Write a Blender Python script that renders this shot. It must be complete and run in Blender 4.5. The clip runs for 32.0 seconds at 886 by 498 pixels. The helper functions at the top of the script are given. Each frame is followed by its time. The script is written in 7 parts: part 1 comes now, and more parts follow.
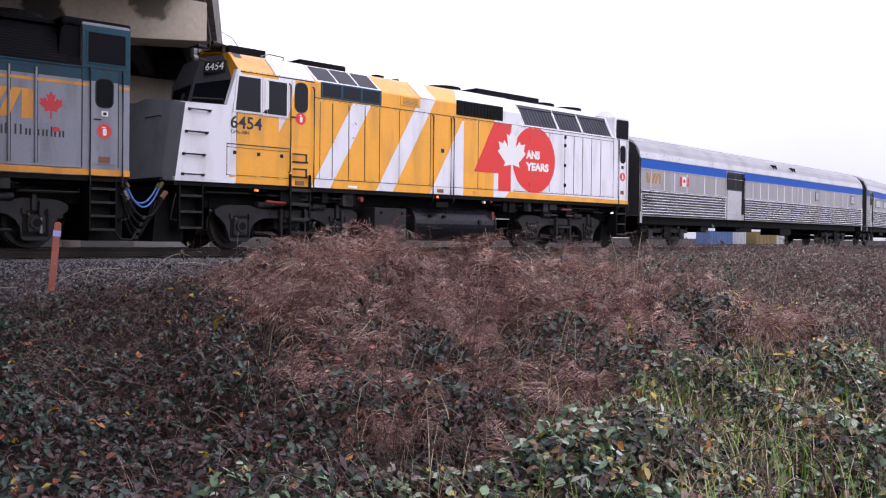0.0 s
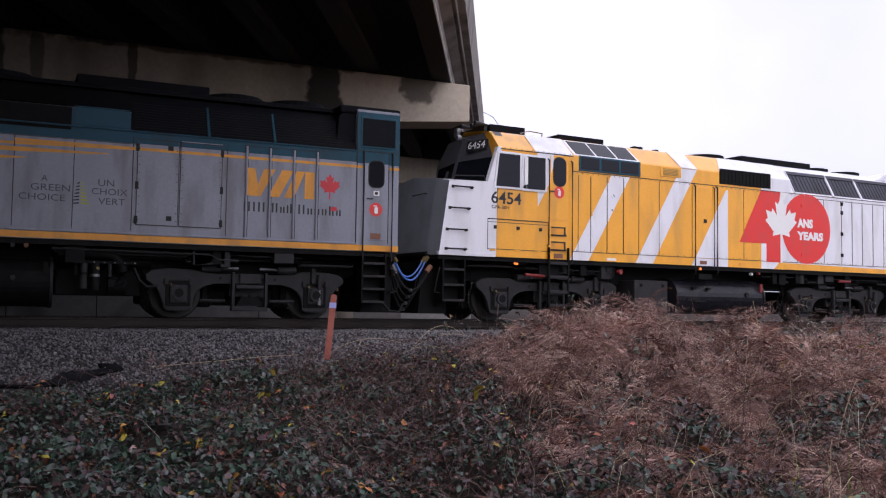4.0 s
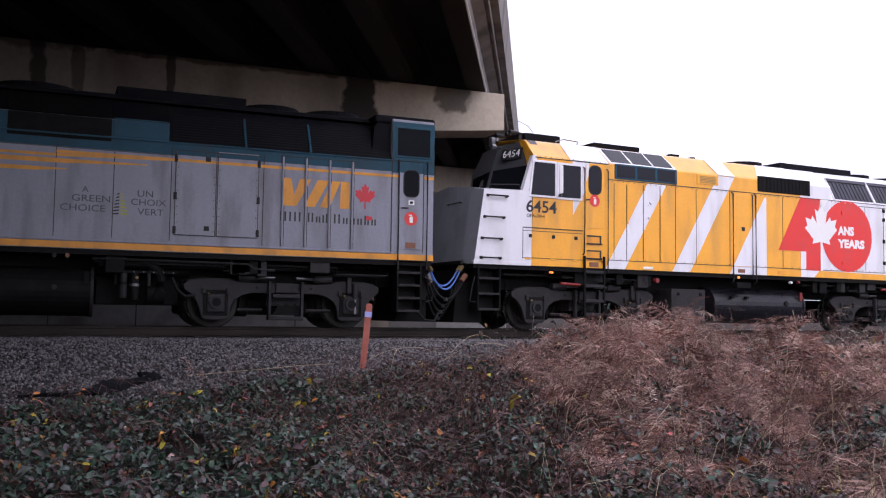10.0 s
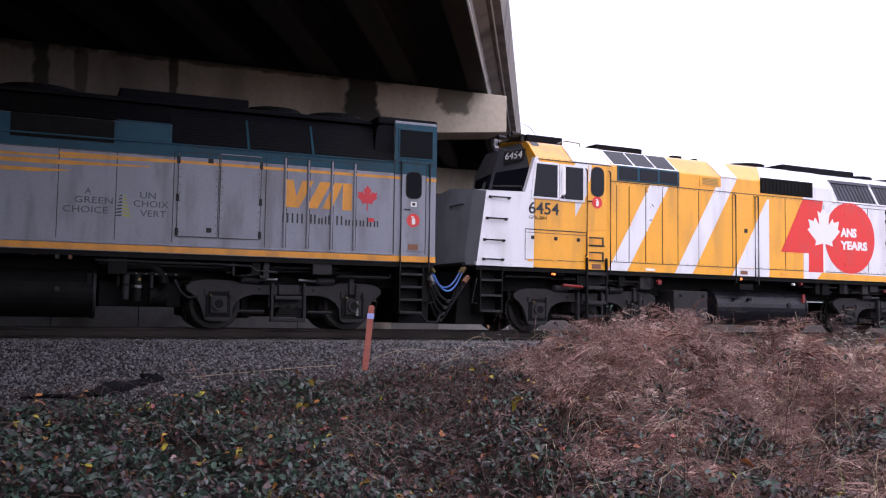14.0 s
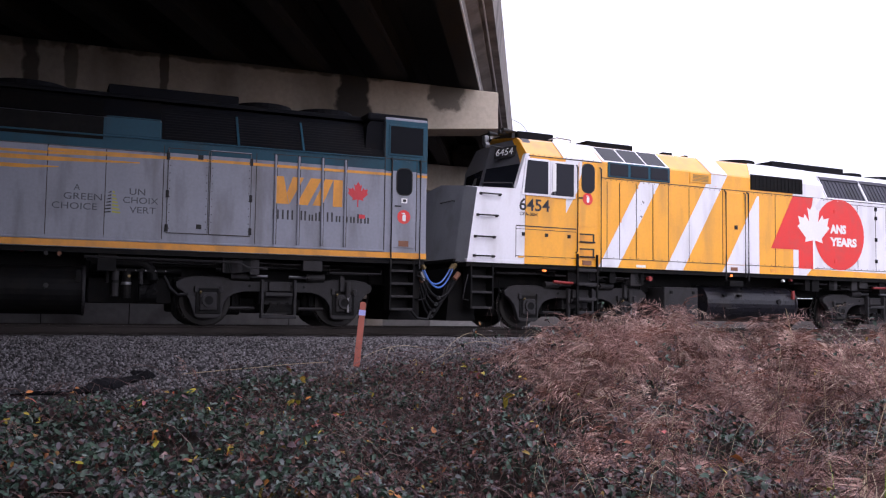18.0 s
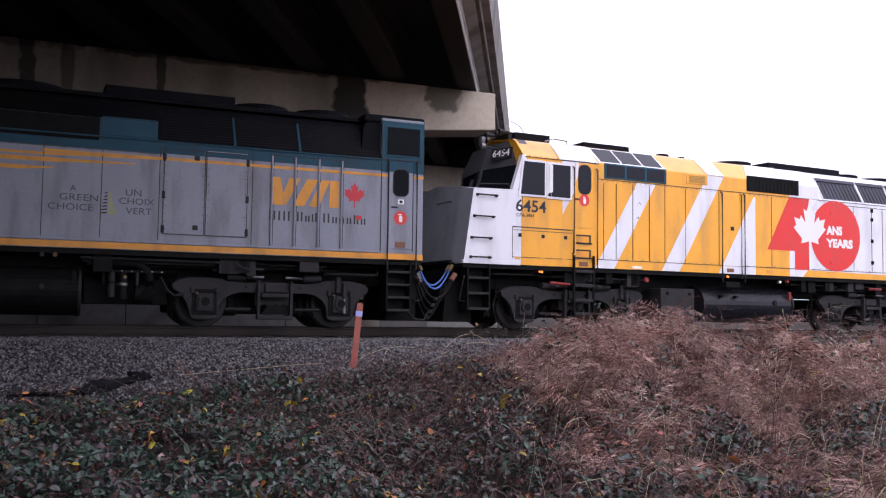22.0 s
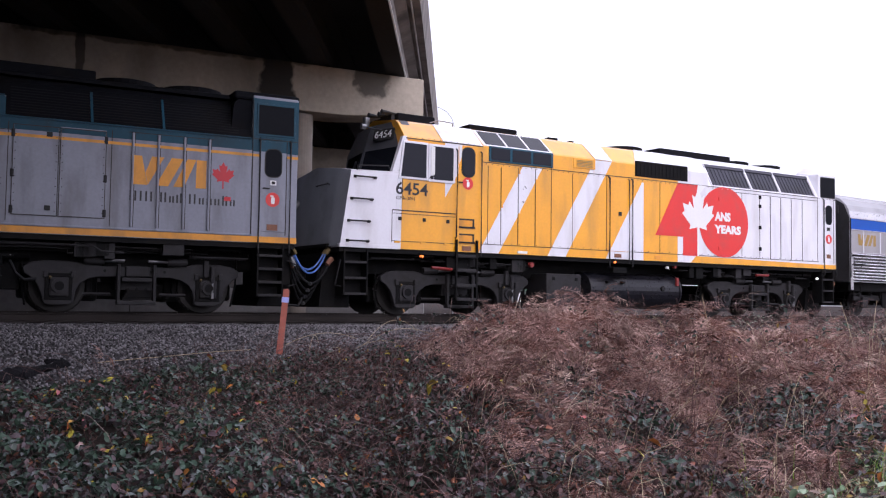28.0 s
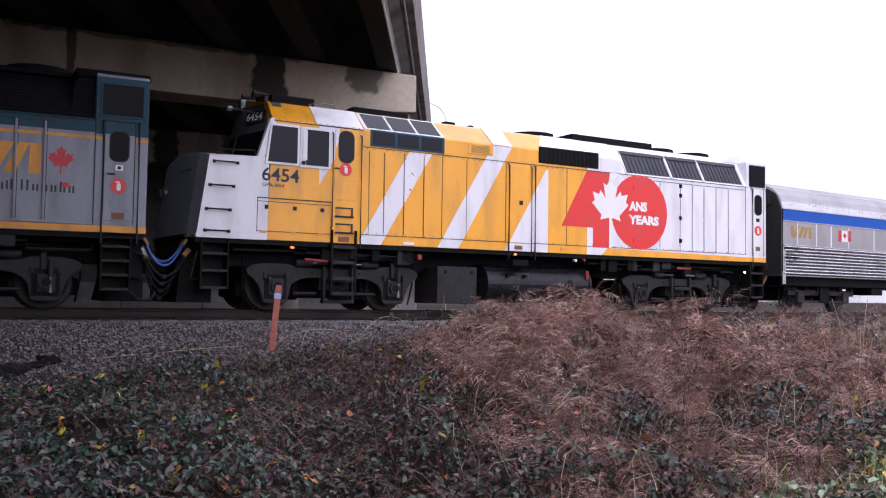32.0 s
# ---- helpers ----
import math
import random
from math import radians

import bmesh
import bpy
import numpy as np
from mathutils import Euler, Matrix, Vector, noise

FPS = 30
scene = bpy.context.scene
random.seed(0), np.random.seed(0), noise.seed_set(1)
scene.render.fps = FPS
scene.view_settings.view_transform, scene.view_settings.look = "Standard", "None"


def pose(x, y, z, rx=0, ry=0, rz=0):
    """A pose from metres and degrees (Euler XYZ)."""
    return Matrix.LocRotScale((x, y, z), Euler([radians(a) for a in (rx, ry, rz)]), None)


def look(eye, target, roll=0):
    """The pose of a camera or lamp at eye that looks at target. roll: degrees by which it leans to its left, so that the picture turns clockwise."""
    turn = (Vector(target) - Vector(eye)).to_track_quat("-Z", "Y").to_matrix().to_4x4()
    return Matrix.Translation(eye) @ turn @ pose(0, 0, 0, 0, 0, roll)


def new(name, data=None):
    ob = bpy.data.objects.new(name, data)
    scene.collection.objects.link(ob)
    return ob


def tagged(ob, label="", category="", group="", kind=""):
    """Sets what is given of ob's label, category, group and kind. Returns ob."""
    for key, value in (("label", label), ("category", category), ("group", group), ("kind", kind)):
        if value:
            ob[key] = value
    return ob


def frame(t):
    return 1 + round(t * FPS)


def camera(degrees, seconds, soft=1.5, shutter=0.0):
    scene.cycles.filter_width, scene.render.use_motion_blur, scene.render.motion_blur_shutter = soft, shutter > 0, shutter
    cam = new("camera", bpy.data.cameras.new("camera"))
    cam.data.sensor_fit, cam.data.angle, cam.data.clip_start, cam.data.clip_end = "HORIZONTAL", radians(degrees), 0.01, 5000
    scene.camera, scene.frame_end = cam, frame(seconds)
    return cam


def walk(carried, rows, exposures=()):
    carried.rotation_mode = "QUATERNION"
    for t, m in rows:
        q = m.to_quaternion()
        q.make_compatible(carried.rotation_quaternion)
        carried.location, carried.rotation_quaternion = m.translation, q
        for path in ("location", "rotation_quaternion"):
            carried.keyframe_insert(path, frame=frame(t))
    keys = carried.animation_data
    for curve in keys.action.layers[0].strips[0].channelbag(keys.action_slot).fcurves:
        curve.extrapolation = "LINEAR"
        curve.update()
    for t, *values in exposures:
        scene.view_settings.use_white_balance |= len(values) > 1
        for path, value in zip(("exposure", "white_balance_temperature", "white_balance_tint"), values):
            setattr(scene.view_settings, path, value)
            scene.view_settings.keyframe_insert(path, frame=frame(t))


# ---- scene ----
cam = camera(50.65, 32.0, soft=1.2)


def facing(yaw, pitch, roll):
    return pose(0.0, -18.282, 0.345, 90 + pitch, roll, yaw)


walk(cam, [
    (0, facing(-40.64, -0.83, -0.64)),
    (0.5, facing(-40.42, -0.19, -0.73)),
    (1, facing(-39.51, 0.31, -0.74)),
    (1.5, facing(-37.23, 0.80, -0.81)),
    (2, facing(-34.66, 1.51, -0.85)),
    (2.5, facing(-31.64, 1.77, -0.76)),
    (3, facing(-28.73, 1.97, -0.73)),
    (3.5, facing(-26.29, 2.60, -0.80)),
    (4, facing(-24.93, 3.41, -0.86)),
    (4.5, facing(-24.31, 4.03, -0.90)),
    (6.5, facing(-23.00, 4.40, -0.88)),
    (7, facing(-22.91, 4.40, -0.87)),
    (7.5, facing(-22.80, 4.34, -0.87)),
    (8, facing(-22.77, 4.23, -0.89)),
    (8.5, facing(-22.85, 4.00, -0.87)),
    (9, facing(-22.90, 3.93, -0.86)),
    (9.5, facing(-22.85, 3.91, -0.85)),
    (10, facing(-22.78, 3.93, -0.83)),
    (10.5, facing(-22.72, 3.93, -0.82)),
    (11, facing(-22.70, 3.95, -0.84)),
    (11.5, facing(-22.70, 4.01, -0.84)),
    (12, facing(-22.67, 4.08, -0.84)),
    (12.5, facing(-22.65, 4.14, -0.85)),
    (13, facing(-22.65, 4.09, -0.85)),
    (13.5, facing(-22.62, 4.03, -0.83)),
    (14, facing(-22.64, 4.03, -0.85)),
    (14.5, facing(-22.76, 3.98, -0.85)),
    (16.5, facing(-22.96, 3.82, -0.80)),
    (17, facing(-22.90, 3.77, -0.81)),
    (17.5, facing(-22.99, 3.82, -0.78)),
    (18, facing(-23.15, 3.83, -0.81)),
    (18.5, facing(-23.38, 3.83, -0.82)),
    (19, facing(-23.47, 3.83, -0.82)),
    (19.5, facing(-23.46, 3.83, -0.77)),
    (20, facing(-23.43, 3.83, -0.82)),
    (20.5, facing(-23.41, 3.83, -0.82)),
    (21, facing(-23.34, 3.92, -0.79)),
    (21.5, facing(-23.34, 3.92, -0.79)),
    (22, facing(-23.34, 3.90, -0.82)),
    (22.5, facing(-23.38, 3.90, -0.83)),
    (23, facing(-23.49, 3.84, -0.81)),
    (23.5, facing(-23.73, 3.76, -0.80)),
    (24, facing(-24.18, 3.73, -0.81)),
    (24.5, facing(-24.91, 3.69, -0.82)),
    (25, facing(-25.63, 3.55, -0.83)),
    (25.5, facing(-26.33, 3.35, -0.81)),
    (26, facing(-26.93, 3.32, -0.81)),
    (26.5, facing(-27.43, 3.19, -0.82)),
    (28.5, facing(-27.79, 3.11, -0.85)),
    (29, facing(-27.77, 3.09, -0.82)),
    (29.5, facing(-27.70, 3.08, -0.82)),
    (30, facing(-27.68, 3.07, -0.80)),
    (30.5, facing(-27.66, 3.05, -0.80)),
    (31, facing(-27.75, 2.95, -0.80)),
    (31.5, facing(-27.96, 2.92, -0.79)),
    (32, facing(-28.23, 2.89, -0.84)),
], exposures=[(0, -0.94, 6100, 23), (1, -1.20, 6300, 20), (2, -1.44, 6350, 17), (3, -1.30, 6150, 19), (4, -1.15, 6150, 22), (4.5, -1.22, 6200, 22), (7, -1.27, 6150, 23), (8, -1.12, 6400, 24), (9, -0.93, 6120, 25), (17, -0.76, 6050, 25), (32, -0.81, 6050, 25)])
# seconds and metres: how far the train has drawn ahead
SHIFT = [
    (0, 0.000), (14.5, 0.000), (16.5, 0.000), (18.5, -0.027), (22, -0.030), (23, -0.043), (23.5, -0.046), (24, -0.063), (24.5, -0.104), (25, -0.180), (25.5, -0.283), (26, -0.414), (26.5, -0.573), (28.5, -1.488), (29, -1.783), (29.5, -2.103), (30, -2.447), (30.5, -2.828), (31, -3.200), (31.5, -3.610), (32, -4.048)
]

# ---- world and sun: a bright overcast winter day ----
world = bpy.data.worlds.new("overcast_sky")
scene.world = world
world.use_nodes = True
wn, wl = world.node_tree.nodes, world.node_tree.links
wn.clear()
sky = wn.new("ShaderNodeTexSky")
sky.sky_type = 'NISHITA'
sky.sun_disc = False
sky.sun_elevation, sky.sun_rotation = radians(32), radians(200)
sky.air_density, sky.dust_density, sky.ozone_density = 1.0, 4.0, 1.0
grey = wn.new("ShaderNodeHueSaturation")
grey.inputs["Saturation"].default_value = 0.35
cloud = wn.new("ShaderNodeTexNoise")
cloud.inputs["Scale"].default_value, cloud.inputs["Detail"].default_value = 2.2, 5.0
ramp = wn.new("ShaderNodeMapRange")
ramp.inputs["From Min"].default_value, ramp.inputs["From Max"].default_value = 0.3, 0.7
ramp.inputs["To Min"].default_value, ramp.inputs["To Max"].default_value = 0.88, 1.12
wtc = wn.new("ShaderNodeTexCoord")
mul = wn.new("ShaderNodeMix")
mul.data_type, mul.blend_type = 'RGBA', 'MULTIPLY'
mul.inputs[0].default_value = 1.0
wbg, wout = wn.new("ShaderNodeBackground"), wn.new("ShaderNodeOutputWorld")
wl.new(sky.outputs[0], grey.inputs["Color"])
wl.new(wtc.outputs["Generated"], cloud.inputs["Vector"])
wl.new(cloud.outputs["Fac"], ramp.inputs["Value"])
veil = wn.new("ShaderNodeMix")
veil.data_type = 'RGBA'
veil.inputs[0].default_value = 0.65
veil.inputs[7].default_value = (5.75, 5.85, 6.15, 1)
wl.new(grey.outputs["Color"], veil.inputs[6])
# an overcast sky is brightest overhead
height, rise, both = wn.new("ShaderNodeSeparateXYZ"), wn.new("ShaderNodeMapRange"), wn.new("ShaderNodeMath")
wl.new(wtc.outputs["Generated"], height.inputs[0])
wl.new(height.outputs["Z"], rise.inputs["Value"])
rise.inputs["To Min"].default_value, rise.inputs["To Max"].default_value = 1.0, 1.92
both.operation = 'MULTIPLY'
wl.new(rise.outputs["Result"], both.inputs[0])
wl.new(ramp.outputs["Result"], both.inputs[1])
wl.new(veil.outputs[2], mul.inputs[6])
wl.new(both.outputs[0], mul.inputs[7])
wl.new(mul.outputs[2], wbg.inputs["Color"])
wbg.inputs["Strength"].default_value = 0.36
wl.new(wbg.outputs[0], wout.inputs[0])
sun_data = bpy.data.lights.new("sun", 'SUN')
sun_data.energy, sun_data.angle, sun_data.color = 0.65, radians(30), (1.0, 0.98, 0.97)
sun = new("sun", sun_data)
sun.matrix_world = look((0, -18, 40), (6, 8, 0))


# ---- materials ----
def material(name, base, rough=0.6, metal=0.0, var=0.15, scale=6.0, bump=0.0, bscale=60.0, dirt=None, dirt_amount=0.0,
             dirt_scale=1.5, spec=0.5, streak=0.0, island=None, coat=0.0):
    """A painted or raw surface: base colour with grain at two scales, dirt patches and fine relief."""
    m = bpy.data.materials.new(name)
    m.use_nodes = True
    n, l = m.node_tree.nodes, m.node_tree.links
    b = n["Principled BSDF"]
    b.inputs["Metallic"].default_value = metal
    b.inputs["Specular IOR Level"].default_value = spec
    b.inputs["Coat Weight"].default_value = coat
    b.inputs["Coat Roughness"].default_value = 0.16
    tc = n.new("ShaderNodeTexCoord")
    big, fine = n.new("ShaderNodeTexNoise"), n.new("ShaderNodeTexNoise")
    big.inputs["Scale"].default_value, big.inputs["Detail"].default_value = scale * 0.2, 4
    fine.inputs["Scale"].default_value, fine.inputs["Detail"].default_value = scale * 3, 6
    for t in (big, fine):
        l.new(tc.outputs["Object"], t.inputs["Vector"])
    add = n.new("ShaderNodeMath")
    l.new(big.outputs["Fac"], add.inputs[0])
    l.new(fine.outputs["Fac"], add.inputs[1])
    mr = n.new("ShaderNodeMapRange")
    mr.inputs["From Min"].default_value, mr.inputs["From Max"].default_value = 0.6, 1.4
    mr.inputs["To Min"].default_value, mr.inputs["To Max"].default_value = 1 - var, 1 + var
    l.new(add.outputs[0], mr.inputs["Value"])
    mx = n.new("ShaderNodeMix")
    mx.data_type, mx.blend_type = 'RGBA', 'MULTIPLY'
    mx.inputs[0].default_value = 1.0
    mx.inputs[6].default_value = (*base, 1)
    l.new(mr.outputs["Result"], mx.inputs[7])
    col = mx.outputs[2]
    if island:
        geo = n.new("ShaderNodeNewGeometry")
        hs = n.new("ShaderNodeHueSaturation")
        r2 = n.new("ShaderNodeMapRange")
        r2.inputs["To Min"].default_value, r2.inputs["To Max"].default_value = island
        l.new(geo.outputs["Random Per Island"], r2.inputs["Value"])
        l.new(r2.outputs["Result"], hs.inputs["Value"])
        l.new(col, hs.inputs["Color"])
        col = hs.outputs["Color"]
    if dirt:
        dn = n.new("ShaderNodeTexNoise")
        dn.inputs["Scale"].default_value, dn.inputs["Detail"].default_value = dirt_scale, 7
        if streak:
            mp = n.new("ShaderNodeMapping")
            mp.inputs["Scale"].default_value = (1, 1, streak)
            l.new(tc.outputs["Object"], mp.inputs["Vector"])
            l.new(mp.outputs["Vector"], dn.inputs["Vector"])
        else:
            l.new(tc.outputs["Object"], dn.inputs["Vector"])
        dr = n.new("ShaderNodeMapRange")
        dr.inputs["From Min"].default_value, dr.inputs["From Max"].default_value = 0.48, 0.72
        dr.inputs["To Max"].default_value = dirt_amount
        l.new(dn.outputs["Fac"], dr.inputs["Value"])
        dm = n.new("ShaderNodeMix")
        dm.data_type = 'RGBA'
        l.new(dr.outputs["Result"], dm.inputs[0])
        l.new(col, dm.inputs[6])
        dm.inputs[7].default_value = (*dirt, 1)
        col = dm.outputs[2]
    l.new(col, b.inputs["Base Color"])
    rr = n.new("ShaderNodeMapRange")
    rr.inputs["To Min"].default_value, rr.inputs["To Max"].default_value = max(0.02, rough - 0.1), min(1, rough + 0.1)
    l.new(fine.outputs["Fac"], rr.inputs["Value"])
    l.new(rr.outputs["Result"], b.inputs["Roughness"])
    if bump:
        bn, bp = n.new("ShaderNodeTexNoise"), n.new("ShaderNodeBump")
        bn.inputs["Scale"].default_value, bn.inputs["Detail"].default_value = bscale, 5
        bp.inputs["Strength"].default_value, bp.inputs["Distance"].default_value = bump, 0.02
        l.new(tc.outputs["Object"], bn.inputs["Vector"])
        l.new(bn.outputs["Fac"], bp.inputs["Height"])
        l.new(bp.outputs["Normal"], b.inputs["Normal"])
    return m


def glow(name, col, strength):
    m = bpy.data.materials.new(name)
    m.use_nodes = True
    b = m.node_tree.nodes["Principled BSDF"]
    b.inputs["Base Color"].default_value = (*col, 1)
    b.inputs["Emission Color"].default_value = (*col, 1)
    b.inputs["Emission Strength"].default_value = strength
    return m


YELLOW = material("yellow_paint", (0.82, 0.362, 0.005), 0.34, var=0.08, dirt=(0.22, 0.13, 0.05), dirt_amount=0.35, dirt_scale=2.2, streak=0.25, bump=0.04, bscale=14, coat=0.7)
WHITE = material("white_paint", (0.72, 0.72, 0.775), 0.36, var=0.05, dirt=(0.30, 0.27, 0.24), dirt_amount=0.35, dirt_scale=2.4, streak=0.25, bump=0.04, bscale=14, coat=0.45)
RED = material("red_paint", (0.70, 0.038, 0.032), 0.45, var=0.06, dirt=(0.3, 0.1, 0.08), dirt_amount=0.3, dirt_scale=2.5)
GREY = material("grey_paint", (0.235, 0.247, 0.300), 0.42, var=0.12, dirt=(0.085, 0.070, 0.062), dirt_amount=0.6, dirt_scale=2.6, streak=0.22, bump=0.05, bscale=12)
TEAL = material("teal_paint", (0.014, 0.068, 0.105), 0.5, spec=0.2, var=0.12, dirt=(0.03, 0.03, 0.03), dirt_amount=0.5, dirt_scale=1.6, streak=0.3)
AMBER = material("amber_stripe_paint", (0.72, 0.30, 0.022), 0.45, var=0.1, dirt=(0.12, 0.08, 0.05), dirt_amount=0.45, dirt_scale=2.5, streak=0.3)
NAVY = material("dark_lettering_paint", (0.018, 0.018, 0.022), 0.5, var=0.1)
BLACK = material("black_paint", (0.011, 0.011, 0.012), 0.5, spec=0.3, var=0.25, dirt=(0.05, 0.045, 0.04), dirt_amount=0.5, dirt_scale=3)
ROOFDARK = material("dark_roof_paint", (0.007, 0.0075, 0.010), 0.75, spec=0.08, var=0.25, dirt=(0.012, 0.010, 0.009), dirt_amount=0.6, dirt_scale=2)
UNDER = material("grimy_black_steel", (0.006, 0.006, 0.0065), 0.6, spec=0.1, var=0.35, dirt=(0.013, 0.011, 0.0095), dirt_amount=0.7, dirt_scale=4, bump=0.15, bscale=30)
TRUCKM = material("grimy_grey_cast_steel", (0.022, 0.021, 0.023), 0.6, spec=0.25, var=0.3, dirt=(0.013, 0.011, 0.009), dirt_amount=0.7, dirt_scale=4, bump=0.2, bscale=25)
WHEELM = material("rusty_wheel_steel", (0.011, 0.0095, 0.009), 0.6, metal=0.1, var=0.3)
TREAD = material("polished_tread_steel", (0.45, 0.44, 0.43), 0.25, metal=1.0, var=0.1)
STEELM = material("bare_steel", (0.22, 0.22, 0.23), 0.35, metal=0.9, var=0.15)
GLASS = material("tinted_window_glass", (0.007, 0.008, 0.011), 0.08, var=0.05, spec=0.05)
# lit copy of the window glass: colour and gloss raised for reflected daylight
DAYGLASS = material("daylit_window_glass", (0.012, 0.013, 0.020), 0.08, var=0.05, spec=0.22)
SLATE = material("faded_grey_lettering", (0.055, 0.060, 0.075), 0.5, var=0.15)
GRILLE = material("dark_grille_mesh", (0.011, 0.011, 0.013), 0.7, spec=0.15, var=0.3, dirt=(0.02, 0.017, 0.015), dirt_amount=0.5)
GREYGRILLE = material("slate_grille_mesh", (0.044, 0.044, 0.060), 0.5, spec=0.35, var=0.25, dirt=(0.018, 0.018, 0.018), dirt_amount=0.5)
STAINLESS = material("fluted_stainless_steel", (0.60, 0.59, 0.62), 0.30, metal=0.7, var=0.12, dirt=(0.30, 0.28, 0.27), dirt_amount=0.4, dirt_scale=1.2, streak=0.3)
BLUE = material("blue_band_paint", (0.010, 0.085, 0.42), 0.5, var=0.08, spec=0.2)
FLUTEM = material("polished_flute_steel", (0.86, 0.85, 0.88), 0.22, metal=0.75, var=0.10, dirt=(0.42, 0.39, 0.37), dirt_amount=0.4, dirt_scale=1.6, streak=3.0)
# bright reflection on the panes is painted in as a pale base colour
PALEGLASS = material("painted_reflection_glass", (0.30, 0.31, 0.34), 0.08, var=0.2, spec=0.5)
ROOFSTEEL = material("weathered_steel_roof", (0.36, 0.355, 0.375), 0.42, metal=0.35, var=0.12, dirt=(0.17, 0.16, 0.16), dirt_amount=0.5, dirt_scale=0.9, streak=0.3)
TANKM = material("glossy_black_tank_paint", (0.010, 0.010, 0.014), 0.30, spec=0.32, var=0.3, dirt=(0.03, 0.026, 0.022), dirt_amount=0.6, dirt_scale=3, bump=0.08, bscale=9)
GOLD = material("ochre_lettering_paint", (0.34, 0.21, 0.045), 0.45, var=0.08)
PANEL = material("brushed_steel_panel", (0.40, 0.385, 0.40), 0.38, metal=0.6, var=0.10, dirt=(0.25, 0.23, 0.22), dirt_amount=0.4, dirt_scale=1.2, streak=0.3)
CONCRETE = material("stained_concrete", (0.30, 0.262, 0.225), 0.85, var=0.18, scale=2.5, dirt=(0.10, 0.085, 0.07), dirt_amount=0.75, dirt_scale=0.5, streak=0.18, bump=0.25, bscale=18)


def blotch(m, blots):
    """Damp stains and painted shade with soft ragged edges: (x, z, half width, half height, darkness)."""
    n, l = m.node_tree.nodes, m.node_tree.links
    b = n["Principled BSDF"]
    src = b.inputs["Base Color"].links[0].from_socket
    tc, nz = n.new("ShaderNodeTexCoord"), n.new("ShaderNodeTexNoise")
    nz.inputs["Scale"].default_value, nz.inputs["Detail"].default_value = 2.3, 8
    sep = n.new("ShaderNodeSeparateXYZ")
    l.new(tc.outputs["Object"], nz.inputs["Vector"])
    l.new(tc.outputs["Object"], sep.inputs["Vector"])

    def op(kind, p, q):
        o = n.new("ShaderNodeMath")
        o.operation = kind
        for i, v in enumerate((p, q)):
            if isinstance(v, (int, float)):
                o.inputs[i].default_value = v
            else:
                l.new(v, o.inputs[i])
        return o.outputs[0]
    for cx, cz, hw, hh, dark in blots:
        dx = op('DIVIDE', op('ABSOLUTE', op('SUBTRACT', sep.outputs["X"], cx), 0), hw)
        dz = op('DIVIDE', op('ABSOLUTE', op('SUBTRACT', sep.outputs["Z"], cz), 0), hh)
        d = op('ADD', op('POWER', dx, 2.5), op('POWER', dz, 2.5))
        d = op('ADD', d, op('MULTIPLY', op('SUBTRACT', nz.outputs["Fac"], 0.5), 2.5))
        mr = n.new("ShaderNodeMapRange")
        mr.inputs["From Min"].default_value, mr.inputs["From Max"].default_value = 1.15, 0.65
        mr.inputs["To Max"].default_value = dark
        l.new(d, mr.inputs["Value"])
        mx = n.new("ShaderNodeMix")
        mx.data_type = 'RGBA'
        mx.inputs[7].default_value = (0.022, 0.020, 0.018, 1)
        l.new(mr.outputs["Result"], mx.inputs[0])
        l.new(src, mx.inputs[6])
        src = mx.outputs[2]
    l.new(src, b.inputs["Base Color"])
    return m


# the last two wide blots paint the deck's shade along the cap top
CAPM = blotch(material("stained_shaded_pier_concrete", (0.42, 0.37, 0.30), 0.85, var=0.18, scale=2.5, dirt=(0.10, 0.085, 0.07), dirt_amount=0.75, dirt_scale=0.5, streak=0.18, bump=0.25, bscale=18),
              [(9.2, 7.4, 0.58, 1.6, 0.97), (12.55, 7.85, 0.7, 0.6, 0.75), (3.15, 7.6, 0.14, 0.9, 0.8), (0.5, 7.4, 0.2, 0.9, 0.6), (-0.6, 7.5, 0.25, 1.0, 0.8), (5.5, 8.25, 6.0, 0.3, 0.7), (-6.0, 8.2, 8.0, 0.4, 0.6)])
CONDUIT = material("pale_conduit_paint", (0.72, 0.71, 0.70), 0.5, var=0.1)
WALLM = material("sooty_wall_concrete", (0.17, 0.163, 0.16), 0.9, var=0.25, scale=2, dirt=(0.035, 0.03, 0.027), dirt_amount=0.8, dirt_scale=0.7, bump=0.2, bscale=15)
DECKM = material("weathered_deck_concrete", (0.27, 0.24, 0.22), 0.85, var=0.22, scale=2, dirt=(0.07, 0.06, 0.055), dirt_amount=0.8, dirt_scale=0.7, streak=0.4, bump=0.25, bscale=15)
# near-black copy of the concrete: shade painted under the deck, dark wall joints
SHADE_AND_JOINT = material("deck_shade_and_joint_concrete", (0.015, 0.0125, 0.0115), 0.9, var=0.3, scale=2, dirt=(0.010, 0.009, 0.009), dirt_amount=0.8, dirt_scale=0.8, bump=0.25, bscale=15)
RAILM = material("rusty_rail_steel", (0.022, 0.016, 0.014), 0.75, metal=0.1, var=0.3, scale=12)
TIEM = material("creosote_timber", (0.022, 0.018, 0.016), 0.85, var=0.35, scale=10, bump=0.3, bscale=40)
STONE = material("ballast_stone", (0.078, 0.073, 0.077), 0.85, var=0.3, scale=20, island=(0.10, 2.9))
GRAVEL = material("ballast_bed", (0.042, 0.039, 0.041), 0.95, spec=0.08, var=0.5, scale=40, bump=0.9, bscale=55)
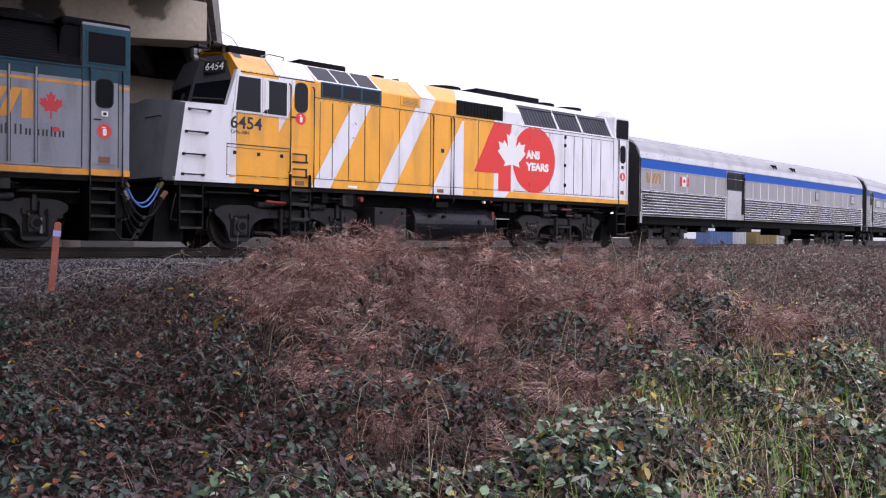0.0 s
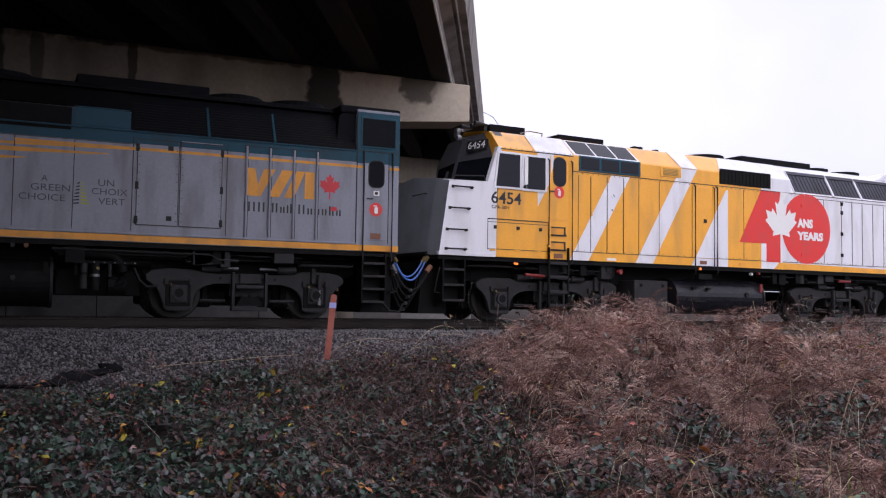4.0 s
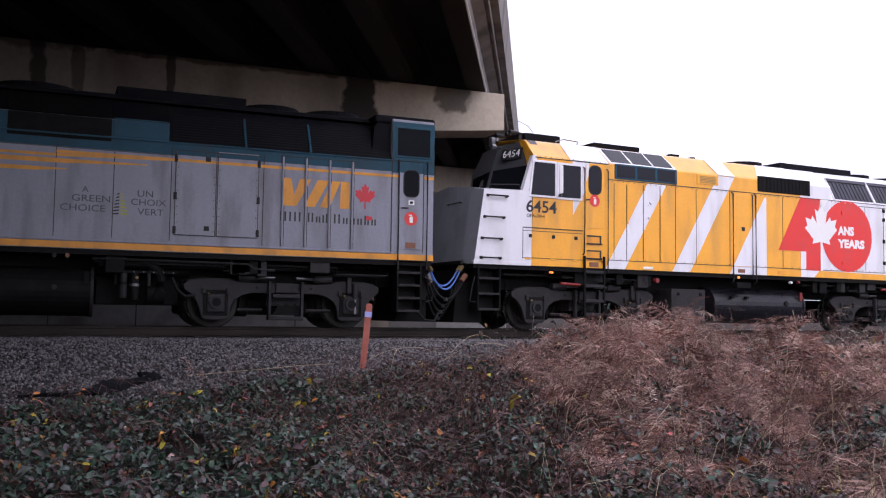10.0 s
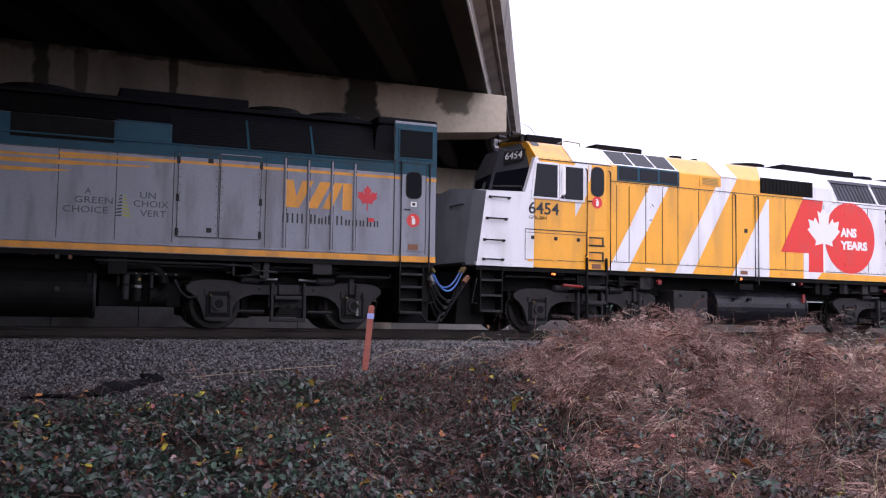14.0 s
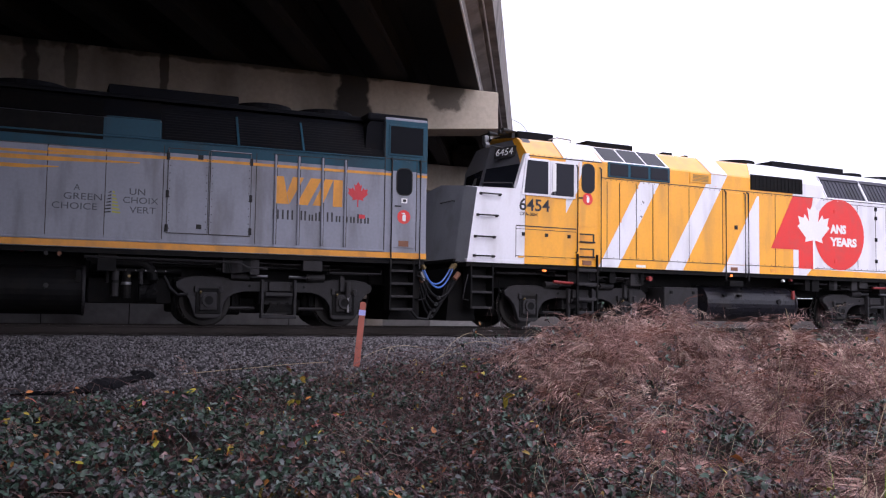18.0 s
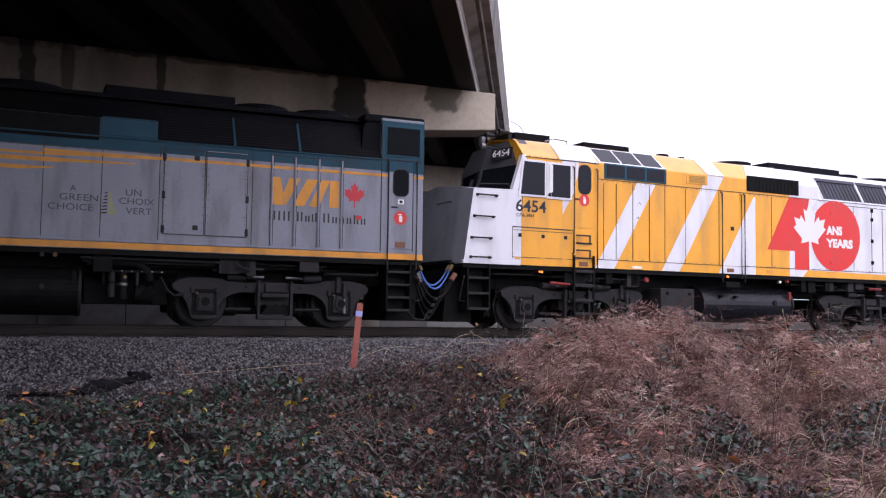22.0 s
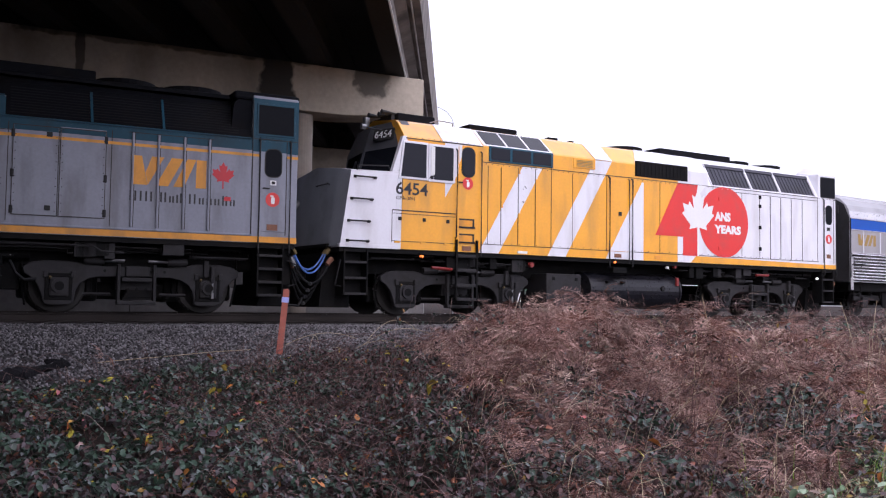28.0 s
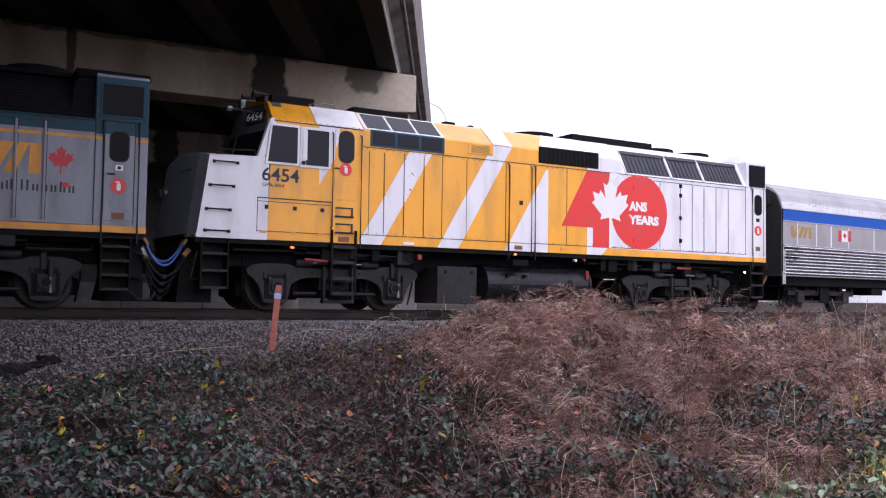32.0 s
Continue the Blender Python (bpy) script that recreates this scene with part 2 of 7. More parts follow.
SOIL = material("leaf_littered_soil", (0.030, 0.023, 0.020), 0.95, spec=0.08, var=0.5, scale=9, dirt=(0.04, 0.027, 0.022), dirt_amount=0.8, dirt_scale=6, bump=0.9, bscale=22)
STAKE = material("weathered_pink_wood", (0.36, 0.105, 0.075), 0.75, var=0.2, scale=8, dirt=(0.25, 0.12, 0.1), dirt_amount=0.4, dirt_scale=7, streak=0.2)
TAPE = material("pale_blue_tape", (0.32, 0.36, 0.75), 0.4, var=0.1)
RUBBER = material("black_rubber_hose", (0.009, 0.009, 0.010), 0.6, var=0.2, spec=0.2)
BLUEHOSE = material("blue_cable_jacket", (0.06, 0.15, 0.48), 0.45, var=0.12)
BRASS = material("brassy_coupling", (0.16, 0.115, 0.05), 0.4, metal=0.6, var=0.2)
RUST = material("rusted_metal", (0.19, 0.085, 0.05), 0.8, var=0.3, scale=15)


# ---- mesh helpers ----
def part(name, bm, mat, parent=None, label="", smooth=False):
    me = bpy.data.meshes.new(name)
    bm.normal_update()
    bm.to_mesh(me)
    bm.free()
    me.materials.append(mat)
    if smooth:
        me.shade_smooth()
    ob = new(name, me)
    if parent is not None:
        ob.parent = parent
    if label:
        ob["label"] = label
    return ob


def block(x0, x1, y0, y1, z0, z1, bev=0.0, bm=None):
    own = bm if bm is not None else bmesh.new()
    r = bmesh.ops.create_cube(own, size=1.0, matrix=Matrix.Translation(((x0 + x1) / 2, (y0 + y1) / 2, (z0 + z1) / 2))
                              @ Matrix.Diagonal((abs(x1 - x0), abs(y1 - y0), abs(z1 - z0), 1)))
    if bev:
        ed = list({e for v in r["verts"] for e in v.link_edges})
        bmesh.ops.bevel(own, geom=ed, offset=bev, segments=2, affect='EDGES', profile=0.5)
    return own


def solid(pts, y0, y1, bm=None, bev=0.0, at=lambda a, c, b: (a, c, b)):
    """A polygon of (x, z) points carried from y0 to y1."""
    own = bm if bm is not None else bmesh.new()
    lo = [own.verts.new(at(a, y0, b)) for a, b in pts]
    hi = [own.verts.new(at(a, y1, b)) for a, b in pts]
    k = len(pts)
    fs = [own.faces.new(lo), own.faces.new(hi[::-1])]
    for i in range(k):
        fs.append(own.faces.new((lo[i], hi[i], hi[(i + 1) % k], lo[(i + 1) % k])))
    bmesh.ops.recalc_face_normals(own, faces=fs)
    if bev:
        bmesh.ops.bevel(own, geom=list({e for f in fs for e in f.edges}), offset=bev, segments=2, affect='EDGES', profile=0.5)
    return own


def along_x(prof, x0, x1, bm=None):
    """A cross-section of (y, z) points carried from x0 to x1."""
    return solid(prof, x0, x1, bm, at=lambda a, c, b: (c, a, b))


def rod(p, q, r, seg=10, bm=None, r2=None):
    own = bm if bm is not None else bmesh.new()
    p, q = Vector(p), Vector(q)
    m = Matrix.Translation((p + q) / 2) @ (q - p).to_track_quat("Z", "Y").to_matrix().to_4x4()
    bmesh.ops.create_cone(own, cap_ends=True, segments=seg, radius1=r, radius2=r if r2 is None else r2, depth=(q - p).length, matrix=m)
    return own


def tube(pts, r, seg=6, bm=None):
    """A round pipe along points."""
    own = bm if bm is not None else bmesh.new()
    pts = [Vector(p) for p in pts]
    rings = []
    for i, p in enumerate(pts):
        d = (pts[min(i + 1, len(pts) - 1)] - pts[max(i - 1, 0)]).normalized()
        q = d.to_track_quat("Z", "Y")
        rings.append([own.verts.new(p + q @ Vector((r * math.cos(2 * math.pi * j / seg), r * math.sin(2 * math.pi * j / seg), 0))) for j in range(seg)])
    for a, b in zip(rings, rings[1:]):
        for j in range(seg):
            own.faces.new((a[j], a[(j + 1) % seg], b[(j + 1) % seg], b[j]))
    own.faces.new(rings[0][::-1])
    own.faces.new(rings[-1])
    return own


def sag(p, q, drop, n=10):
    p, q = Vector(p), Vector(q)
    return [p.lerp(q, i / n) - Vector((0, 0, drop * 4 * (i / n) * (1 - i / n))) for i in range(n + 1)]


def disc(x, z, r, y0, y1, n=28, rz=None):
    rz = r if rz is None else rz
    return solid([(x + r * math.cos(2 * math.pi * i / n), z + rz * math.sin(2 * math.pi * i / n)) for i in range(n)], y0, y1)


def pill(x0, x1, z0, z1, r, y0, y1, bm=None):
    pts = []
    for cx, cz, a in ((x1 - r, z1 - r, 0), (x0 + r, z1 - r, 90), (x0 + r, z0 + r, 180), (x1 - r, z0 + r, 270)):
        for j in range(5):
            t = radians(a + j * 22.5)
            pts.append((cx + r * math.cos(t), cz + r * math.sin(t)))
    return solid(pts, y0, y1, bm)


def lettering(text, x, z, height, width, mat, parent, y=-0.008, name="letter", bold=0.0, place=None):
    """Raised letters on a side wall, fitted to a width; (x, z) is the lower left corner."""
    cu = bpy.data.curves.new(name, 'FONT')
    cu.body, cu.extrude, cu.resolution_u, cu.offset = text, 0.002, 3, bold
    tmp = new(name, cu)
    me = bpy.data.meshes.new_from_object(tmp.evaluated_get(bpy.context.evaluated_depsgraph_get()))
    bpy.data.objects.remove(tmp)
    bpy.data.curves.remove(cu)
    co = np.empty(len(me.vertices) * 3)
    me.vertices.foreach_get("co", co)
    co = co.reshape(-1, 3)
    lo, hi = co.min(0), co.max(0)
    px = x + (co[:, 0] - lo[0]) / (hi[0] - lo[0]) * width
    pz = z + (co[:, 1] - lo[1]) / (hi[1] - lo[1]) * height
    out = np.stack([px, y - co[:, 2], pz], 1)
    me.vertices.foreach_set("co", out.ravel())
    bm = bmesh.new()
    bm.from_mesh(me)
    bpy.data.meshes.remove(me)
    seen = set()
    for v in bm.verts:
        if v in seen:
            continue
        todo, island = [v], []
        seen.add(v)
        while todo:
            q = todo.pop()
            island.append(q)
            for e in q.link_edges:
                w = e.other_vert(q)
                if w not in seen:
                    seen.add(w)
                    todo.append(w)
        at = {q: i for i, q in enumerate(island)}
        letter = bpy.data.meshes.new(name)
        letter.from_pydata([tuple(q.co) for q in island], [], [[at[c] for c in f.verts] for f in {f for q in island for f in q.link_faces}])
        letter.materials.append(mat)
        ob = new(name, letter)
        ob.parent = parent
        if place is not None:
            ob.matrix_local = place
    bm.free()


def bulk(name, verts, faces, mat):
    me = bpy.data.meshes.new(name)
    me.from_pydata([tuple(v) for v in verts], [], faces)
    me.materials.append(mat)
    return new(name, me)


# ---- the line of the track: a long curve away from the path ----
CURVE, START = 0.00406, 0.6


def arc(u):
    """Place and heading of the near side of the train, u metres along the line."""
    d = u - START
    if d > 75:
        x, y, th = arc(START + 75)
        return x + (d - 75) * math.cos(th), y + (d - 75) * math.sin(th), th
    if d < -40:
        d2 = d + 40
        x, y, th = arc(START - 40)
        return x + d2 * math.cos(th), y + d2 * math.sin(th), th
    th = CURVE * d
    return START + d * (1 - th * th / 6), CURVE * d * d / 2, th


def off_line(x, y):
    """Metres from the near side of the train, seen across the track."""
    d = min(max(x - START, -40), 75)
    e = (x - START) - d
    return y - CURVE * d * d / 2 - CURVE * d * e


def lerp_table(table, v):
    for (a, p), (b, q) in zip(table, table[1:]):
        if v <= b:
            f = max(0.0, (v - a) / (b - a))
            return p + (q - p) * f
    return table[-1][1]


SECTION = [(-400, -1.3), (-16, -1.3), (-13, -1.25), (-10, -1.08), (-7.5, -0.86), (-5.0, -0.60), (-3.2, -0.42), (-1.2, -0.22),
           (4.4, -0.22), (6.2, -0.55), (9, -0.6), (400, -0.6)]


def ground_z(x, y):
    z = lerp_table(SECTION, off_line(x, y))
    if x > 14:
        far = min(1.0, (x - 14) / 14)
        o = off_line(x, y)
        if o < -1.2:
            z = z + far * 0.55 * (-0.25 - z)
    px, py = x, y + 18.3
    d, az = math.hypot(px, py), math.degrees(math.atan2(px, py))
    side = min(1.0, max(0.0, (az - 23) / 9)) * min(1.0, max(0.0, (72 - az) / 14))
    z += side * lerp_table([(0, 0.0), (5, 0.12), (6.5, 0.22), (8, 0.34), (10, 0.50), (12, 0.58), (13, 0.50), (15.5, 0.10), (18, 0.0)], d)
    z += 0.07 * noise.noise((x * 0.5, y * 0.5, 3.0)) * (1 if off_line(x, y) < -4 else 0.2)
    return z


# ---- ground: one sheet out to the horizon ----
def spread(a, b, fine_a, fine_b, step):
    vals = [fine_a + i * step for i in range(int((fine_b - fine_a) / step) + 1)]
    d, v = step, fine_b
    while v < b:
        d *= 1.35
        v += d
        vals.append(v)
    d, v = step, fine_a
    while v > a:
        d *= 1.35
        v -= d
        vals.insert(0, v)
    return vals


gx, gy = spread(-1500, 1800, -12, 46, 0.3), spread(-1200, 1800, -20, 16, 0.3)
verts = [(x, y, ground_z(x, y)) for y in gy for x in gx]
nx = len(gx)
faces = [(j * nx + i, j * nx + i + 1, (j + 1) * nx + i + 1, (j + 1) * nx + i) for j in range(len(gy) - 1) for i in range(nx - 1)]
ground = bulk("ground", verts, faces, SOIL)
ground.data.materials.append(GRAVEL)


def is_gravel(x, y):
    o = off_line(x, y)
    edge = min(-1.45, -6.6 + 0.42 * x) + 0.5 * noise.noise((x * 0.6, y * 0.6, 0))
    return edge < o < 9 and x < 90


for p in ground.data.polygons:
    c = p.center
    p.material_index = 1 if is_gravel(c.x, c.y) else 0
ground.data.shade_smooth()
tagged(ground, "dark leaf-littered embankment soil sloping up to grey ballast", "ground", kind="structure")

# ---- track ----
RAIL = [(-0.075, -0.18), (0.075, -0.18), (0.075, -0.165), (0.012, -0.14), (0.012, -0.045), (0.037, -0.035), (0.037, 0.0), (-0.037, 0.0), (-0.037, -0.035), (-0.012, -0.045), (-0.012, -0.14), (-0.075, -0.165)]


def line_rail(offset):
    bm = bmesh.new()
    rings = []
    us = [-60 + 2.5 * i for i in range(25)] + [2.5 + 1.5 * i for i in range(40)] + [65 + 6 * i for i in range(40)]
    for u in us:
        x, y, th = arc(u)
        rings.append([bm.verts.new((x - (offset + a) * math.sin(th), y + (offset + a) * math.cos(th), b)) for a, b in RAIL])
    n = len(RAIL)
    for a, b in zip(rings, rings[1:]):
        for j in range(n):
            bm.faces.new((a[j], b[j], b[(j + 1) % n], a[(j + 1) % n]))
    bmesh.ops.recalc_face_normals(bm, faces=bm.faces)
    return bm


track = tagged(new("railway_track"), "rusty steel rails on dark timber ties", "track", kind="structure")
for o in (0.83, 2.33):
    r = part("rail", line_rail(o), RAILM, track, "rusty steel rail with a bright running surface")
    r.data.materials.append(TREAD)
    for p in r.data.polygons:
        if p.normal.z > 0.9 and p.center.z > -0.01:
            p.material_index = 1
tie_bm = block(-0.11, 0.11, 0.28, 2.88, -0.36, -0.185, 0.01)
tie_me = bpy.data.meshes.new("tie")
tie_bm.to_mesh(tie_me)
tie_bm.free()
tie_me.materials.append(TIEM)
for i in range(130):
    x, y, th = arc(-16 + i * 0.52)
    t = new("tie", tie_me)
    t.parent = track
    t.matrix_local = Matrix.Translation((x, y, 0.012 * math.sin(i * 2.3))) @ Matrix.Rotation(th + 0.02 * math.sin(i * 1.7), 4, 'Z')

# ---- the road bridge that crosses over the track ----
BD = Vector((math.sin(radians(28.44)), math.cos(radians(28.44)), 0))
BN = Vector((BD.y, -BD.x, 0))
E0 = Vector((0, -18.282, 0.345))


def bridge_pt(w, a, h):
    """w metres right of and h metres above the eye line, a metres along the bridge."""
    return E0 + BN * w + BD * a + Vector((0, 0, h))


def bridge_bar(prof, a0, a1):
    return solid(prof, a0, a1, at=lambda w, a, h: bridge_pt(w, a, h))


bridge = tagged(new("road_bridge"), "stained grey concrete road bridge crossing over the track", "bridge", kind="structure")
A0, A1 = -40, 95
# slab carried far left, out of view, to darken the space below
part("deck_slab", bridge_bar([(-44, 9.35), (-1.49, 9.35), (-1.32, 9.5), (-1.32, 9.75), (-44, 9.75)], A0, A1), SHADE_AND_JOINT, bridge)
part("parapet", bridge_bar([(-1.66, 9.342), (-1.19, 9.342), (-1.07, 10.7), (-1.42, 10.7), (-1.50, 9.5)], A0, A1), DECKM, bridge, "weathered concrete parapet")
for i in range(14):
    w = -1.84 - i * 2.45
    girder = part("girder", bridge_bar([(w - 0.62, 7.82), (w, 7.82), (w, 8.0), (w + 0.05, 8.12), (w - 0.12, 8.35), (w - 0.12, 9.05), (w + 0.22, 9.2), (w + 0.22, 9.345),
                                        (w - 0.84, 9.345), (w - 0.84, 9.2), (w - 0.5, 9.05), (w - 0.5, 8.35), (w - 0.67, 8.12), (w - 0.62, 8.0)], A0, A1), SHADE_AND_JOINT, bridge)
    # outer side keeps the lit concrete; other faces carry painted shade
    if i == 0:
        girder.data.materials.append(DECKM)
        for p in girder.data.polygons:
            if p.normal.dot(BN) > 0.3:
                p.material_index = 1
for w, h in ((-1.825, 7.9), (-1.47, 9.30)):
    part("conduit", bridge_bar([(w + 0.028 * math.cos(k * 0.785), h + 0.028 * math.sin(k * 0.785)) for k in range(8)], A0, A1), CONDUIT, bridge, "pale straight conduit pipe")
for y0, end, cols in ((11.0, 14.54, (-18.4, -4.1, 10.2)), (27.0, 22.6, (-9.0, 3.5, 18.2))):
    pier = tagged(new("bridge_pier"), "stained concrete pier cap on round columns", "bridge pier", group="bridge piers", kind="structure")
    cap = part("cap_beam", solid([(-40, 6.52), (11.6, 6.52), (end, 6.80), (end, 8.10), (-40, 8.10)], y0, y0 + 1.5, bev=0.03), CAPM, pier)
    for cx in cols:
        bm = rod((cx, y0 + 0.75, -0.8), (cx, y0 + 0.75, 6.5), 0.49, 32)
        part("column", bm, CONCRETE, pier, smooth=False)
    part("crash_wall", block(-40, 12.2, y0 + 0.35, y0 + 1.15, -0.8, 0.62, 0.02), WALLM, pier, "weathered low concrete crash wall")
    for jx in [(-9.8 + 2.44 * k) for k in range(9)]:
        part("wall_joint", block(jx, jx + 0.03, y0 + 0.345, y0 + 0.352, -0.6, 0.60), SHADE_AND_JOINT, pier)
    for bx in [(-12.2 + 2.78 * k) for k in range(10)]:
        part("bearing_block", block(bx, bx + 0.5, y0 + 0.4, y0 + 1.1, 8.102, 8.16), CONCRETE, pier)
# walls added at both bridge ends to keep sky light out from underneath
abut = tagged(new("added_abutment"), "plain concrete wall added to keep light out under the bridge end", "abutment", group="bridge abutments", kind="structure")
part("added_end_wall", bridge_bar([(-44, -3), (-1.7, -3), (-1.7, 9.34), (-44, 9.34)], 52, 53.5), WALLM, abut)
part("slope_paving", solid([(46, -1.2), (52, -1.2), (52, 5.5)], -44, -2.5, at=lambda a, w, h: bridge_pt(w, a, h)), WALLM, abut)
# near wall and wing wall stand out of view, only to block light
unseen_abut = tagged(new("added_abutment"), "plain concrete wall added to keep light out under the bridge end", "abutment", group="bridge abutments", kind="structure")
part("added_end_wall", bridge_bar([(-44, -3), (-1.8, -3), (-1.8, 9.34), (-44, 9.34)], -5.5, -4), WALLM, unseen_abut)
part("unseen_wing_wall", solid([(-44.6, -3), (-44, -3), (-44, 9.34), (-44.6, 9.34)], -5.5, 53.5, at=lambda w, a, h: bridge_pt(w, a, h)), WALLM, unseen_abut)


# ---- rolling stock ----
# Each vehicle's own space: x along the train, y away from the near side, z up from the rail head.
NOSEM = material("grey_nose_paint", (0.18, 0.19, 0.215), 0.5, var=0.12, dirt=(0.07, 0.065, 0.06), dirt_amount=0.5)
NOSEGREY = material("slate_nose_paint", (0.060, 0.062, 0.072), 0.45, var=0.12, dirt=(0.05, 0.045, 0.04), dirt_amount=0.5)
AMBERLIGHT = glow("amber_lamp", (1.0, 0.25, 0.05), 2.5)
WHITELIGHT = glow("white_lamp", (1.0, 0.95, 0.85), 5.0)
REDLENS = material("red_lens", (0.20, 0.022, 0.02), 0.3, var=0.1)
WHITEDECAL = material("white_sticker", (0.75, 0.75, 0.75), 0.5, var=0.05)
# dark joints, and painted shadow lines at ribs and footholds
SEAM_SHADE = material("dark_seam_and_shade", (0.03, 0.026, 0.022), 0.8, var=0.3)
FLAGRED = material("flag_red", (0.55, 0.03, 0.04), 0.5, var=0.08)
GREENLOGO = material("olive_sail_paint", (0.34, 0.34, 0.06), 0.5, var=0.1)


def two_faced(prof):
    """Close a half section (y, z) over the far side."""
    return prof + [(3.16 - y, z) for y, z in reversed(prof) if y < 1.58]


SL1 = ((0.0, 3.86), (0.55, 4.33))
SL2 = ((0.0, 3.53), (0.34, 4.18))
P1 = two_faced([(0.0, 1.43), (0.0, 3.86), (0.03, 3.9), (0.50, 4.30), (0.62, 4.36), (1.58, 4.47)])
P2 = two_faced([(0.0, 1.43), (0.0, 3.53), (0.34, 4.18), (0.5, 4.3), (0.85, 4.40), (1.58, 4.47)])


def slope_patch(pts, sl, e=0.005, lift=0.0, bm=None):
    """A thin plate on the sloping roof side: points (x, 0..1 up the slope)."""
    own = bm if bm is not None else bmesh.new()
    (y0, z0), (y1, z1) = sl
    ln = math.hypot(y1 - y0, z1 - z0)
    ny, nz = -(z1 - z0) / ln, (y1 - y0) / ln

    def at(p, d):
        x, t = p
        return own.verts.new((x, y0 + (y1 - y0) * t + ny * d, z0 + (z1 - z0) * t + nz * d))
    lo, hi = [at(p, lift - 0.004) for p in pts], [at(p, lift + e) for p in pts]
    k = len(pts)
    fs = [own.faces.new(lo[::-1]), own.faces.new(hi)] + [own.faces.new((lo[i], lo[(i + 1) % k], hi[(i + 1) % k], hi[i])) for i in range(k)]
    bmesh.ops.recalc_face_normals(own, faces=fs)
    return own


def decal(name, pts, mat, parent, y=-0.004, label="", thick=0.004):
    return part(name, solid(pts, y, y + thick), mat, parent, label)


def seam_v(parent, x, z0, z1, mat=None, w=0.012, y=-0.007):
    return part("seam_and_shade_line", block(x - w / 2, x + w / 2, y, 0.004, z0, z1), mat or SEAM_SHADE, parent)


def seam_h(parent, x0, x1, z, mat=None, w=0.014, y=-0.007):
    return part("seam_and_shade_line", block(x0, x1, y, 0.004, z - w / 2, z + w / 2), mat or SEAM_SHADE, parent)


def bolts(parent, x0, x1, z, step, mat):
    first = part("bolt", block(-0.008, 0.008, -0.012, 0.0, -0.008, 0.008), mat, parent)
    first.location = (x0, 0, z)
    for i in range(1, int((x1 - x0) / step) + 1):
        b = new("bolt", first.data)
        b.parent = parent
        b.location = (x0 + i * step, 0, z)


LEAF = [(0, 1), (.17, .69), (.33, .77), (.23, .27), (.47, .53), (.53, .39), (.82, .45), (.73, .17), (.86, .09), (.42, -.30), (.47, -.46), (.05, -.38)]


def leaf_pts(x, z, sx, sz, stem=-0.8):
    right = LEAF + [(.05, stem)]
    pts = right + [(-a, b) for a, b in reversed(right) if a > 0]
    return [(x + a * sx, z + b * sz) for a, b in pts]


def extinguisher_sign(parent, x, z, r):
    d = part("fire_sign", disc(x, z, r, -0.018, -0.010), RED, parent, "round red extinguisher sign")
    part("sign_symbol", pill(x - r * .22, x + r * .3, z - r * .6, z + r * .35, r * .2, -0.022, -0.017), WHITEDECAL, d)
    part("sign_symbol", block(x - r * .35, x + r * .15, -0.022, -0.017, z + r * .42, z + r * .58), WHITEDECAL, d)
    return d


def pane(parent, x0, x1, z0, z1, r, frame_mat, fw=0.035, y=-0.02, glass=None, name="window"):
    f = part(name, pill(x0 - fw, x1 + fw, z0 - fw, z1 + fw, r + fw, y, 0.004), frame_mat, parent)
    part("pane", pill(x0, x1, z0, z1, r, y - 0.004, y + 0.002), glass or GLASS, f)
    return f


def grab_iron(parent, x0, x1, z, mat, out=0.09, r=0.018):
    g = part("grab_iron", tube([(x0, 0, z), (x0, -out, z), (x1, -out, z), (x1, 0, z)], r, 6), mat, parent)
    for x in (x0, x1):
        part("foot_plate", block(x - 0.035, x + 0.035, -0.02, 0.0, z - 0.03, z + 0.03, 0.006), mat, g)


def handrail(parent, x, z0, z1, mat, out=0.06, r=0.017):
    part("handrail", tube([(x, 0.02, z0), (x, -out, z0 + 0.04), (x, -out, z1 - 0.04), (x, 0.0, z1)], r, 6), mat, parent)


def steps(parent, x0, x1, z0, z1, treads):
    s = part("step_well", block(x0, x1, 0.28, 0.34, z0, z1, bm=block(x0, x1, 0.03, 0.3, z1 - 0.03, z1)), UNDER, parent, "black steel boarding steps")
    for x in (x0, x1 - 0.035):
        part("side_plate", block(x, x + 0.035, 0.0, 0.3, z0, z1 - 0.031, 0.004), UNDER, s)
    for i in range(treads):
        z = z0 + (z1 - z0) * i / treads
        part("tread", block(x0 + 0.036, x1 - 0.036, 0.0, 0.26, z, z + 0.05, 0.006), TRUCKM, s)
    return s


WHEELS = []


def lathe_y(prof, seg=28):
    """Turn (r, y) points round the y axis."""
    bm = bmesh.new()
    rings = [[bm.verts.new((r * math.cos(2 * math.pi * j / seg), y, r * math.sin(2 * math.pi * j / seg))) for j in range(seg)] for r, y in prof]
    for a, b in zip(rings, rings[1:]):
        for j in range(seg):
            bm.faces.new((a[j], a[(j + 1) % seg], b[(j + 1) % seg], b[j]))
    bm.faces.new(rings[0])
    bm.faces.new(rings[-1][::-1])
    bmesh.ops.recalc_face_normals(bm, faces=bm.faces)
    return bm


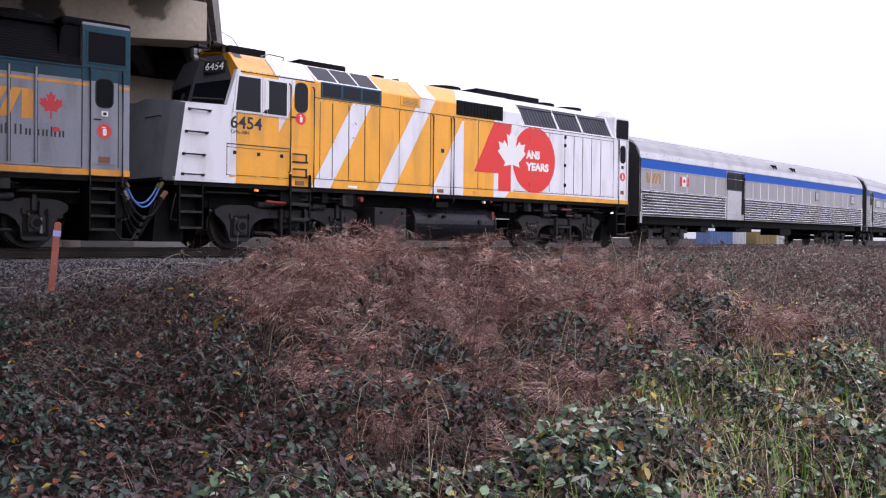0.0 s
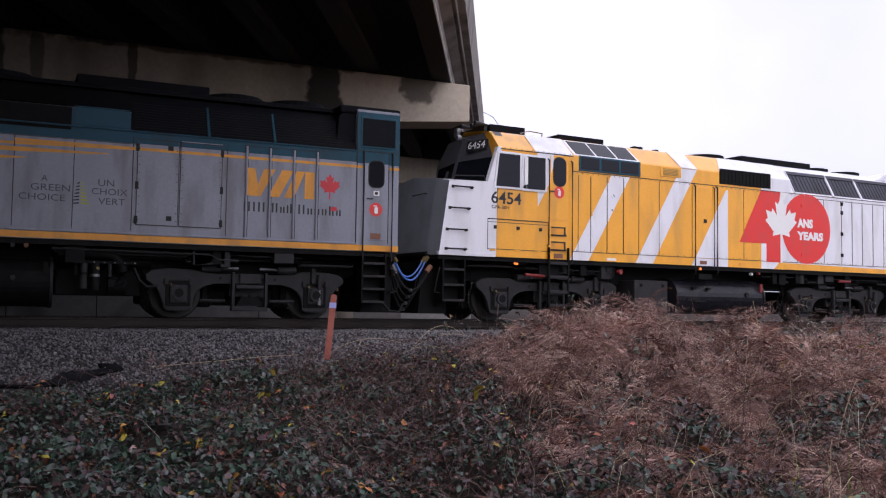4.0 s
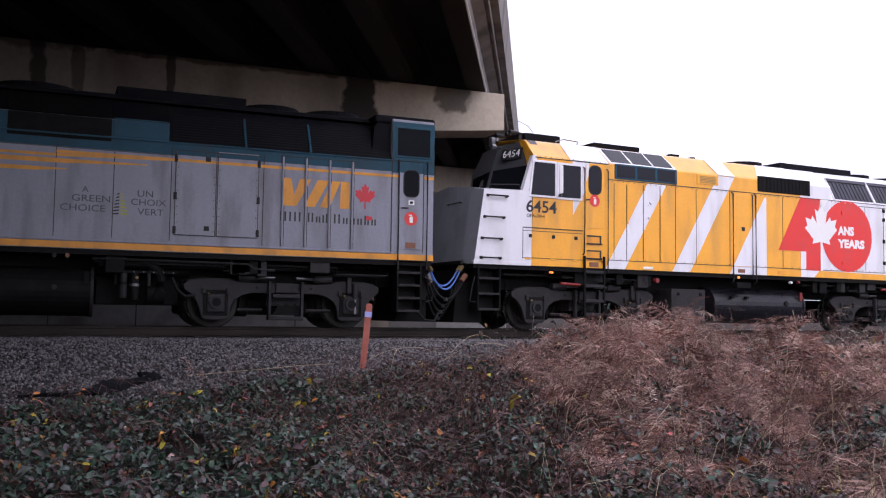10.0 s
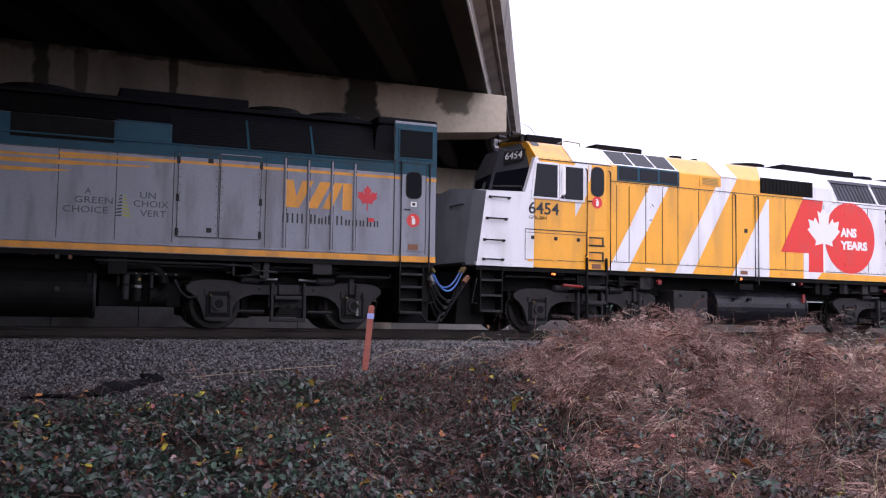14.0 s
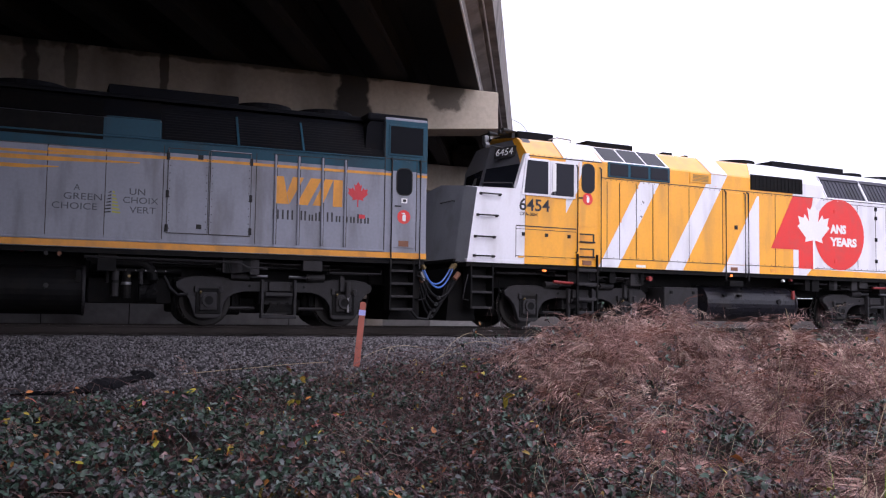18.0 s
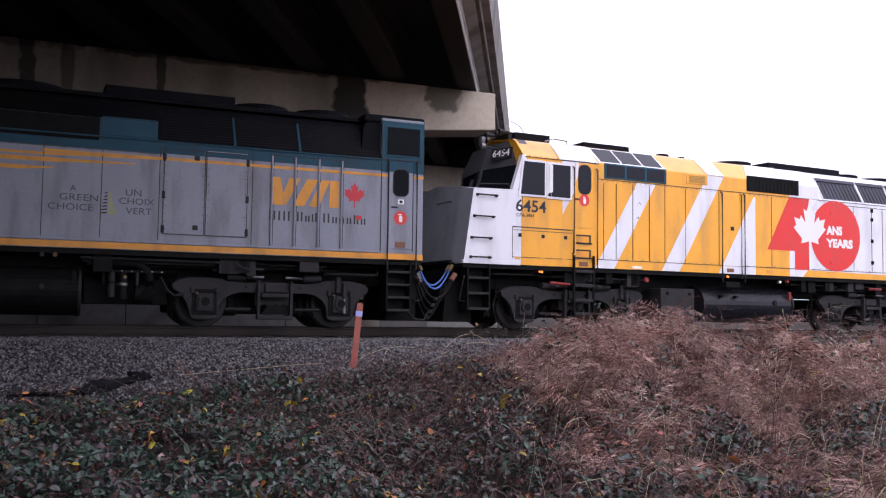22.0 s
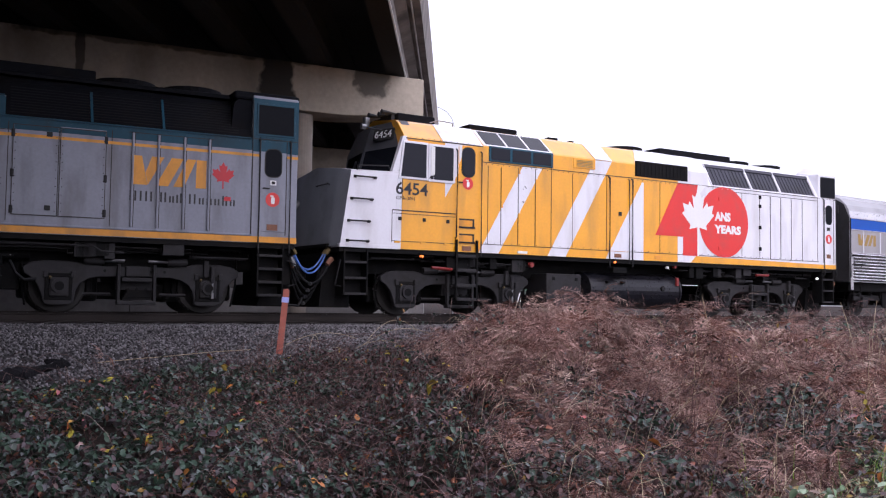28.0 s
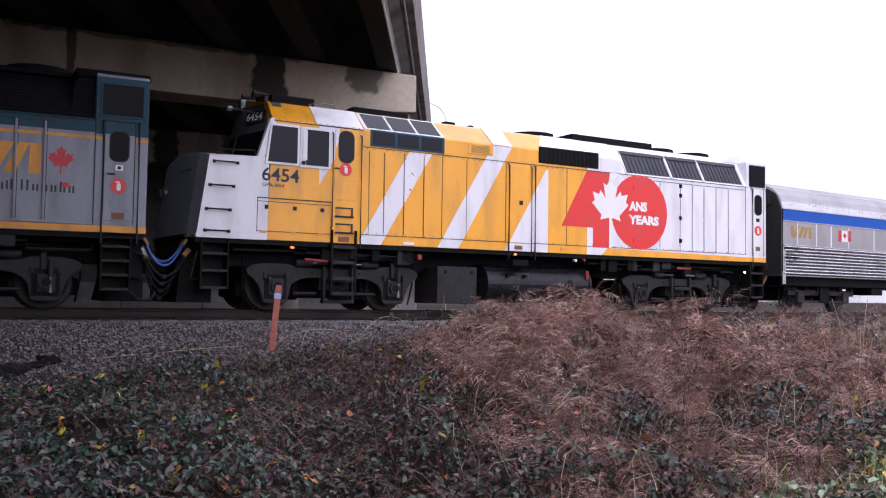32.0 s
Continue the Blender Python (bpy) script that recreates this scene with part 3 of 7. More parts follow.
def wheelset(parent, x, r):
    bm = lathe_y([(0.10, -0.86), (0.12, -0.80), (0.30, -0.78), (r - 0.09, -0.815), (r - 0.01, -0.815), (r, -0.80), (r + 0.002, -0.71), (r + 0.027, -0.70), (r + 0.025, -0.675),
                  (r - 0.1, -0.675), (0.13, -0.72), (0.10, -0.70), (0.10, 0.70), (0.13, 0.72), (r - 0.1, 0.675), (r + 0.025, 0.675), (r + 0.027, 0.70), (r, 0.71), (r, 0.80), (0.12, 0.80), (0.10, 0.86)])
    w = part("wheelset", bm, WHEELM, parent, "rusty steel wheelset with bright treads")
    w.data.materials.append(TREAD)
    for p in w.data.polygons:
        c = p.center
        if math.hypot(c.x, c.z) > r - 0.006 and abs(p.normal.y) < 0.4:
            p.material_index = 1
    w.matrix_local = Matrix.Translation((x, 1.58, r))
    WHEELS.append((w, x, r))
    return w


FRAME_OUT = [(-2.0, .84), (-1.86, .93), (-1.62, .97), (-1.12, .97), (-.92, .92), (-.6, .89), (.6, .89), (.92, .92), (1.12, .97), (1.62, .97), (1.86, .93), (2.0, .84), (1.98, .74), (1.86, .66), (1.74, .52), (1.68, .36), (1.63, .19), (1.56, .15), (1.18, .15), (1.11, .19),
             (1.08, .42), (1.0, .55), (.86, .64), (.66, .69), (-.66, .69), (-.86, .64), (-1.0, .55), (-1.08, .42), (-1.11, .19), (-1.18, .15), (-1.56, .15), (-1.63, .19), (-1.68, .36), (-1.74, .52), (-1.86, .66), (-1.98, .74)]


def loco_truck(loco, cx):
    bm = solid([(cx + a, b) for a, b in FRAME_OUT], 0.36, 0.50, bev=0.018)
    solid([(cx + a, b) for a, b in FRAME_OUT], 2.66, 2.80, bm=bm)
    block(cx - 0.35, cx + 0.35, 0.5, 2.66, 0.45, 0.86, bm=bm)
    t = part("truck_frame", bm, TRUCKM, loco, "grimy cast steel truck side frame")
    for s in (-1, 1):
        ax = cx + s * 1.372
        wheelset(t, ax, 0.508)
        part("pedestal_opening", block(ax - 0.24, ax + 0.24, 0.345, 0.37, 0.24, 0.74, 0.01), UNDER, t)
        part("journal_box", block(ax - 0.17, ax + 0.17, 0.30, 0.37, 0.30, 0.66, 0.03), TRUCKM, t)
        part("bearing_cap", rod((ax, 0.31, 0.50), (ax, 0.24, 0.50), 0.13, 18), TRUCKM, t)
        part("bearing_ring", rod((ax, 0.245, 0.50), (ax, 0.232, 0.50), 0.085, 14), UNDER, t)
        part("lifting_bracket", block(ax - 0.27, ax - 0.20, 0.30, 0.40, 0.66, 0.78, 0.01), TRUCKM, t)
        part("lifting_bracket", block(ax + 0.20, ax + 0.27, 0.30, 0.40, 0.66, 0.78, 0.01), TRUCKM, t)
        part("coupling_nipple", rod((ax - 0.16, 0.28, 0.64), (ax - 0.16, 0.24, 0.67), 0.022, 8), BRASS, t)
        part("traction_motor", block(ax - s * 0.75, ax - s * 0.12, 0.92, 2.24, 0.22, 0.86, 0.06), UNDER, t, "grimy traction motor")
        part("brake_shoe", block(cx + s * 0.80 - 0.05, cx + s * 0.80 + 0.05, 0.74, 0.86, 0.3, 0.72, 0.015), UNDER, t)
        part("brake_rod", rod((cx + s * 0.45, 0.42, 0.36), (cx + s * 0.95, 0.42, 0.36), 0.03, 8), TRUCKM, t)
        part("brake_cylinder", rod((cx + s * 0.95, 0.34, 0.99), (cx + s * 0.58, 0.34, 0.99), 0.075, 12), TRUCKM, t)
        part("cylinder_rod", rod((cx + s * 0.60, 0.34, 0.99), (cx + s * 0.22, 0.34, 1.0), 0.028, 8), STEELM, t)
        for q in (-0.55, -0.3):
            part("frame_hole", rod((cx + s * q * -1 - 0.02, 0.362, 0.80), (cx + s * q * -1 - 0.02, 0.352, 0.80), 0.028, 10), UNDER, t)
        part("sand_pipe", tube([(ax + s * 0.62, 0.6, 1.1), (ax + s * 0.62, 0.62, 0.6), (ax + s * 0.55, 0.7, 0.14)], 0.02), UNDER, t)
    part("transom", block(cx - 2.0, cx + 2.0, 1.0, 2.16, 0.26, 0.60, 0.05), UNDER, t)
    # damper on the rear pedestal
    dx = cx + 1.372
    part("damper", rod((dx + 0.07, 0.27, 0.30), (dx + 0.07, 0.27, 0.62), 0.035, 10), STEELM, t)
    part("damper_sleeve", rod((dx + 0.07, 0.27, 0.6), (dx + 0.07, 0.27, 0.92), 0.05, 10), TRUCKM, t)
    part("damper_bracket", block(dx - 0.10, dx + 0.0, 0.28, 0.37, 0.72, 1.05, 0.02), TRUCKM, t)
    # spring seat between the axles
    for x in (-0.36, 0.30):
        part("spring_hanger", block(cx + x, cx + x + 0.06, 0.24, 0.34, 0.18, 0.93, 0.012), TRUCKM, t)
    part("spring_plank", block(cx - 0.36, cx + 0.36, 0.22, 0.40, 0.16, 0.24, 0.015), TRUCKM, t)
    part("spring_cap", block(cx - 0.28, cx + 0.28, 0.22, 0.40, 0.60, 0.68, 0.015), TRUCKM, t)
    for i in range(4):
        part("leaf_spring", block(cx - 0.26 + 0.03 * i, cx + 0.26 - 0.03 * i, 0.24, 0.38, 0.26 + 0.05 * i, 0.30 + 0.05 * i), UNDER, t)
    for i in range(3):
        part("spring_bolt", rod((cx - 0.17 + i * 0.17, 0.26, 0.46), (cx - 0.17 + i * 0.17, 0.22, 0.46), 0.03, 8), UNDER, t)
    part("bolster", block(cx - 0.20, cx + 0.24, 0.30, 0.42, 0.70, 0.90, 0.02), TRUCKM, t)
    return t


def fuel_tank(loco, x0, x1, label):
    half = [(0.57 - 0.45 * math.sin(k * math.pi / 14), 0.65 - 0.45 * math.cos(k * math.pi / 14)) for k in range(15)]
    sec = half + [(3.16 - y, z) for y, z in reversed(half)]
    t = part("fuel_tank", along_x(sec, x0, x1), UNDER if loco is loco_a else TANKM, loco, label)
    part("tank_cap", rod((x1 - 0.62, 0.2, 0.72), (x1 - 0.62, 0.10, 0.72), 0.065, 14), UNDER, t)
    part("tank_gauge", rod((x1 - 0.62, 0.105, 0.72), (x1 - 0.62, 0.095, 0.72), 0.045, 14), BLACK, t)
    part("tank_step", block(x0 + 0.55, x0 + 0.95, 0.09, 0.15, 0.52, 0.545), TRUCKM, t)
    for x in (x0 + 0.5, x0 + 1.0):
        part("tank_bracket", block(x, x + 0.09, 0.08, 0.2, 0.82, 0.88), UNDER, t)
    big = [(1.58 + (y - 1.58) * 1.02, 0.65 + (z - 0.65) * 1.05) for y, z in sec]
    part("end_flange", along_x(big, x1, x1 + 0.05), TRUCKM if loco is loco_a else TANKM, t)
    part("end_marker", block(x1 - 0.12, x1 - 0.04, 0.11, 0.16, 0.80, 1.02), UNDER if loco is loco_a else REDLENS, t)
    return t


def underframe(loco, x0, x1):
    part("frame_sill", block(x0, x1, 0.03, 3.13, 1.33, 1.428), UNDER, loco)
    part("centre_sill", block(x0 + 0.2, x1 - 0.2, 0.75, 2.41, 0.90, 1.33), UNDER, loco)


def pipes(loco, x0, x1):
    random.seed(int(abs(x0) * 10))
    for i in range(4):
        y, z = 0.2 + 0.09 * i, 1.22 + 0.03 * (i % 2)
        x = x0
        pts = [(x, y, z)]
        while x < x1 - 0.4:
            x += random.uniform(0.35, 0.8)
            pts.append((min(x, x1), y, z))
            if random.random() < 0.5:
                z = random.uniform(1.10, 1.3)
                pts.append((min(x, x1), y, z))
        part("brake_pipe", tube(pts, 0.018 + 0.006 * (i % 3), 6), UNDER if i % 2 else TRUCKM, loco)
    for i in range(7):
        x = random.uniform(x0, x1 - 0.3)
        part("equipment_box", block(x, x + random.uniform(0.15, 0.35), 0.12, 0.5, random.uniform(1.0, 1.15), 1.33, 0.01), random.choice((UNDER, TRUCKM)), loco)


def fan(loco, x, z=4.46, r=0.62):
    f = part("roof_fan", rod((x, 1.58, z - 0.05), (x, 1.58, z + 0.08), r, 26), ROOFDARK, loco, "dark round roof fan")
    part("fan_guard", rod((x, 1.58, z + 0.08), (x, 1.58, z + 0.11), r * 0.9, 26, r2=r * 0.5), GRILLE, f)


def slanted_bars(parent, x, z, w, h, mat, label):
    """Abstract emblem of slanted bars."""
    for pts in ([(0.0, 1.0), (0.14, 1.0), (0.22, 0.0), (0.04, 0.0)], [(0.27, 1.0), (0.43, 1.0), (0.225, 0.0), (0.19, 0.42)],
                [(0.53, 1.0), (0.69, 1.0), (0.49, 0.0), (0.33, 0.0)], [(0.74, 1.0), (0.86, 1.0), (0.70, 0.0), (0.56, 0.0)],
                [(0.865, 1.0), (1.0, 1.0), (1.0, 0.0), (0.86, 0.0)]):
        decal("emblem_bar", [(x + a * w, z + b * h) for a, b in pts], mat, parent, y=-0.008, label=label)


loco_a = tagged(new("diesel_locomotive"), "grimy grey and teal diesel locomotive with amber stripes", "locomotive", group="locomotives")
loco_b = tagged(new("diesel_locomotive"), "yellow and white diesel locomotive with red forty emblem", "locomotive", group="locomotives")
coach_c = tagged(new("baggage_car"), "fluted stainless steel baggage car with a blue band", "railway car")
coach_d = tagged(new("passenger_car"), "fluted stainless steel passenger car with a blue band", "railway car")


def fan_hatch(loco, x0, x1, y0, y1, z0, z1, mat=None):
    h = part("roof_hatch", block(x0, x1, y0, y1, z0, z1, 0.03), mat or ROOFDARK, loco, "dark raised roof hatch")
    return h


def louvred_grille(loco, x0, x1, sl, t0, t1, mat, n=9):
    g = part("air_grille", slope_patch([(x0, t0), (x1, t0), (x1, t1), (x0, t1)], sl, 0.004), mat, loco, "slanted mesh air intake grille")
    for i in range(n):
        a = t0 + (t1 - t0) * (i + 0.3) / n
        b = t0 + (t1 - t0) * (i + 0.6) / n
        part("louver", slope_patch([(x0 + 0.02, a), (x1 - 0.02, a), (x1 - 0.02, b), (x0 + 0.02, b)], sl, 0.012, 0.004), mat, g)
    return g


# -- the yellow and white locomotive --
B = loco_b
part("carbody", along_x(P1, -5.7, 0.47), YELLOW, B, "yellow engine hood")
part("middle_carbody", along_x(P1, 0.47, 1.6), WHITE, B, "white engine hood")
part("rear_carbody", along_x(P2, 1.6, 6.2), WHITE, B, "white engine hood")
# cab with a raked front
cb = bmesh.new()
half = [(0.0, 1.43), (0.0, 3.86), (0.03, 3.9), (0.50, 4.30), (0.62, 4.36), (1.58, 4.47)]
sec = two_faced(half)
front_x = {1.43: -7.81, 3.86: -7.75, 3.9: -7.74, 4.30: -7.66, 4.36: -7.66, 4.47: -7.74}
lo = [cb.verts.new((front_x[z] + (0.18 if y > 1.58 and z > 3 else 0.0), y, z)) for y, z in sec]
hi = [cb.verts.new((-5.7, y, z)) for y, z in sec]
cb.faces.new(lo[::-1]); cb.faces.new(hi)
for i in range(len(sec)):
    j = (i + 1) % len(sec)
    cb.faces.new((lo[i], lo[j], hi[j], hi[i]))
bmesh.ops.recalc_face_normals(cb, faces=cb.faces)
cab = part("cab", cb, YELLOW, B, "yellow driving cab")
# raked windscreen block in front of the cab
wb = bmesh.new()
ring = lambda z, xs: [wb.verts.new((x, y, z)) for x, y in xs]
r0 = ring(3.08, [(-7.72, 0.02), (-7.88, 0.64), (-8.12, 1.58), (-7.88, 2.52), (-7.72, 3.14), (-7.5, 3.14), (-7.5, 0.02)])
r1 = ring(3.84, [(-7.62, 0.02), (-7.74, 0.64), (-7.92, 1.58), (-7.74, 2.52), (-7.62, 3.14), (-7.4, 3.14), (-7.4, 0.02)])
r2 = ring(4.34, [(-7.60, 0.53), (-7.64, 0.75), (-7.77, 1.58), (-7.64, 2.41), (-7.60, 2.63), (-7.4, 2.63), (-7.4, 0.53)])
for a, b in ((r0, r1), (r1, r2)):
    for i in range(7):
        wb.faces.new((a[i], a[(i + 1) % 7], b[(i + 1) % 7], b[i]))
wb.faces.new(r0[::-1]); wb.faces.new(r2)
bmesh.ops.recalc_face_normals(wb, faces=wb.faces)
screen = part("windscreen_surround", wb, NOSEGREY, cab, "black raked windscreen surround")
for s in (1, -1):
    gm = bmesh.new()
    yy = lambda v: v if s == 1 else 3.16 - v
    q = [(-7.76, 0.24, 3.17), (-8.073, 1.48, 3.17), (-7.935, 1.48, 3.72), (-7.683, 0.24, 3.72)]
    vs = [gm.verts.new((x - 0.02, yy(y), z)) for x, y, z in q] + [gm.verts.new((x + 0.02, yy(y), z)) for x, y, z in q]
    gm.faces.new(vs[:4]); gm.faces.new(vs[4:][::-1])
    for i in range(4):
        gm.faces.new((vs[i], vs[(i + 1) % 4], vs[4 + (i + 1) % 4], vs[4 + i]))
    bmesh.ops.recalc_face_normals(gm, faces=gm.faces)
    part("windscreen", gm, GLASS, screen)
# white edge down the side of the windscreen
part("cab_edge", solid([(-8.05, 3.08), (-7.90, 3.08), (-7.68, 3.80), (-7.70, 3.9), (-7.79, 3.9)], -0.006, 0.12), WHITE, cab, "white painted cab edge")
part("cab_edge", solid([(-7.81, 1.43), (-7.80, 2.2), (-7.80, 3.10), (-7.92, 3.10), (-7.92, 1.43)], -0.004, 0.02), WHITE, cab)
# number boards
nb = part("number_board", block(-0.02, 0.12, -0.31, 0.31, -0.13, 0.13, 0.008), BLACK, cab, "black number board with white figures")
nb.matrix_local = Matrix.Translation((-7.80, 0.88, 4.05)) @ Matrix.Rotation(radians(20), 4, 'Z') @ Matrix.Rotation(radians(12), 4, 'Y')
lettering("6454", 0.0, 0.0, 0.17, 0.50, WHITEDECAL, nb, name="board_figure", place=Matrix.Translation((-0.018, 0.25, -0.085)) @ Matrix.Rotation(radians(-90), 4, 'Z'))
# nose
nbm = bmesh.new()
base = [(-9.25, 0.0), (-9.33, 0.45), (-9.35, 1.58), (-9.33, 2.71), (-9.25, 3.16), (-7.82, 3.16), (-7.82, 1.58), (-7.82, 0.0)]
top = [(-9.02, 0.0, 3.05), (-9.09, 0.45, 3.13), (-9.10, 1.58, 3.26), (-9.09, 2.71, 3.13), (-9.02, 3.16, 3.05), (-7.82, 3.16, 3.10), (-7.82, 1.58, 3.28), (-7.82, 0.0, 3.10)]
v0 = [nbm.verts.new((x, y, 1.44)) for x, y in base]
v1 = [nbm.verts.new(p) for p in top]
nbm.faces.new(v0[::-1])
nbm.faces.new((v1[0], v1[1], v1[2], v1[6], v1[7]))
nbm.faces.new((v1[2], v1[3], v1[4], v1[5], v1[6]))
for i in range(8):
    nbm.faces.new((v0[i], v0[(i + 1) % 8], v1[(i + 1) % 8], v1[i]))
bmesh.ops.recalc_face_normals(nbm, faces=nbm.faces)
nose = part("nose", nbm, WHITE, B, "white low nose")
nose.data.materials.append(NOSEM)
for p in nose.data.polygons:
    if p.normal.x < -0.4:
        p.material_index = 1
part("nose_sill", block(-9.26, -7.82, -0.008, 0.4, 1.42, 1.50, 0.006), WHITE, nose)
part("nose_sill", block(-9.38, -9.2, 0.4, 2.76, 1.42, 1.5, 0.012), UNDER, nose)
for z, sh_ in ((2.92, 0.0), (2.45, -0.07), (1.98, -0.13), (1.56, -0.15)):
    grab_iron(nose, -8.93 + sh_, -8.46 + sh_, z, BLACK)
part("nose_rail", tube([(-8.86, 0.06, 3.05), (-8.84, 0.06, 3.17), (-8.10, 0.06, 3.22), (-8.06, 0.06, 3.08)], 0.014), TRUCKM, nose)
part("nose_rail", tube([(-9.08, 0.8, 2.80), (-9.2, 0.8, 2.82), (-9.2, 1.4, 2.82), (-9.08, 1.4, 2.80)], 0.014), BLACK, nose)
for yy_ in (2.45, 2.8):
    part("headlight_can", rod((-9.12, yy_, 2.5), (-9.26, yy_, 2.48), 0.10, 14), STEELM, nose)
# cab side details
w1 = part("cab_window", solid([(-7.90, 2.96), (-7.16, 2.96), (-7.16, 3.80), (-7.80, 3.80)], -0.03, 0.0, bev=0.012), WHITE, cab, "cab side window in a white frame")
part("pane", solid([(-7.84, 3.01), (-7.21, 3.01), (-7.21, 3.75), (-7.755, 3.75)], -0.036, -0.028), DAYGLASS, w1)
w2 = part("cab_window", pill(-7.15, -6.46, 2.95, 3.79, 0.03, -0.028, 0.0), WHITE, cab, "cab side window in a white frame")
part("pane", pill(-7.02, -6.51, 3.0, 3.74, 0.02, -0.034, -0.026), DAYGLASS, w2)
part("pane", pill(-7.10, -7.03, 3.0, 3.08, 0.01, -0.034, -0.026), DAYGLASS, w2)
part("sun_shade", block(-7.10, -7.0, -0.05, -0.034, 3.10, 3.72, 0.004), WHITEDECAL, w2, "white sliding window panel")
part("mirror_arm", tube([(-7.12, -0.03, 3.02), (-7.14, -0.10, 3.04), (-7.06, -0.10, 3.06)], 0.012), BLACK, w2)
door = part("cab_door", pill(-6.36, -5.86, 2.34, 3.84, 0.04, -0.012, 0.0), YELLOW, cab, "yellow cab door")
pane(door, -6.26, -5.94, 3.14, 3.78, 0.13, BLACK, fw=0.025, y=-0.022, glass=DAYGLASS)
part("door_handle", block(-6.36, -6.26, -0.05, -0.012, 2.98, 3.01, 0.006), BLACK, door)
extinguisher_sign(door, -6.11, 2.98, 0.14)
decal("white_flash", [(-6.72, 3.86), (-5.98, 3.86), (-6.30, 3.30), (-6.70, 2.62)], WHITE, cab, y=-0.003)
decal("white_flash", [(-6.35, 3.40), (-6.27, 3.60), (-6.27, 3.84), (-6.35, 3.84)], WHITE, door, y=-0.016)
part("white_roof_flash", slope_patch([(-6.78, 0.0), (-5.72, 0.0), (-5.68, 1.0), (-6.74, 1.0)], SL1, 0.008, 0.018), WHITE, cab, "white painted cab roof band")
lettering("6454", -7.95, 2.615, 0.275, 0.80, NAVY, cab, name="running_figure", bold=0.014)
lettering("GPA-30H", -7.94, 2.50, 0.075, 0.46, NAVY, cab, name="class_letter")
seam_h(cab, -8.03, -6.42, 2.27, w=0.022)
seam_h(cab, -8.03, -6.42, 2.20, w=0.012)
seam_v(cab, -8.03, 1.58, 2.27)
seam_h(cab, -8.03, -6.42, 1.60)
seam_h(cab, -7.72, -5.7, 3.86, w=0.02)
for x in (-7.84, -7.23, -6.62):
    part("hatch_latch", block(x - 0.04, x + 0.04, -0.02, 0, 2.05, 2.13, 0.006), BLACK, cab)
for x in (-7.9, -7.25, -6.65):
    part("hinge", block(x - 0.07, x + 0.07, -0.018, 0, 1.56, 1.60, 0.004), YELLOW, cab)
# ladder beside the cab door
lad = part("step_panel", block(-6.40, -5.86, -0.012, 0.0, 1.60, 2.28), YELLOW, cab)
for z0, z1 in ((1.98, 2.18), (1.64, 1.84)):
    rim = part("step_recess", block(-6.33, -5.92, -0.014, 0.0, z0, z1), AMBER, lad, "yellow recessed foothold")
    # dark strips along top and side paint the shade inside the foothold
    part("recess_top_shade", block(-6.33, -5.97, -0.017, -0.012, z1 - 0.035, z1), SEAM_SHADE, rim)
    part("recess_side_shade", block(-5.97, -5.92, -0.017, -0.012, z0, z1), SEAM_SHADE, rim)
    part("step_lip", block(-6.34, -5.91, -0.05, -0.016, z0 - 0.015, z0 + 0.02, 0.006), TRUCKM, lad)
part("number_plate_red", block(-6.24, -6.0, -0.018, 0.0, 1.455, 1.56), RUST, lad)
ladder = part("ladder_stile", block(-6.43, -6.385, -0.07, -0.02, 0.33, 1.70, 0.006), UNDER, B, "black steel ladder")
part("ladder_stile", block(-5.885, -5.84, -0.07, -0.02, 0.33, 1.70, 0.006), UNDER, ladder)
for z in (0.33, 0.64, 0.98, 1.30):
    part("rung", block(-6.384, -5.886, -0.07, 0.14, z, z + 0.07, 0.008), TRUCKM, ladder)
handrail(cab, -6.42, 1.72, 3.74, BLACK)
handrail(B, -5.76, 1.30, 3.74, BLACK)
part("marker_lamp", rod((-7.25, 0.10, 1.30), (-7.25, -0.01, 1.29), 0.024, 12), AMBERLIGHT, B, "lit amber marker lamp")
part("marker_hood", block(-7.32, -7.18, 0.0, 0.2, 1.34, 1.37), UNDER, B)
part("marker_lamp", rod((-1.68, 0.10, 1.36), (-1.68, 0.0, 1.35), 0.03, 12), AMBERLIGHT, B, "lit amber marker lamp")
part("marker_lamp", rod((6.18, 0.06, 1.13), (6.18, 0.02, 1.13), 0.028, 12), WHITELIGHT, B, "lit white marker lamp")
part("marker_can", rod((-4.25, 0.12, 1.2), (-4.25, 0.02, 1.2), 0.06, 12), REDLENS, B)
part("gauge", rod((0.15, 0.1, 1.27), (0.15, 0.02, 1.27), 0.036, 14), WHITEDECAL, B)
part("gauge", rod((0.42, 0.1, 1.29), (0.42, 0.02, 1.29), 0.036, 14), REDLENS, B)
part("brake_lever", rod((-6.95, 0.12, 1.06), (-6.42, 0.12, 1.03), 0.035, 8), REDLENS, B, "red painted brake pipe")
part("brake_lever", rod((3.65, 0.12, 1.17), (4.15, 0.12, 1.17), 0.035, 8), REDLENS, B, "red painted brake pipe")
# louvred hood windows behind the cab
hw = part("hood_louver_frame", block(-5.54, -3.68, -0.02, 0.0, 3.54, 3.90, 0.01), TEAL, B, "teal framed engine room windows")
for k in range(3):
    x0 = -5.48 + k * 0.60
    part("pane", block(x0, x0 + 0.53, -0.026, -0.018, 3.58, 3.86), DAYGLASS, hw)
sw = part("skylight_frame", slope_patch([(-5.66, 0.06), (-3.66, 0.06), (-3.70, 0.98), (-5.66, 0.98)], SL1, 0.02), WHITE, B, "slanted roof windows in a white frame")
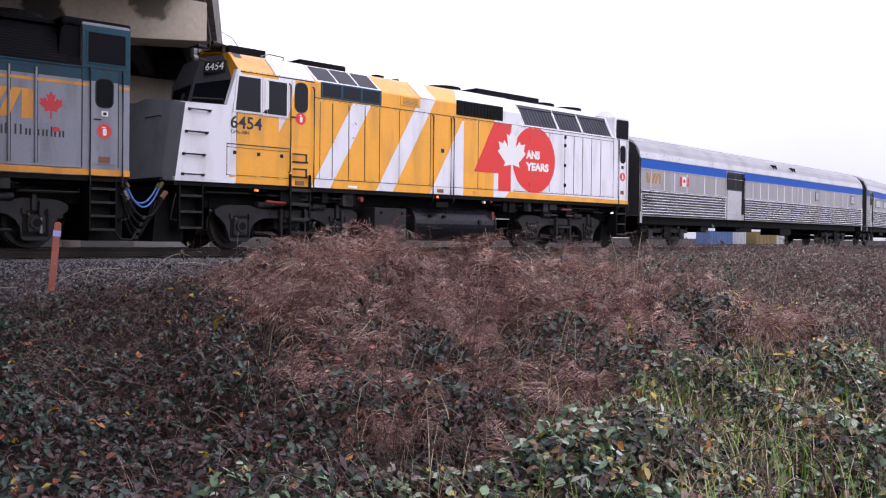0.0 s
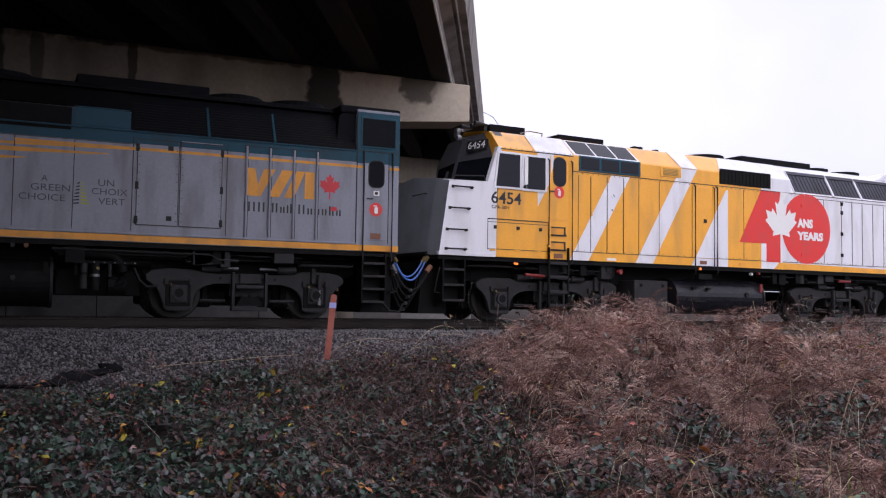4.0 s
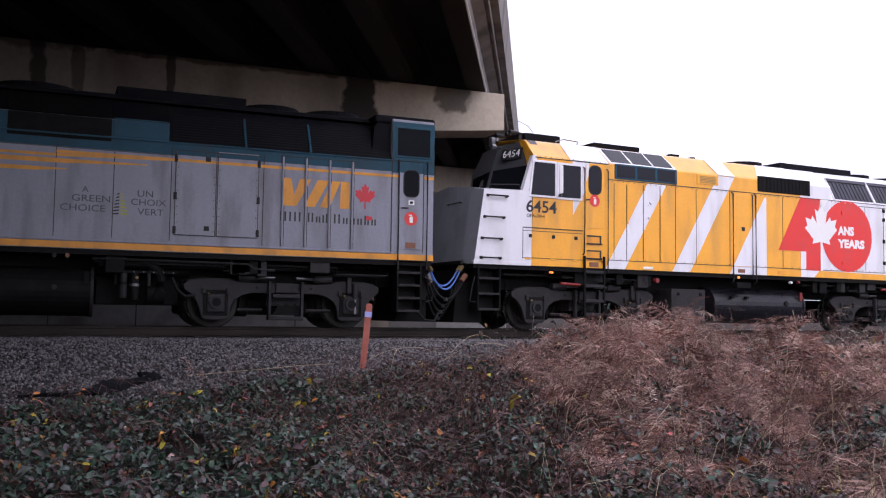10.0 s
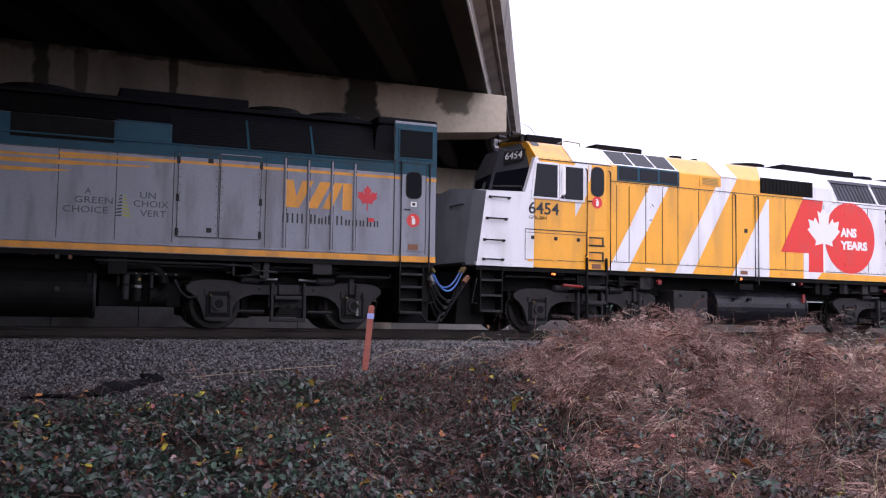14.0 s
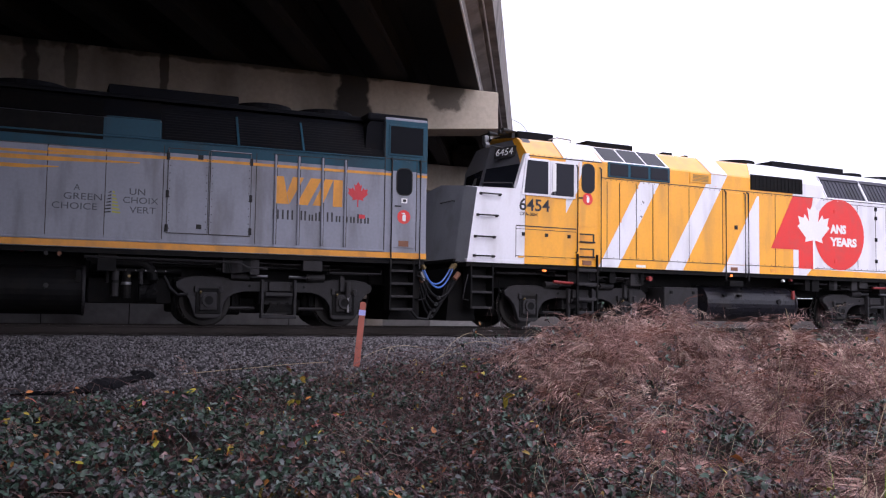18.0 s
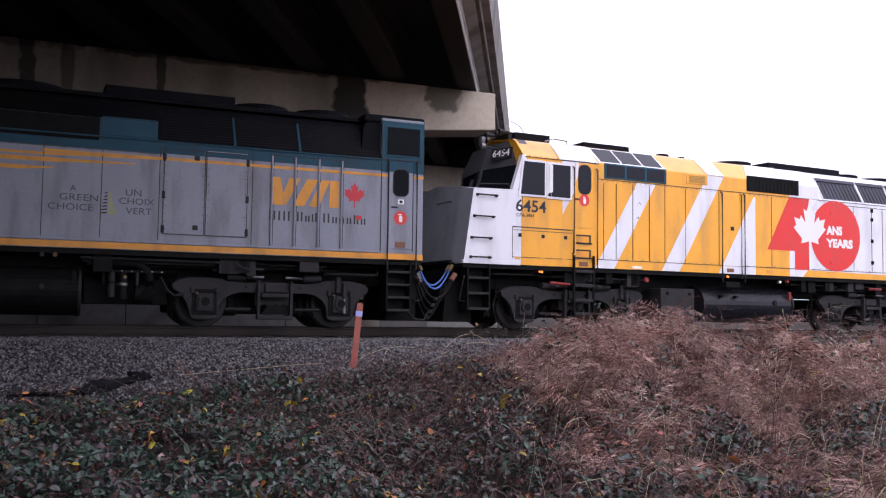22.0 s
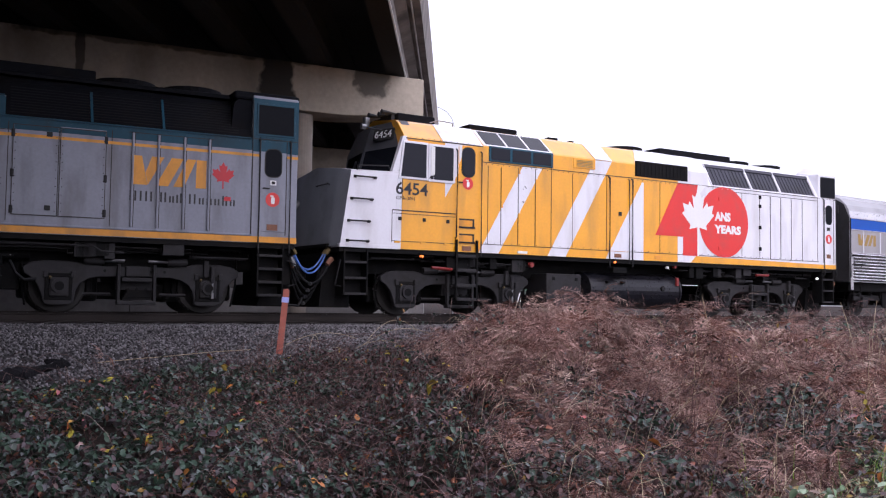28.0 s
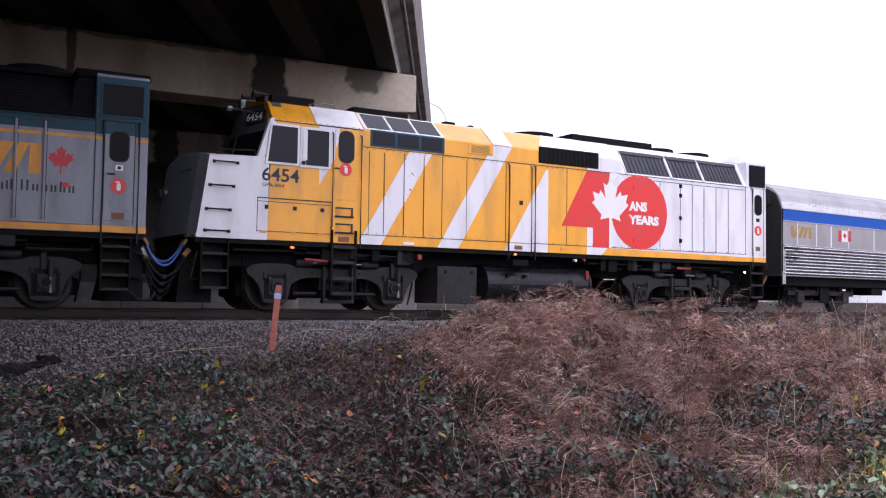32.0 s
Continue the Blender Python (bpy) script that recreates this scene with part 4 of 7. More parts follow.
for k in range(3):
    x0 = -5.58 + k * 0.635
    part("pane", slope_patch([(x0, 0.14), (x0 + 0.57, 0.14), (x0 + 0.57, 0.92), (x0, 0.92)], SL1, 0.026, 0.002), DAYGLASS, sw)
part("roof_vent", block(-5.6, -4.2, 0.75, 2.4, 4.36, 4.52, 0.03), ROOFDARK, B)
# seams and ribs along the hood; lines beside ribs paint their shadows
seam_h(B, -5.7, 6.2, 3.51, w=0.018)
seam_h(B, -5.7, 6.2, 1.63, w=0.016)
for x, z0, z1 in ((-5.55, 1.63, 3.43), (-5.19, 1.63, 3.43), (-4.70, 1.63, 3.45), (-4.20, 1.63, 3.47), (-3.72, 1.63, 3.86), (-3.07, 1.66, 3.46), (-1.98, 1.63, 3.51), (-0.17, 1.63, 3.48), (2.02, 1.66, 3.42), (2.92, 1.66, 3.42),
                 (3.65, 1.63, 3.42), (4.09, 1.63, 3.40), (4.53, 1.63, 3.40), (4.99, 1.63, 3.40), (5.47, 1.63, 3.40), (6.16, 1.63, 3.53)):
    seam_v(B, x, z0, z1)
for x in (-5.19, -4.70, -4.20):
    cut = [1.70] + [min(3.42, max(1.70, 1.43 + (x + e) / 1.23 * 2.07)) for e in (5.27, 5.82)] + [3.42]
    for z0, z1, m in zip(cut, cut[1:], (YELLOW, WHITE, YELLOW)):
        if z1 - z0 > 0.02:
            part("hood_rib", block(x + 0.008, x + 0.05, -0.02, 0.0, z0, z1), m, B)
for x in (4.09, 4.53, 4.99, 5.47):
    part("hood_rib", block(x + 0.008, x + 0.05, -0.02, 0.0, 1.70, 3.36, 0.006), WHITE, B)
seam_h(B, 2.02, 3.65, 3.42)
seam_h(B, 3.65, 6.16, 3.42)
bolts(B, -3.6, -2.0, 3.56, 0.2, YELLOW)
bolts(B, 1.7, 6.1, 3.48, 0.22, WHITE)
bolts(B, -1.9, 0.4, 3.55, 0.2, YELLOW)
for z in (1.9, 2.5, 3.1, 3.35):
    part("hinge", block(3.61, 3.70, -0.025, 0.0, z - 0.05, z + 0.05, 0.005), UNDER, B)
for z in (1.85, 3.2):
    part("hinge", block(1.99, 2.06, -0.025, 0.0, z - 0.05, z + 0.05, 0.005), RED, B)
bolts(B, -5.6, 6.1, 1.66, 0.24, SEAM_SHADE)
bolts(B, -5.6, -2.0, 3.475, 0.16, SEAM_SHADE)
bolts(B, -1.1, 1.9, 3.475, 0.16, SEAM_SHADE)
bolts(cab, -7.6, -5.8, 3.89, 0.15, SEAM_SHADE)
# chipped paint on the first white band
random.seed(4)
for k in range(9):
    cx, cz, r = random.uniform(-4.60, -4.46), random.uniform(2.62, 3.08), random.uniform(0.006, 0.017)
    decal("paint_chip", [(cx + r * random.uniform(0.5, 1.3) * math.cos(j * 1.05), cz + 1.5 * r * random.uniform(0.5, 1.3) * math.sin(j * 1.05)) for j in range(6)], SLATE, B, y=-0.007, label="dark chipped paint spot")
# painted bands
decal("white_band", [(-5.79, 1.43), (-5.24, 1.43), (-4.0, 3.50), (-4.57, 3.50)], WHITE, B)
decal("white_band", [(-3.82, 1.43), (-3.27, 1.43), (-1.82, 3.86), (-2.36, 3.86)], WHITE, B)
part("white_roof_band", slope_patch([(-2.36, 0.0), (-1.82, 0.0), (-1.76, 1.0), (-2.36, 1.0)], SL1, 0.008, 0.018), WHITE, B)
decal("white_band", [(-2.0, 1.43), (-0.74, 1.43), (-0.74, 3.42), (-0.80, 3.42)], WHITE, B)
part("white_roof_band", slope_patch([(-1.0, 0.1), (0.47, 0.0), (0.47, 1.0), (-0.6, 1.0)], SL1, 0.008, 0.018), WHITE, B)
decal("yellow_band", [(0.95, 1.43), (6.2, 1.43), (6.2, 1.55), (1.14, 1.61)], YELLOW, B)
sd = part("side_door", block(-1.86, -1.22, -0.016, 0.0, 1.62, 3.44, 0.006), YELLOW, B, "yellow hood door")
decal("white_band", [(-1.86, 1.63), (-1.22, 1.63), (-1.22, 2.72), (-1.86, 1.66)], WHITE, sd, y=-0.020)
part("door_lock", block(-1.60, -1.50, -0.03, -0.015, 2.52, 2.62), BLACK, sd)
handrail(B, -1.92, 1.2, 3.48, BLACK, r=0.02)
handrail(B, -1.16, 1.2, 3.48, BLACK, r=0.02)
part("handrail", tube([(-1.26, 0.0, 3.46), (-1.26, -0.05, 3.44), (-1.26, -0.05, 1.3)], 0.014), BLACK, B)
part("reflector", block(-1.72, -1.5, -0.02, 0, 1.47, 1.56), RUST, sd)
part("data_plate", block(-4.70, -4.42, -0.012, 0, 1.455, 1.515), WHITEDECAL, B)
part("data_plate", block(-0.35, -0.16, -0.012, 0, 1.48, 1.56), AMBER, B)
part("roof_step", block(-1.8, -1.35, -0.06, 0.1, 1.08, 1.22, 0.01), UNDER, B)
vent = part("side_vent", block(-3.05, -2.36, -0.015, 0.0, 3.61, 3.86, 0.006), YELLOW, B, "yellow louvred vent")
for k in range(5):
    part("slat", block(-2.96, -2.46, -0.024, -0.012, 3.65 + k * 0.035, 3.668 + k * 0.035), GOLD, vent)
bw = part("radiator_opening", block(-1.04, 0.82, -0.018, 0.0, 3.57, 3.97, 0.01), UNDER, B, "black radiator intake opening")
for k in range(14):
    part("slat", block(-1.0 + k * 0.13, -0.94 + k * 0.13, -0.026, -0.016, 3.60, 3.94), UNDER, bw)
for x0, x1 in ((1.74, 3.30), (3.34, 4.50), (4.54, 6.05)):
    g = part("air_grille", slope_patch([(x0, 0.05), (x1, 0.05), (x1, 0.96), (x0, 0.96)], SL2, 0.004), GREYGRILLE, B, "slanted slate-grey mesh air intake")
    n = int((x1 - x0) / 0.13)
    for k in range(n):
        x = x0 + (k + 0.5) * (x1 - x0) / n
        part("grille_fold", slope_patch([(x - 0.012, 0.06), (x + 0.012, 0.06), (x + 0.012, 0.80), (x - 0.012, 0.80)], SL2, 0.016, 0.004), GREYGRILLE, g)
    part("grille_lip", slope_patch([(x0, 0.82), (x1, 0.82), (x1, 0.95), (x0, 0.95)], SL2, 0.03, 0.004), GREYGRILLE, g)
    for x in (x0, x1):
        part("grille_frame", slope_patch([(x - 0.016, 0.0), (x + 0.016, 0.0), (x + 0.016, 0.98), (x - 0.016, 0.98)], SL2, 0.03), WHITE, g)
# the red forty with its leaf
decal("red_figure", [(0.46, 3.50), (1.22, 3.50), (1.22, 1.61), (0.66, 1.61), (0.66, 2.10), (-0.33, 2.10)], RED, B, y=-0.009, thick=0.003, label="large red painted figure")
decal("white_band", [(0.47, 1.43), (0.95, 1.43), (1.14, 1.61), (0.66, 1.61), (0.66, 2.09), (0.47, 2.09)], WHITE, B, y=-0.005)
part("red_disc", disc(2.21, 2.57, 0.96, -0.009, -0.005, 48), RED, B, "large red painted disc")
decal("maple_leaf", leaf_pts(1.22, 2.66, 0.70, 0.75, -1.40), WHITEDECAL, B, y=-0.014, label="white painted maple leaf")
decal("white_band", [(1.16, 3.30), (1.30, 3.30), (1.50, 3.51), (1.20, 3.51)], WHITEDECAL, B, y=-0.014)
lettering("ANS", 1.84, 2.59, 0.25, 0.62, WHITEDECAL, B, y=-0.013, bold=0.055)
lettering("YEARS", 1.83, 2.25, 0.24, 1.04, WHITEDECAL, B, y=-0.013, bold=0.055)
# rear cab
rc = part("rear_cab", block(6.2, 7.03, 0.0, 3.16, 1.43, 4.24, 0.04), WHITE, B, "white rear cab end")
part("rear_hump", solid([(5.6, 4.2), (6.2, 4.2), (6.95, 4.2), (6.95, 4.36), (6.3, 4.46), (6.0, 4.44)], 0.35, 2.81, bev=0.04), WHITE, rc)
pane(rc, 6.33, 6.94, 3.56, 4.12, 0.02, BLACK, fw=0.03, y=-0.012, name="rear_window")
rd = part("rear_door", block(6.45, 6.88, -0.012, 0.0, 1.66, 3.44, 0.006), WHITE, rc, "white rear door")
pane(rd, 6.53, 6.80, 2.76, 3.30, 0.11, BLACK, fw=0.02, y=-0.02)
extinguisher_sign(rd, 6.66, 2.31, 0.14)
part("sticker", block(6.58, 6.72, -0.018, 0, 2.56, 2.66), BLACK, rd)
part("sticker", block(6.56, 6.74, -0.018, 0, 1.74, 1.86), RUST, rd)
seam_v(rc, 6.43, 1.6, 3.5)
seam_v(rc, 6.90, 1.6, 3.5)
handrail(rc, 6.40, 1.2, 3.5, BLACK)
handrail(rc, 6.95, 1.2, 3.5, BLACK)
bolts(rc, 6.25, 7.0, 3.50, 0.12, UNDER)
decal("yellow_band", [(6.2, 1.43), (7.03, 1.43), (7.03, 1.55), (6.2, 1.55)], YELLOW, rc)
# roof
fan(B, -0.15)
fan_hatch(B, 0.75, 3.55, 0.95, 2.2, 4.38, 4.60)
fan(B, 4.1, 4.44)
fan(B, 5.5, 4.44)
part("cab_roof_box", block(-7.45, -6.45, 0.9, 2.3, 4.40, 4.60, 0.03), ROOFDARK, cab, "dark roof equipment box")
part("roof_pipe", tube([(-6.6, 0.9, 4.45), (-6.4, 0.85, 4.52), (-6.0, 0.85, 4.50), (-5.98, 0.9, 4.42)], 0.015), STEELM, cab)
horn = part("air_horn", rod((-7.65, 1.1, 4.56), (-7.25, 1.1, 4.56), 0.03, 10, r2=0.03), BLACK, cab, "black roof air horns")
for yy_, dx in ((0.95, 0.0), (1.25, 0.08), (1.5, -0.05)):
    part("horn_bell", rod((-7.84 + dx, yy_, 4.58), (-7.48 + dx, yy_, 4.57), 0.06, 12, r2=0.018), BLACK, horn)
part("horn_bracket", block(-7.58, -7.50, 0.95, 1.5, 4.36, 4.58), BLACK, horn)
part("horn_bell", rod((-8.50, 0.62, 4.12), (-8.40, 0.62, 4.12), 0.06, 12), STEELM, horn)
part("horn_arm", rod((-8.42, 0.62, 4.12), (-7.75, 0.85, 4.12), 0.018, 8), BLACK, horn)
part("beacon", rod((-7.75, 1.9, 4.4), (-7.75, 1.9, 4.6), 0.08, 12), STEELM, cab)
part("antenna", tube([(-4.0, 1.58, 4.42), (-4.0, 1.58, 4.6)], 0.012), BLACK, B)
part("lifting_eye", block(-3.2, -2.9, 0.8, 0.95, 4.37, 4.46, 0.01), UNDER, B)
part("lifting_eye", block(-2.5, -2.38, 0.8, 0.95, 4.37, 4.44, 0.01), UNDER, B)
# below the frame
underframe(B, -9.25, 7.0)
pipes(B, -8.4, -3.9)
pipes(B, 0.7, 6.3)
fuel_tank(B, -2.36, 0.67, "black cylindrical fuel tank")
bb = part("battery_box", block(-3.72, -2.66, 0.15, 1.2, 0.18, 1.02, 0.02), TRUCKM, B, "grey battery box")
for x in (-3.55, -2.85):
    part("box_latch", block(x, x + 0.07, 0.13, 0.15, 0.86, 0.93), UNDER, bb)
loco_truck(B, -6.10)
loco_truck(B, 3.96)
steps(B, -9.15, -8.58, 0.42, 1.42, 3)
steps(B, 6.36, 6.9, 0.42, 1.42, 3)
part("pilot", solid([(-9.45, 0.15), (-8.75, 0.15), (-8.75, 1.30), (-9.35, 1.30)], 0.55, 2.61), UNDER, B, "black steel pilot plate")
part("coupler", block(-9.95, -9.2, 1.42, 1.74, 0.72, 1.02, 0.04), UNDER, B)
part("rear_plow", solid([(6.25, 0.15), (6.95, 0.15), (6.95, 0.80), (6.35, 0.80)], 0.55, 2.61), UNDER, B)
part("rear_coupler", block(7.0, 7.55, 1.42, 1.74, 0.72, 1.02, 0.04), UNDER, B)
part("rear_gangway", block(7.03, 7.22, 1.0, 2.16, 1.2, 3.4, 0.02), UNDER, B)
for i, x in enumerate((7.05, 7.08, 7.1)):
    part("rear_hose", tube(sag((x, 0.5 + 0.18 * i, 1.2), (x + 0.65, 0.55 + 0.18 * i, 1.1), 0.35 + 0.1 * i), 0.03), (RUST, RUBBER, RUBBER)[i], B)

# -- the grey and teal locomotive --
A = loco_a
part("carbody", along_x(P1, -7.3, 1.38), GREY, A, "grimy grey engine hood")
part("rear_carbody", along_x(P2, 1.38, 5.87), GREY, A, "grimy grey engine hood")
part("front_cab", along_x(P1, -8.4, -7.3), GREY, A)
part("front_nose", block(-9.4, -8.4, 0.0, 3.16, 1.43, 3.1, 0.06), GREY, A)
part("teal_band", block(-7.3, 1.38, -0.004, 0.0, 3.28, 3.86), TEAL, A, "teal painted upper band")
part("teal_band", block(1.38, 5.87, -0.004, 0.0, 3.28, 3.53), TEAL, A)
part("dark_roof_side", slope_patch([(-7.3, 0.0), (1.38, 0.0), (1.38, 1.0), (-7.3, 1.0)], SL1, 0.008, 0.016), ROOFDARK, A, "sooty dark roof side")
part("dark_roof_side", slope_patch([(1.38, 0.0), (5.87, 0.0), (5.87, 1.0), (1.38, 1.0)], SL2, 0.006, 0.003), ROOFDARK, A)
part("dark_roof", block(-7.3, 5.87, 0.7, 2.46, 4.36, 4.50, 0.04), ROOFDARK, A, "sooty dark roof deck")
part("dark_roof", solid([(-7.3, 4.35), (5.87, 4.35), (5.87, 4.40), (-7.3, 4.40)], 0.42, 0.72), ROOFDARK, A)
for sl in (((0.34, 4.18), (0.5, 4.30)), ((0.5, 4.30), (0.85, 4.40))):
    part("dark_roof_side", slope_patch([(1.38, 0.0), (5.87, 0.0), (5.87, 1.0), (1.38, 1.0)], sl, 0.008, 0.004), ROOFDARK, A)
# slanting louvred sections
for x0, x1 in ((1.44, 2.83), (2.85, 4.13), (4.15, 5.62)):
    louvred_grille(A, x0, x1, SL2, 0.06, 0.92, GRILLE, 10)
for x in (2.84, 4.14):
    part("grille_post", slope_patch([(x - 0.022, 0.0), (x + 0.022, 0.0), (x + 0.022, 0.95), (x - 0.022, 0.95)], SL2, 0.03), TEAL, A, "thin teal post between grilles")
wo = part("radiator_opening", block(-1.42, 0.34, -0.014, 0.0, 3.44, 3.86), UNDER, A, "black radiator intake opening")
part("roof_louver", slope_patch([(-1.42, 0.0), (0.34, 0.0), (0.34, 0.8), (-1.42, 0.8)], SL1, 0.012, 0.02), UNDER, A)
part("teal_hatch", block(0.38, 1.36, -0.012, 0.0, 3.55, 3.90, 0.006), TEAL, A, "teal side hatch")
seam_v(A, 0.98, 3.56, 3.88)
# amber bands: one line along the hood, three tapering lines ahead of it
decal("amber_band", [(-0.59, 3.16), (5.87, 3.16), (5.87, 3.215), (-0.59, 3.215)], AMBER, A, y=-0.008)
decal("amber_band", [(-7.3, 3.10), (-0.59, 3.10), (1.5, 3.16), (1.5, 3.19), (-0.59, 3.15), (-7.3, 3.15)], AMBER, A, y=-0.006)
decal("amber_band", [(-7.3, 2.94), (-0.5, 2.98), (1.0, 3.04), (1.0, 3.06), (-0.5, 3.06), (-7.3, 3.03)], AMBER, A, y=-0.008)
decal("amber_band", [(-7.3, 2.78), (-0.95, 2.82), (-0.4, 2.87), (-0.4, 2.885), (-0.95, 2.89), (-7.3, 2.87)], AMBER, A, y=-0.008)
decal("amber_band", [(-7.3, 1.44), (5.87, 1.44), (5.87, 1.56), (-7.3, 1.56)], AMBER, A, y=-0.008)
decal("amber_band", [(5.87, 1.44), (6.83, 1.44), (6.83, 1.56), (5.87, 1.56)], AMBER, A, y=-0.008)
part("lower_ledge", block(-7.3, 5.87, -0.03, 0.0, 1.565, 1.60, 0.006), GREY, A)
part("upper_ledge", block(-7.3, 5.87, -0.03, 0.0, 3.50, 3.53, 0.006), TEAL, A)
for x, z0, z1 in ((-2.6, 1.64, 3.28), (-1.62, 1.64, 3.28), (-0.59, 1.64, 3.28), (0.41, 1.64, 3.26), (1.44, 1.64, 3.42), (3.20, 1.62, 3.42)):
    seam_v(A, x, z0, z1, w=0.014)
seam_h(A, -7.3, 1.5, 3.27, w=0.01)
for x in (3.58, 4.05, 4.54, 5.02):
    part("hood_rib", block(x - 0.022, x + 0.022, -0.045, 0.0, 1.63, 3.41, 0.012), GREY, A)
    # dark line at the rib's edge paints the shadow it throws
    seam_v(A, x + 0.038, 1.63, 3.41, w=0.012)
seam_h(A, 3.5, 5.1, 3.42)
d2 = part("hood_door", block(1.52, 2.28, -0.014, 0.0, 1.76, 3.38, 0.006), GREY, A, "grey engine room door")
d3 = part("hood_door", block(2.31, 3.10, -0.014, 0.0, 1.76, 3.40, 0.006), GREY, A, "grey engine room door")
for dd, x0, x1 in ((d2, 1.52, 2.28), (d3, 2.31, 3.10)):
    seam_v(dd, x0, 1.76, 3.38, y=-0.018)
    seam_v(dd, x1, 1.76, 3.38, y=-0.018)
    seam_h(dd, x0, x1, 1.76, y=-0.018)
    part("top_seam", block(x0, x1, -0.018, 0.0, 3.37, 3.385), SEAM_SHADE, dd)
    decal("amber_band", [(x0 + 0.01, 3.16), (x1 - 0.01, 3.16), (x1 - 0.01, 3.215), (x0 + 0.01, 3.215)], AMBER, dd, y=-0.018)
    decal("teal_door_top", [(x0 + 0.01, 3.285), (x1 - 0.01, 3.285), (x1 - 0.01, 3.37), (x0 + 0.01, 3.37)], TEAL, dd, y=-0.018)
    for k in range(11):
        part("rivet", block(x0 + 0.03, x0 + 0.045, -0.024, -0.014, 1.84 + k * 0.15, 1.855 + k * 0.15), TRUCKM, dd)
        part("rivet", block(x1 - 0.045, x1 - 0.03, -0.024, -0.014, 1.84 + k * 0.15, 1.855 + k * 0.15), TRUCKM, dd)
for x, z in ((2.12, 3.24), (2.12, 1.9)):
    part("door_latch", block(x - 0.05, x + 0.05, -0.03, 0, z - 0.045, z + 0.045, 0.006), BLACK, d2)
for z in (1.85, 2.5, 3.22):
    part("hinge", block(3.07, 3.13, -0.03, 0, z - 0.07, z + 0.07, 0.006), TRUCKM, d3)
    part("hinge", block(1.49, 1.55, -0.03, 0, z - 0.07, z + 0.07, 0.006), TRUCKM, d2)
bolts(A, -1.5, 1.3, 1.66, 0.12, GREY)
bolts(A, 1.45, 5.8, 3.46, 0.13, TEAL)
for p_ in (("A", -0.13, 2.47, 0.11, 0.11), ("GREEN", -0.30, 2.30, 0.12, 0.66), ("CHOICE", -0.49, 2.12, 0.12, 0.77), ("UN", 0.84, 2.44, 0.12, 0.28), ("CHOIX", 0.73, 2.28, 0.12, 0.63), ("VERT", 0.85, 2.10, 0.12, 0.47)):
    lettering(p_[0], p_[1], p_[2], p_[3], p_[4], SLATE, A, name="slogan_letter")
for k in range(7):
    z = 2.08 + k * 0.062
    wd = 0.15 - k * 0.018
    decal("sail_bar", [(0.40 + k * 0.012, z), (0.52, z + 0.012), (0.52, z + 0.04), (0.41 + k * 0.012, z + 0.022)], NAVY, A, y=-0.006)
    decal("sail_bar", [(0.54, z + 0.012), (0.54 + wd, z), (0.54 + wd, z + 0.03), (0.54, z + 0.045)], GREENLOGO, A, y=-0.006)
slanted_bars(A, 3.55, 2.44, 1.42, 0.55, AMBER, "amber slanted emblem bars")
lx = 3.53
for hgt, wid, gap in ((.2, .13, .03), (.2, .05, .03), (.2, .14, .10), (.2, .12, .03), (.13, .09, .03), (.17, .03, .03), (.2, .03, .10), (.2, .14, .03), (.13, .10, .03), (.13, .10, .03), (.13, .10, .03), (.2, .10, .03), (.13, .10, 0)):
    for q in ((0.5,) if wid < 0.06 else (0.22, 0.78)):
        bx = lx + 1.17 * wid * q
        decal("lettering_bar", [(bx - 0.017, 2.13), (bx + 0.017, 2.13), (bx + 0.017, 2.13 + hgt * .95), (bx - 0.017, 2.13 + hgt * .95)], NAVY, A, y=-0.006, label="dark bar in place of lettering")
    lx += 1.17 * (wid + gap)
decal("maple_leaf", leaf_pts(5.30, 2.72, 0.26, 0.27, -0.95), FLAGRED, A, y=-0.008, label="red painted maple leaf")
decal("flag_patch", [(5.33, 2.23), (5.46, 2.23), (5.46, 2.31), (5.33, 2.31)], FLAGRED, A, y=-0.008)
# rear cab
ra = part("rear_cab", block(5.87, 6.83, 0.0, 3.16, 1.43, 4.40, 0.03), GREY, A, "grey and teal rear cab end")
part("cab_roof", block(5.5, 6.86, 0.03, 3.13, 4.30, 4.47, 0.05), ROOFDARK, ra)
part("teal_cab_top", block(5.872, 6.828, -0.005, 0.0, 3.26, 4.34), TEAL, ra, "teal painted cab top")
part("cab_shoulder", solid([(5.45, 3.6), (5.87, 3.6), (5.87, 4.36), (5.62, 4.36), (5.5, 4.2)], 0.08, 0.5), ROOFDARK, ra)
wf = part("rear_window", block(5.95, 6.76, -0.02, 0.0, 3.59, 4.25, 0.01), TEAL, ra, "rear cab window in a teal frame")
part("pane", block(5.99, 6.72, -0.026, -0.018, 3.63, 4.21), GLASS, wf)
rd2 = part("rear_door", block(6.05, 6.58, -0.014, 0.0, 1.66, 3.48, 0.006), GREY, ra, "grey rear door")
part("teal_door_top", block(6.05, 6.58, -0.017, -0.012, 3.27, 3.478), TEAL, rd2)
pane(rd2, 6.15, 6.47, 2.78, 3.32, 0.11, BLACK, fw=0.022, y=-0.024)
extinguisher_sign(rd2, 6.31, 2.31, 0.145)
st_ = part("sticker", block(6.25, 6.38, -0.022, 0, 2.60, 2.70), WHITEDECAL, rd2)
part("sticker", pill(6.28, 6.35, 2.62, 2.68, 0.02, -0.026, -0.02), BLACK, st_)
part("door_handle", block(6.10, 6.24, -0.05, -0.012, 2.52, 2.545, 0.006), BLACK, rd2)
part("red_plate", block(6.20, 6.42, -0.022, 0, 1.69, 1.81), RUST, rd2)
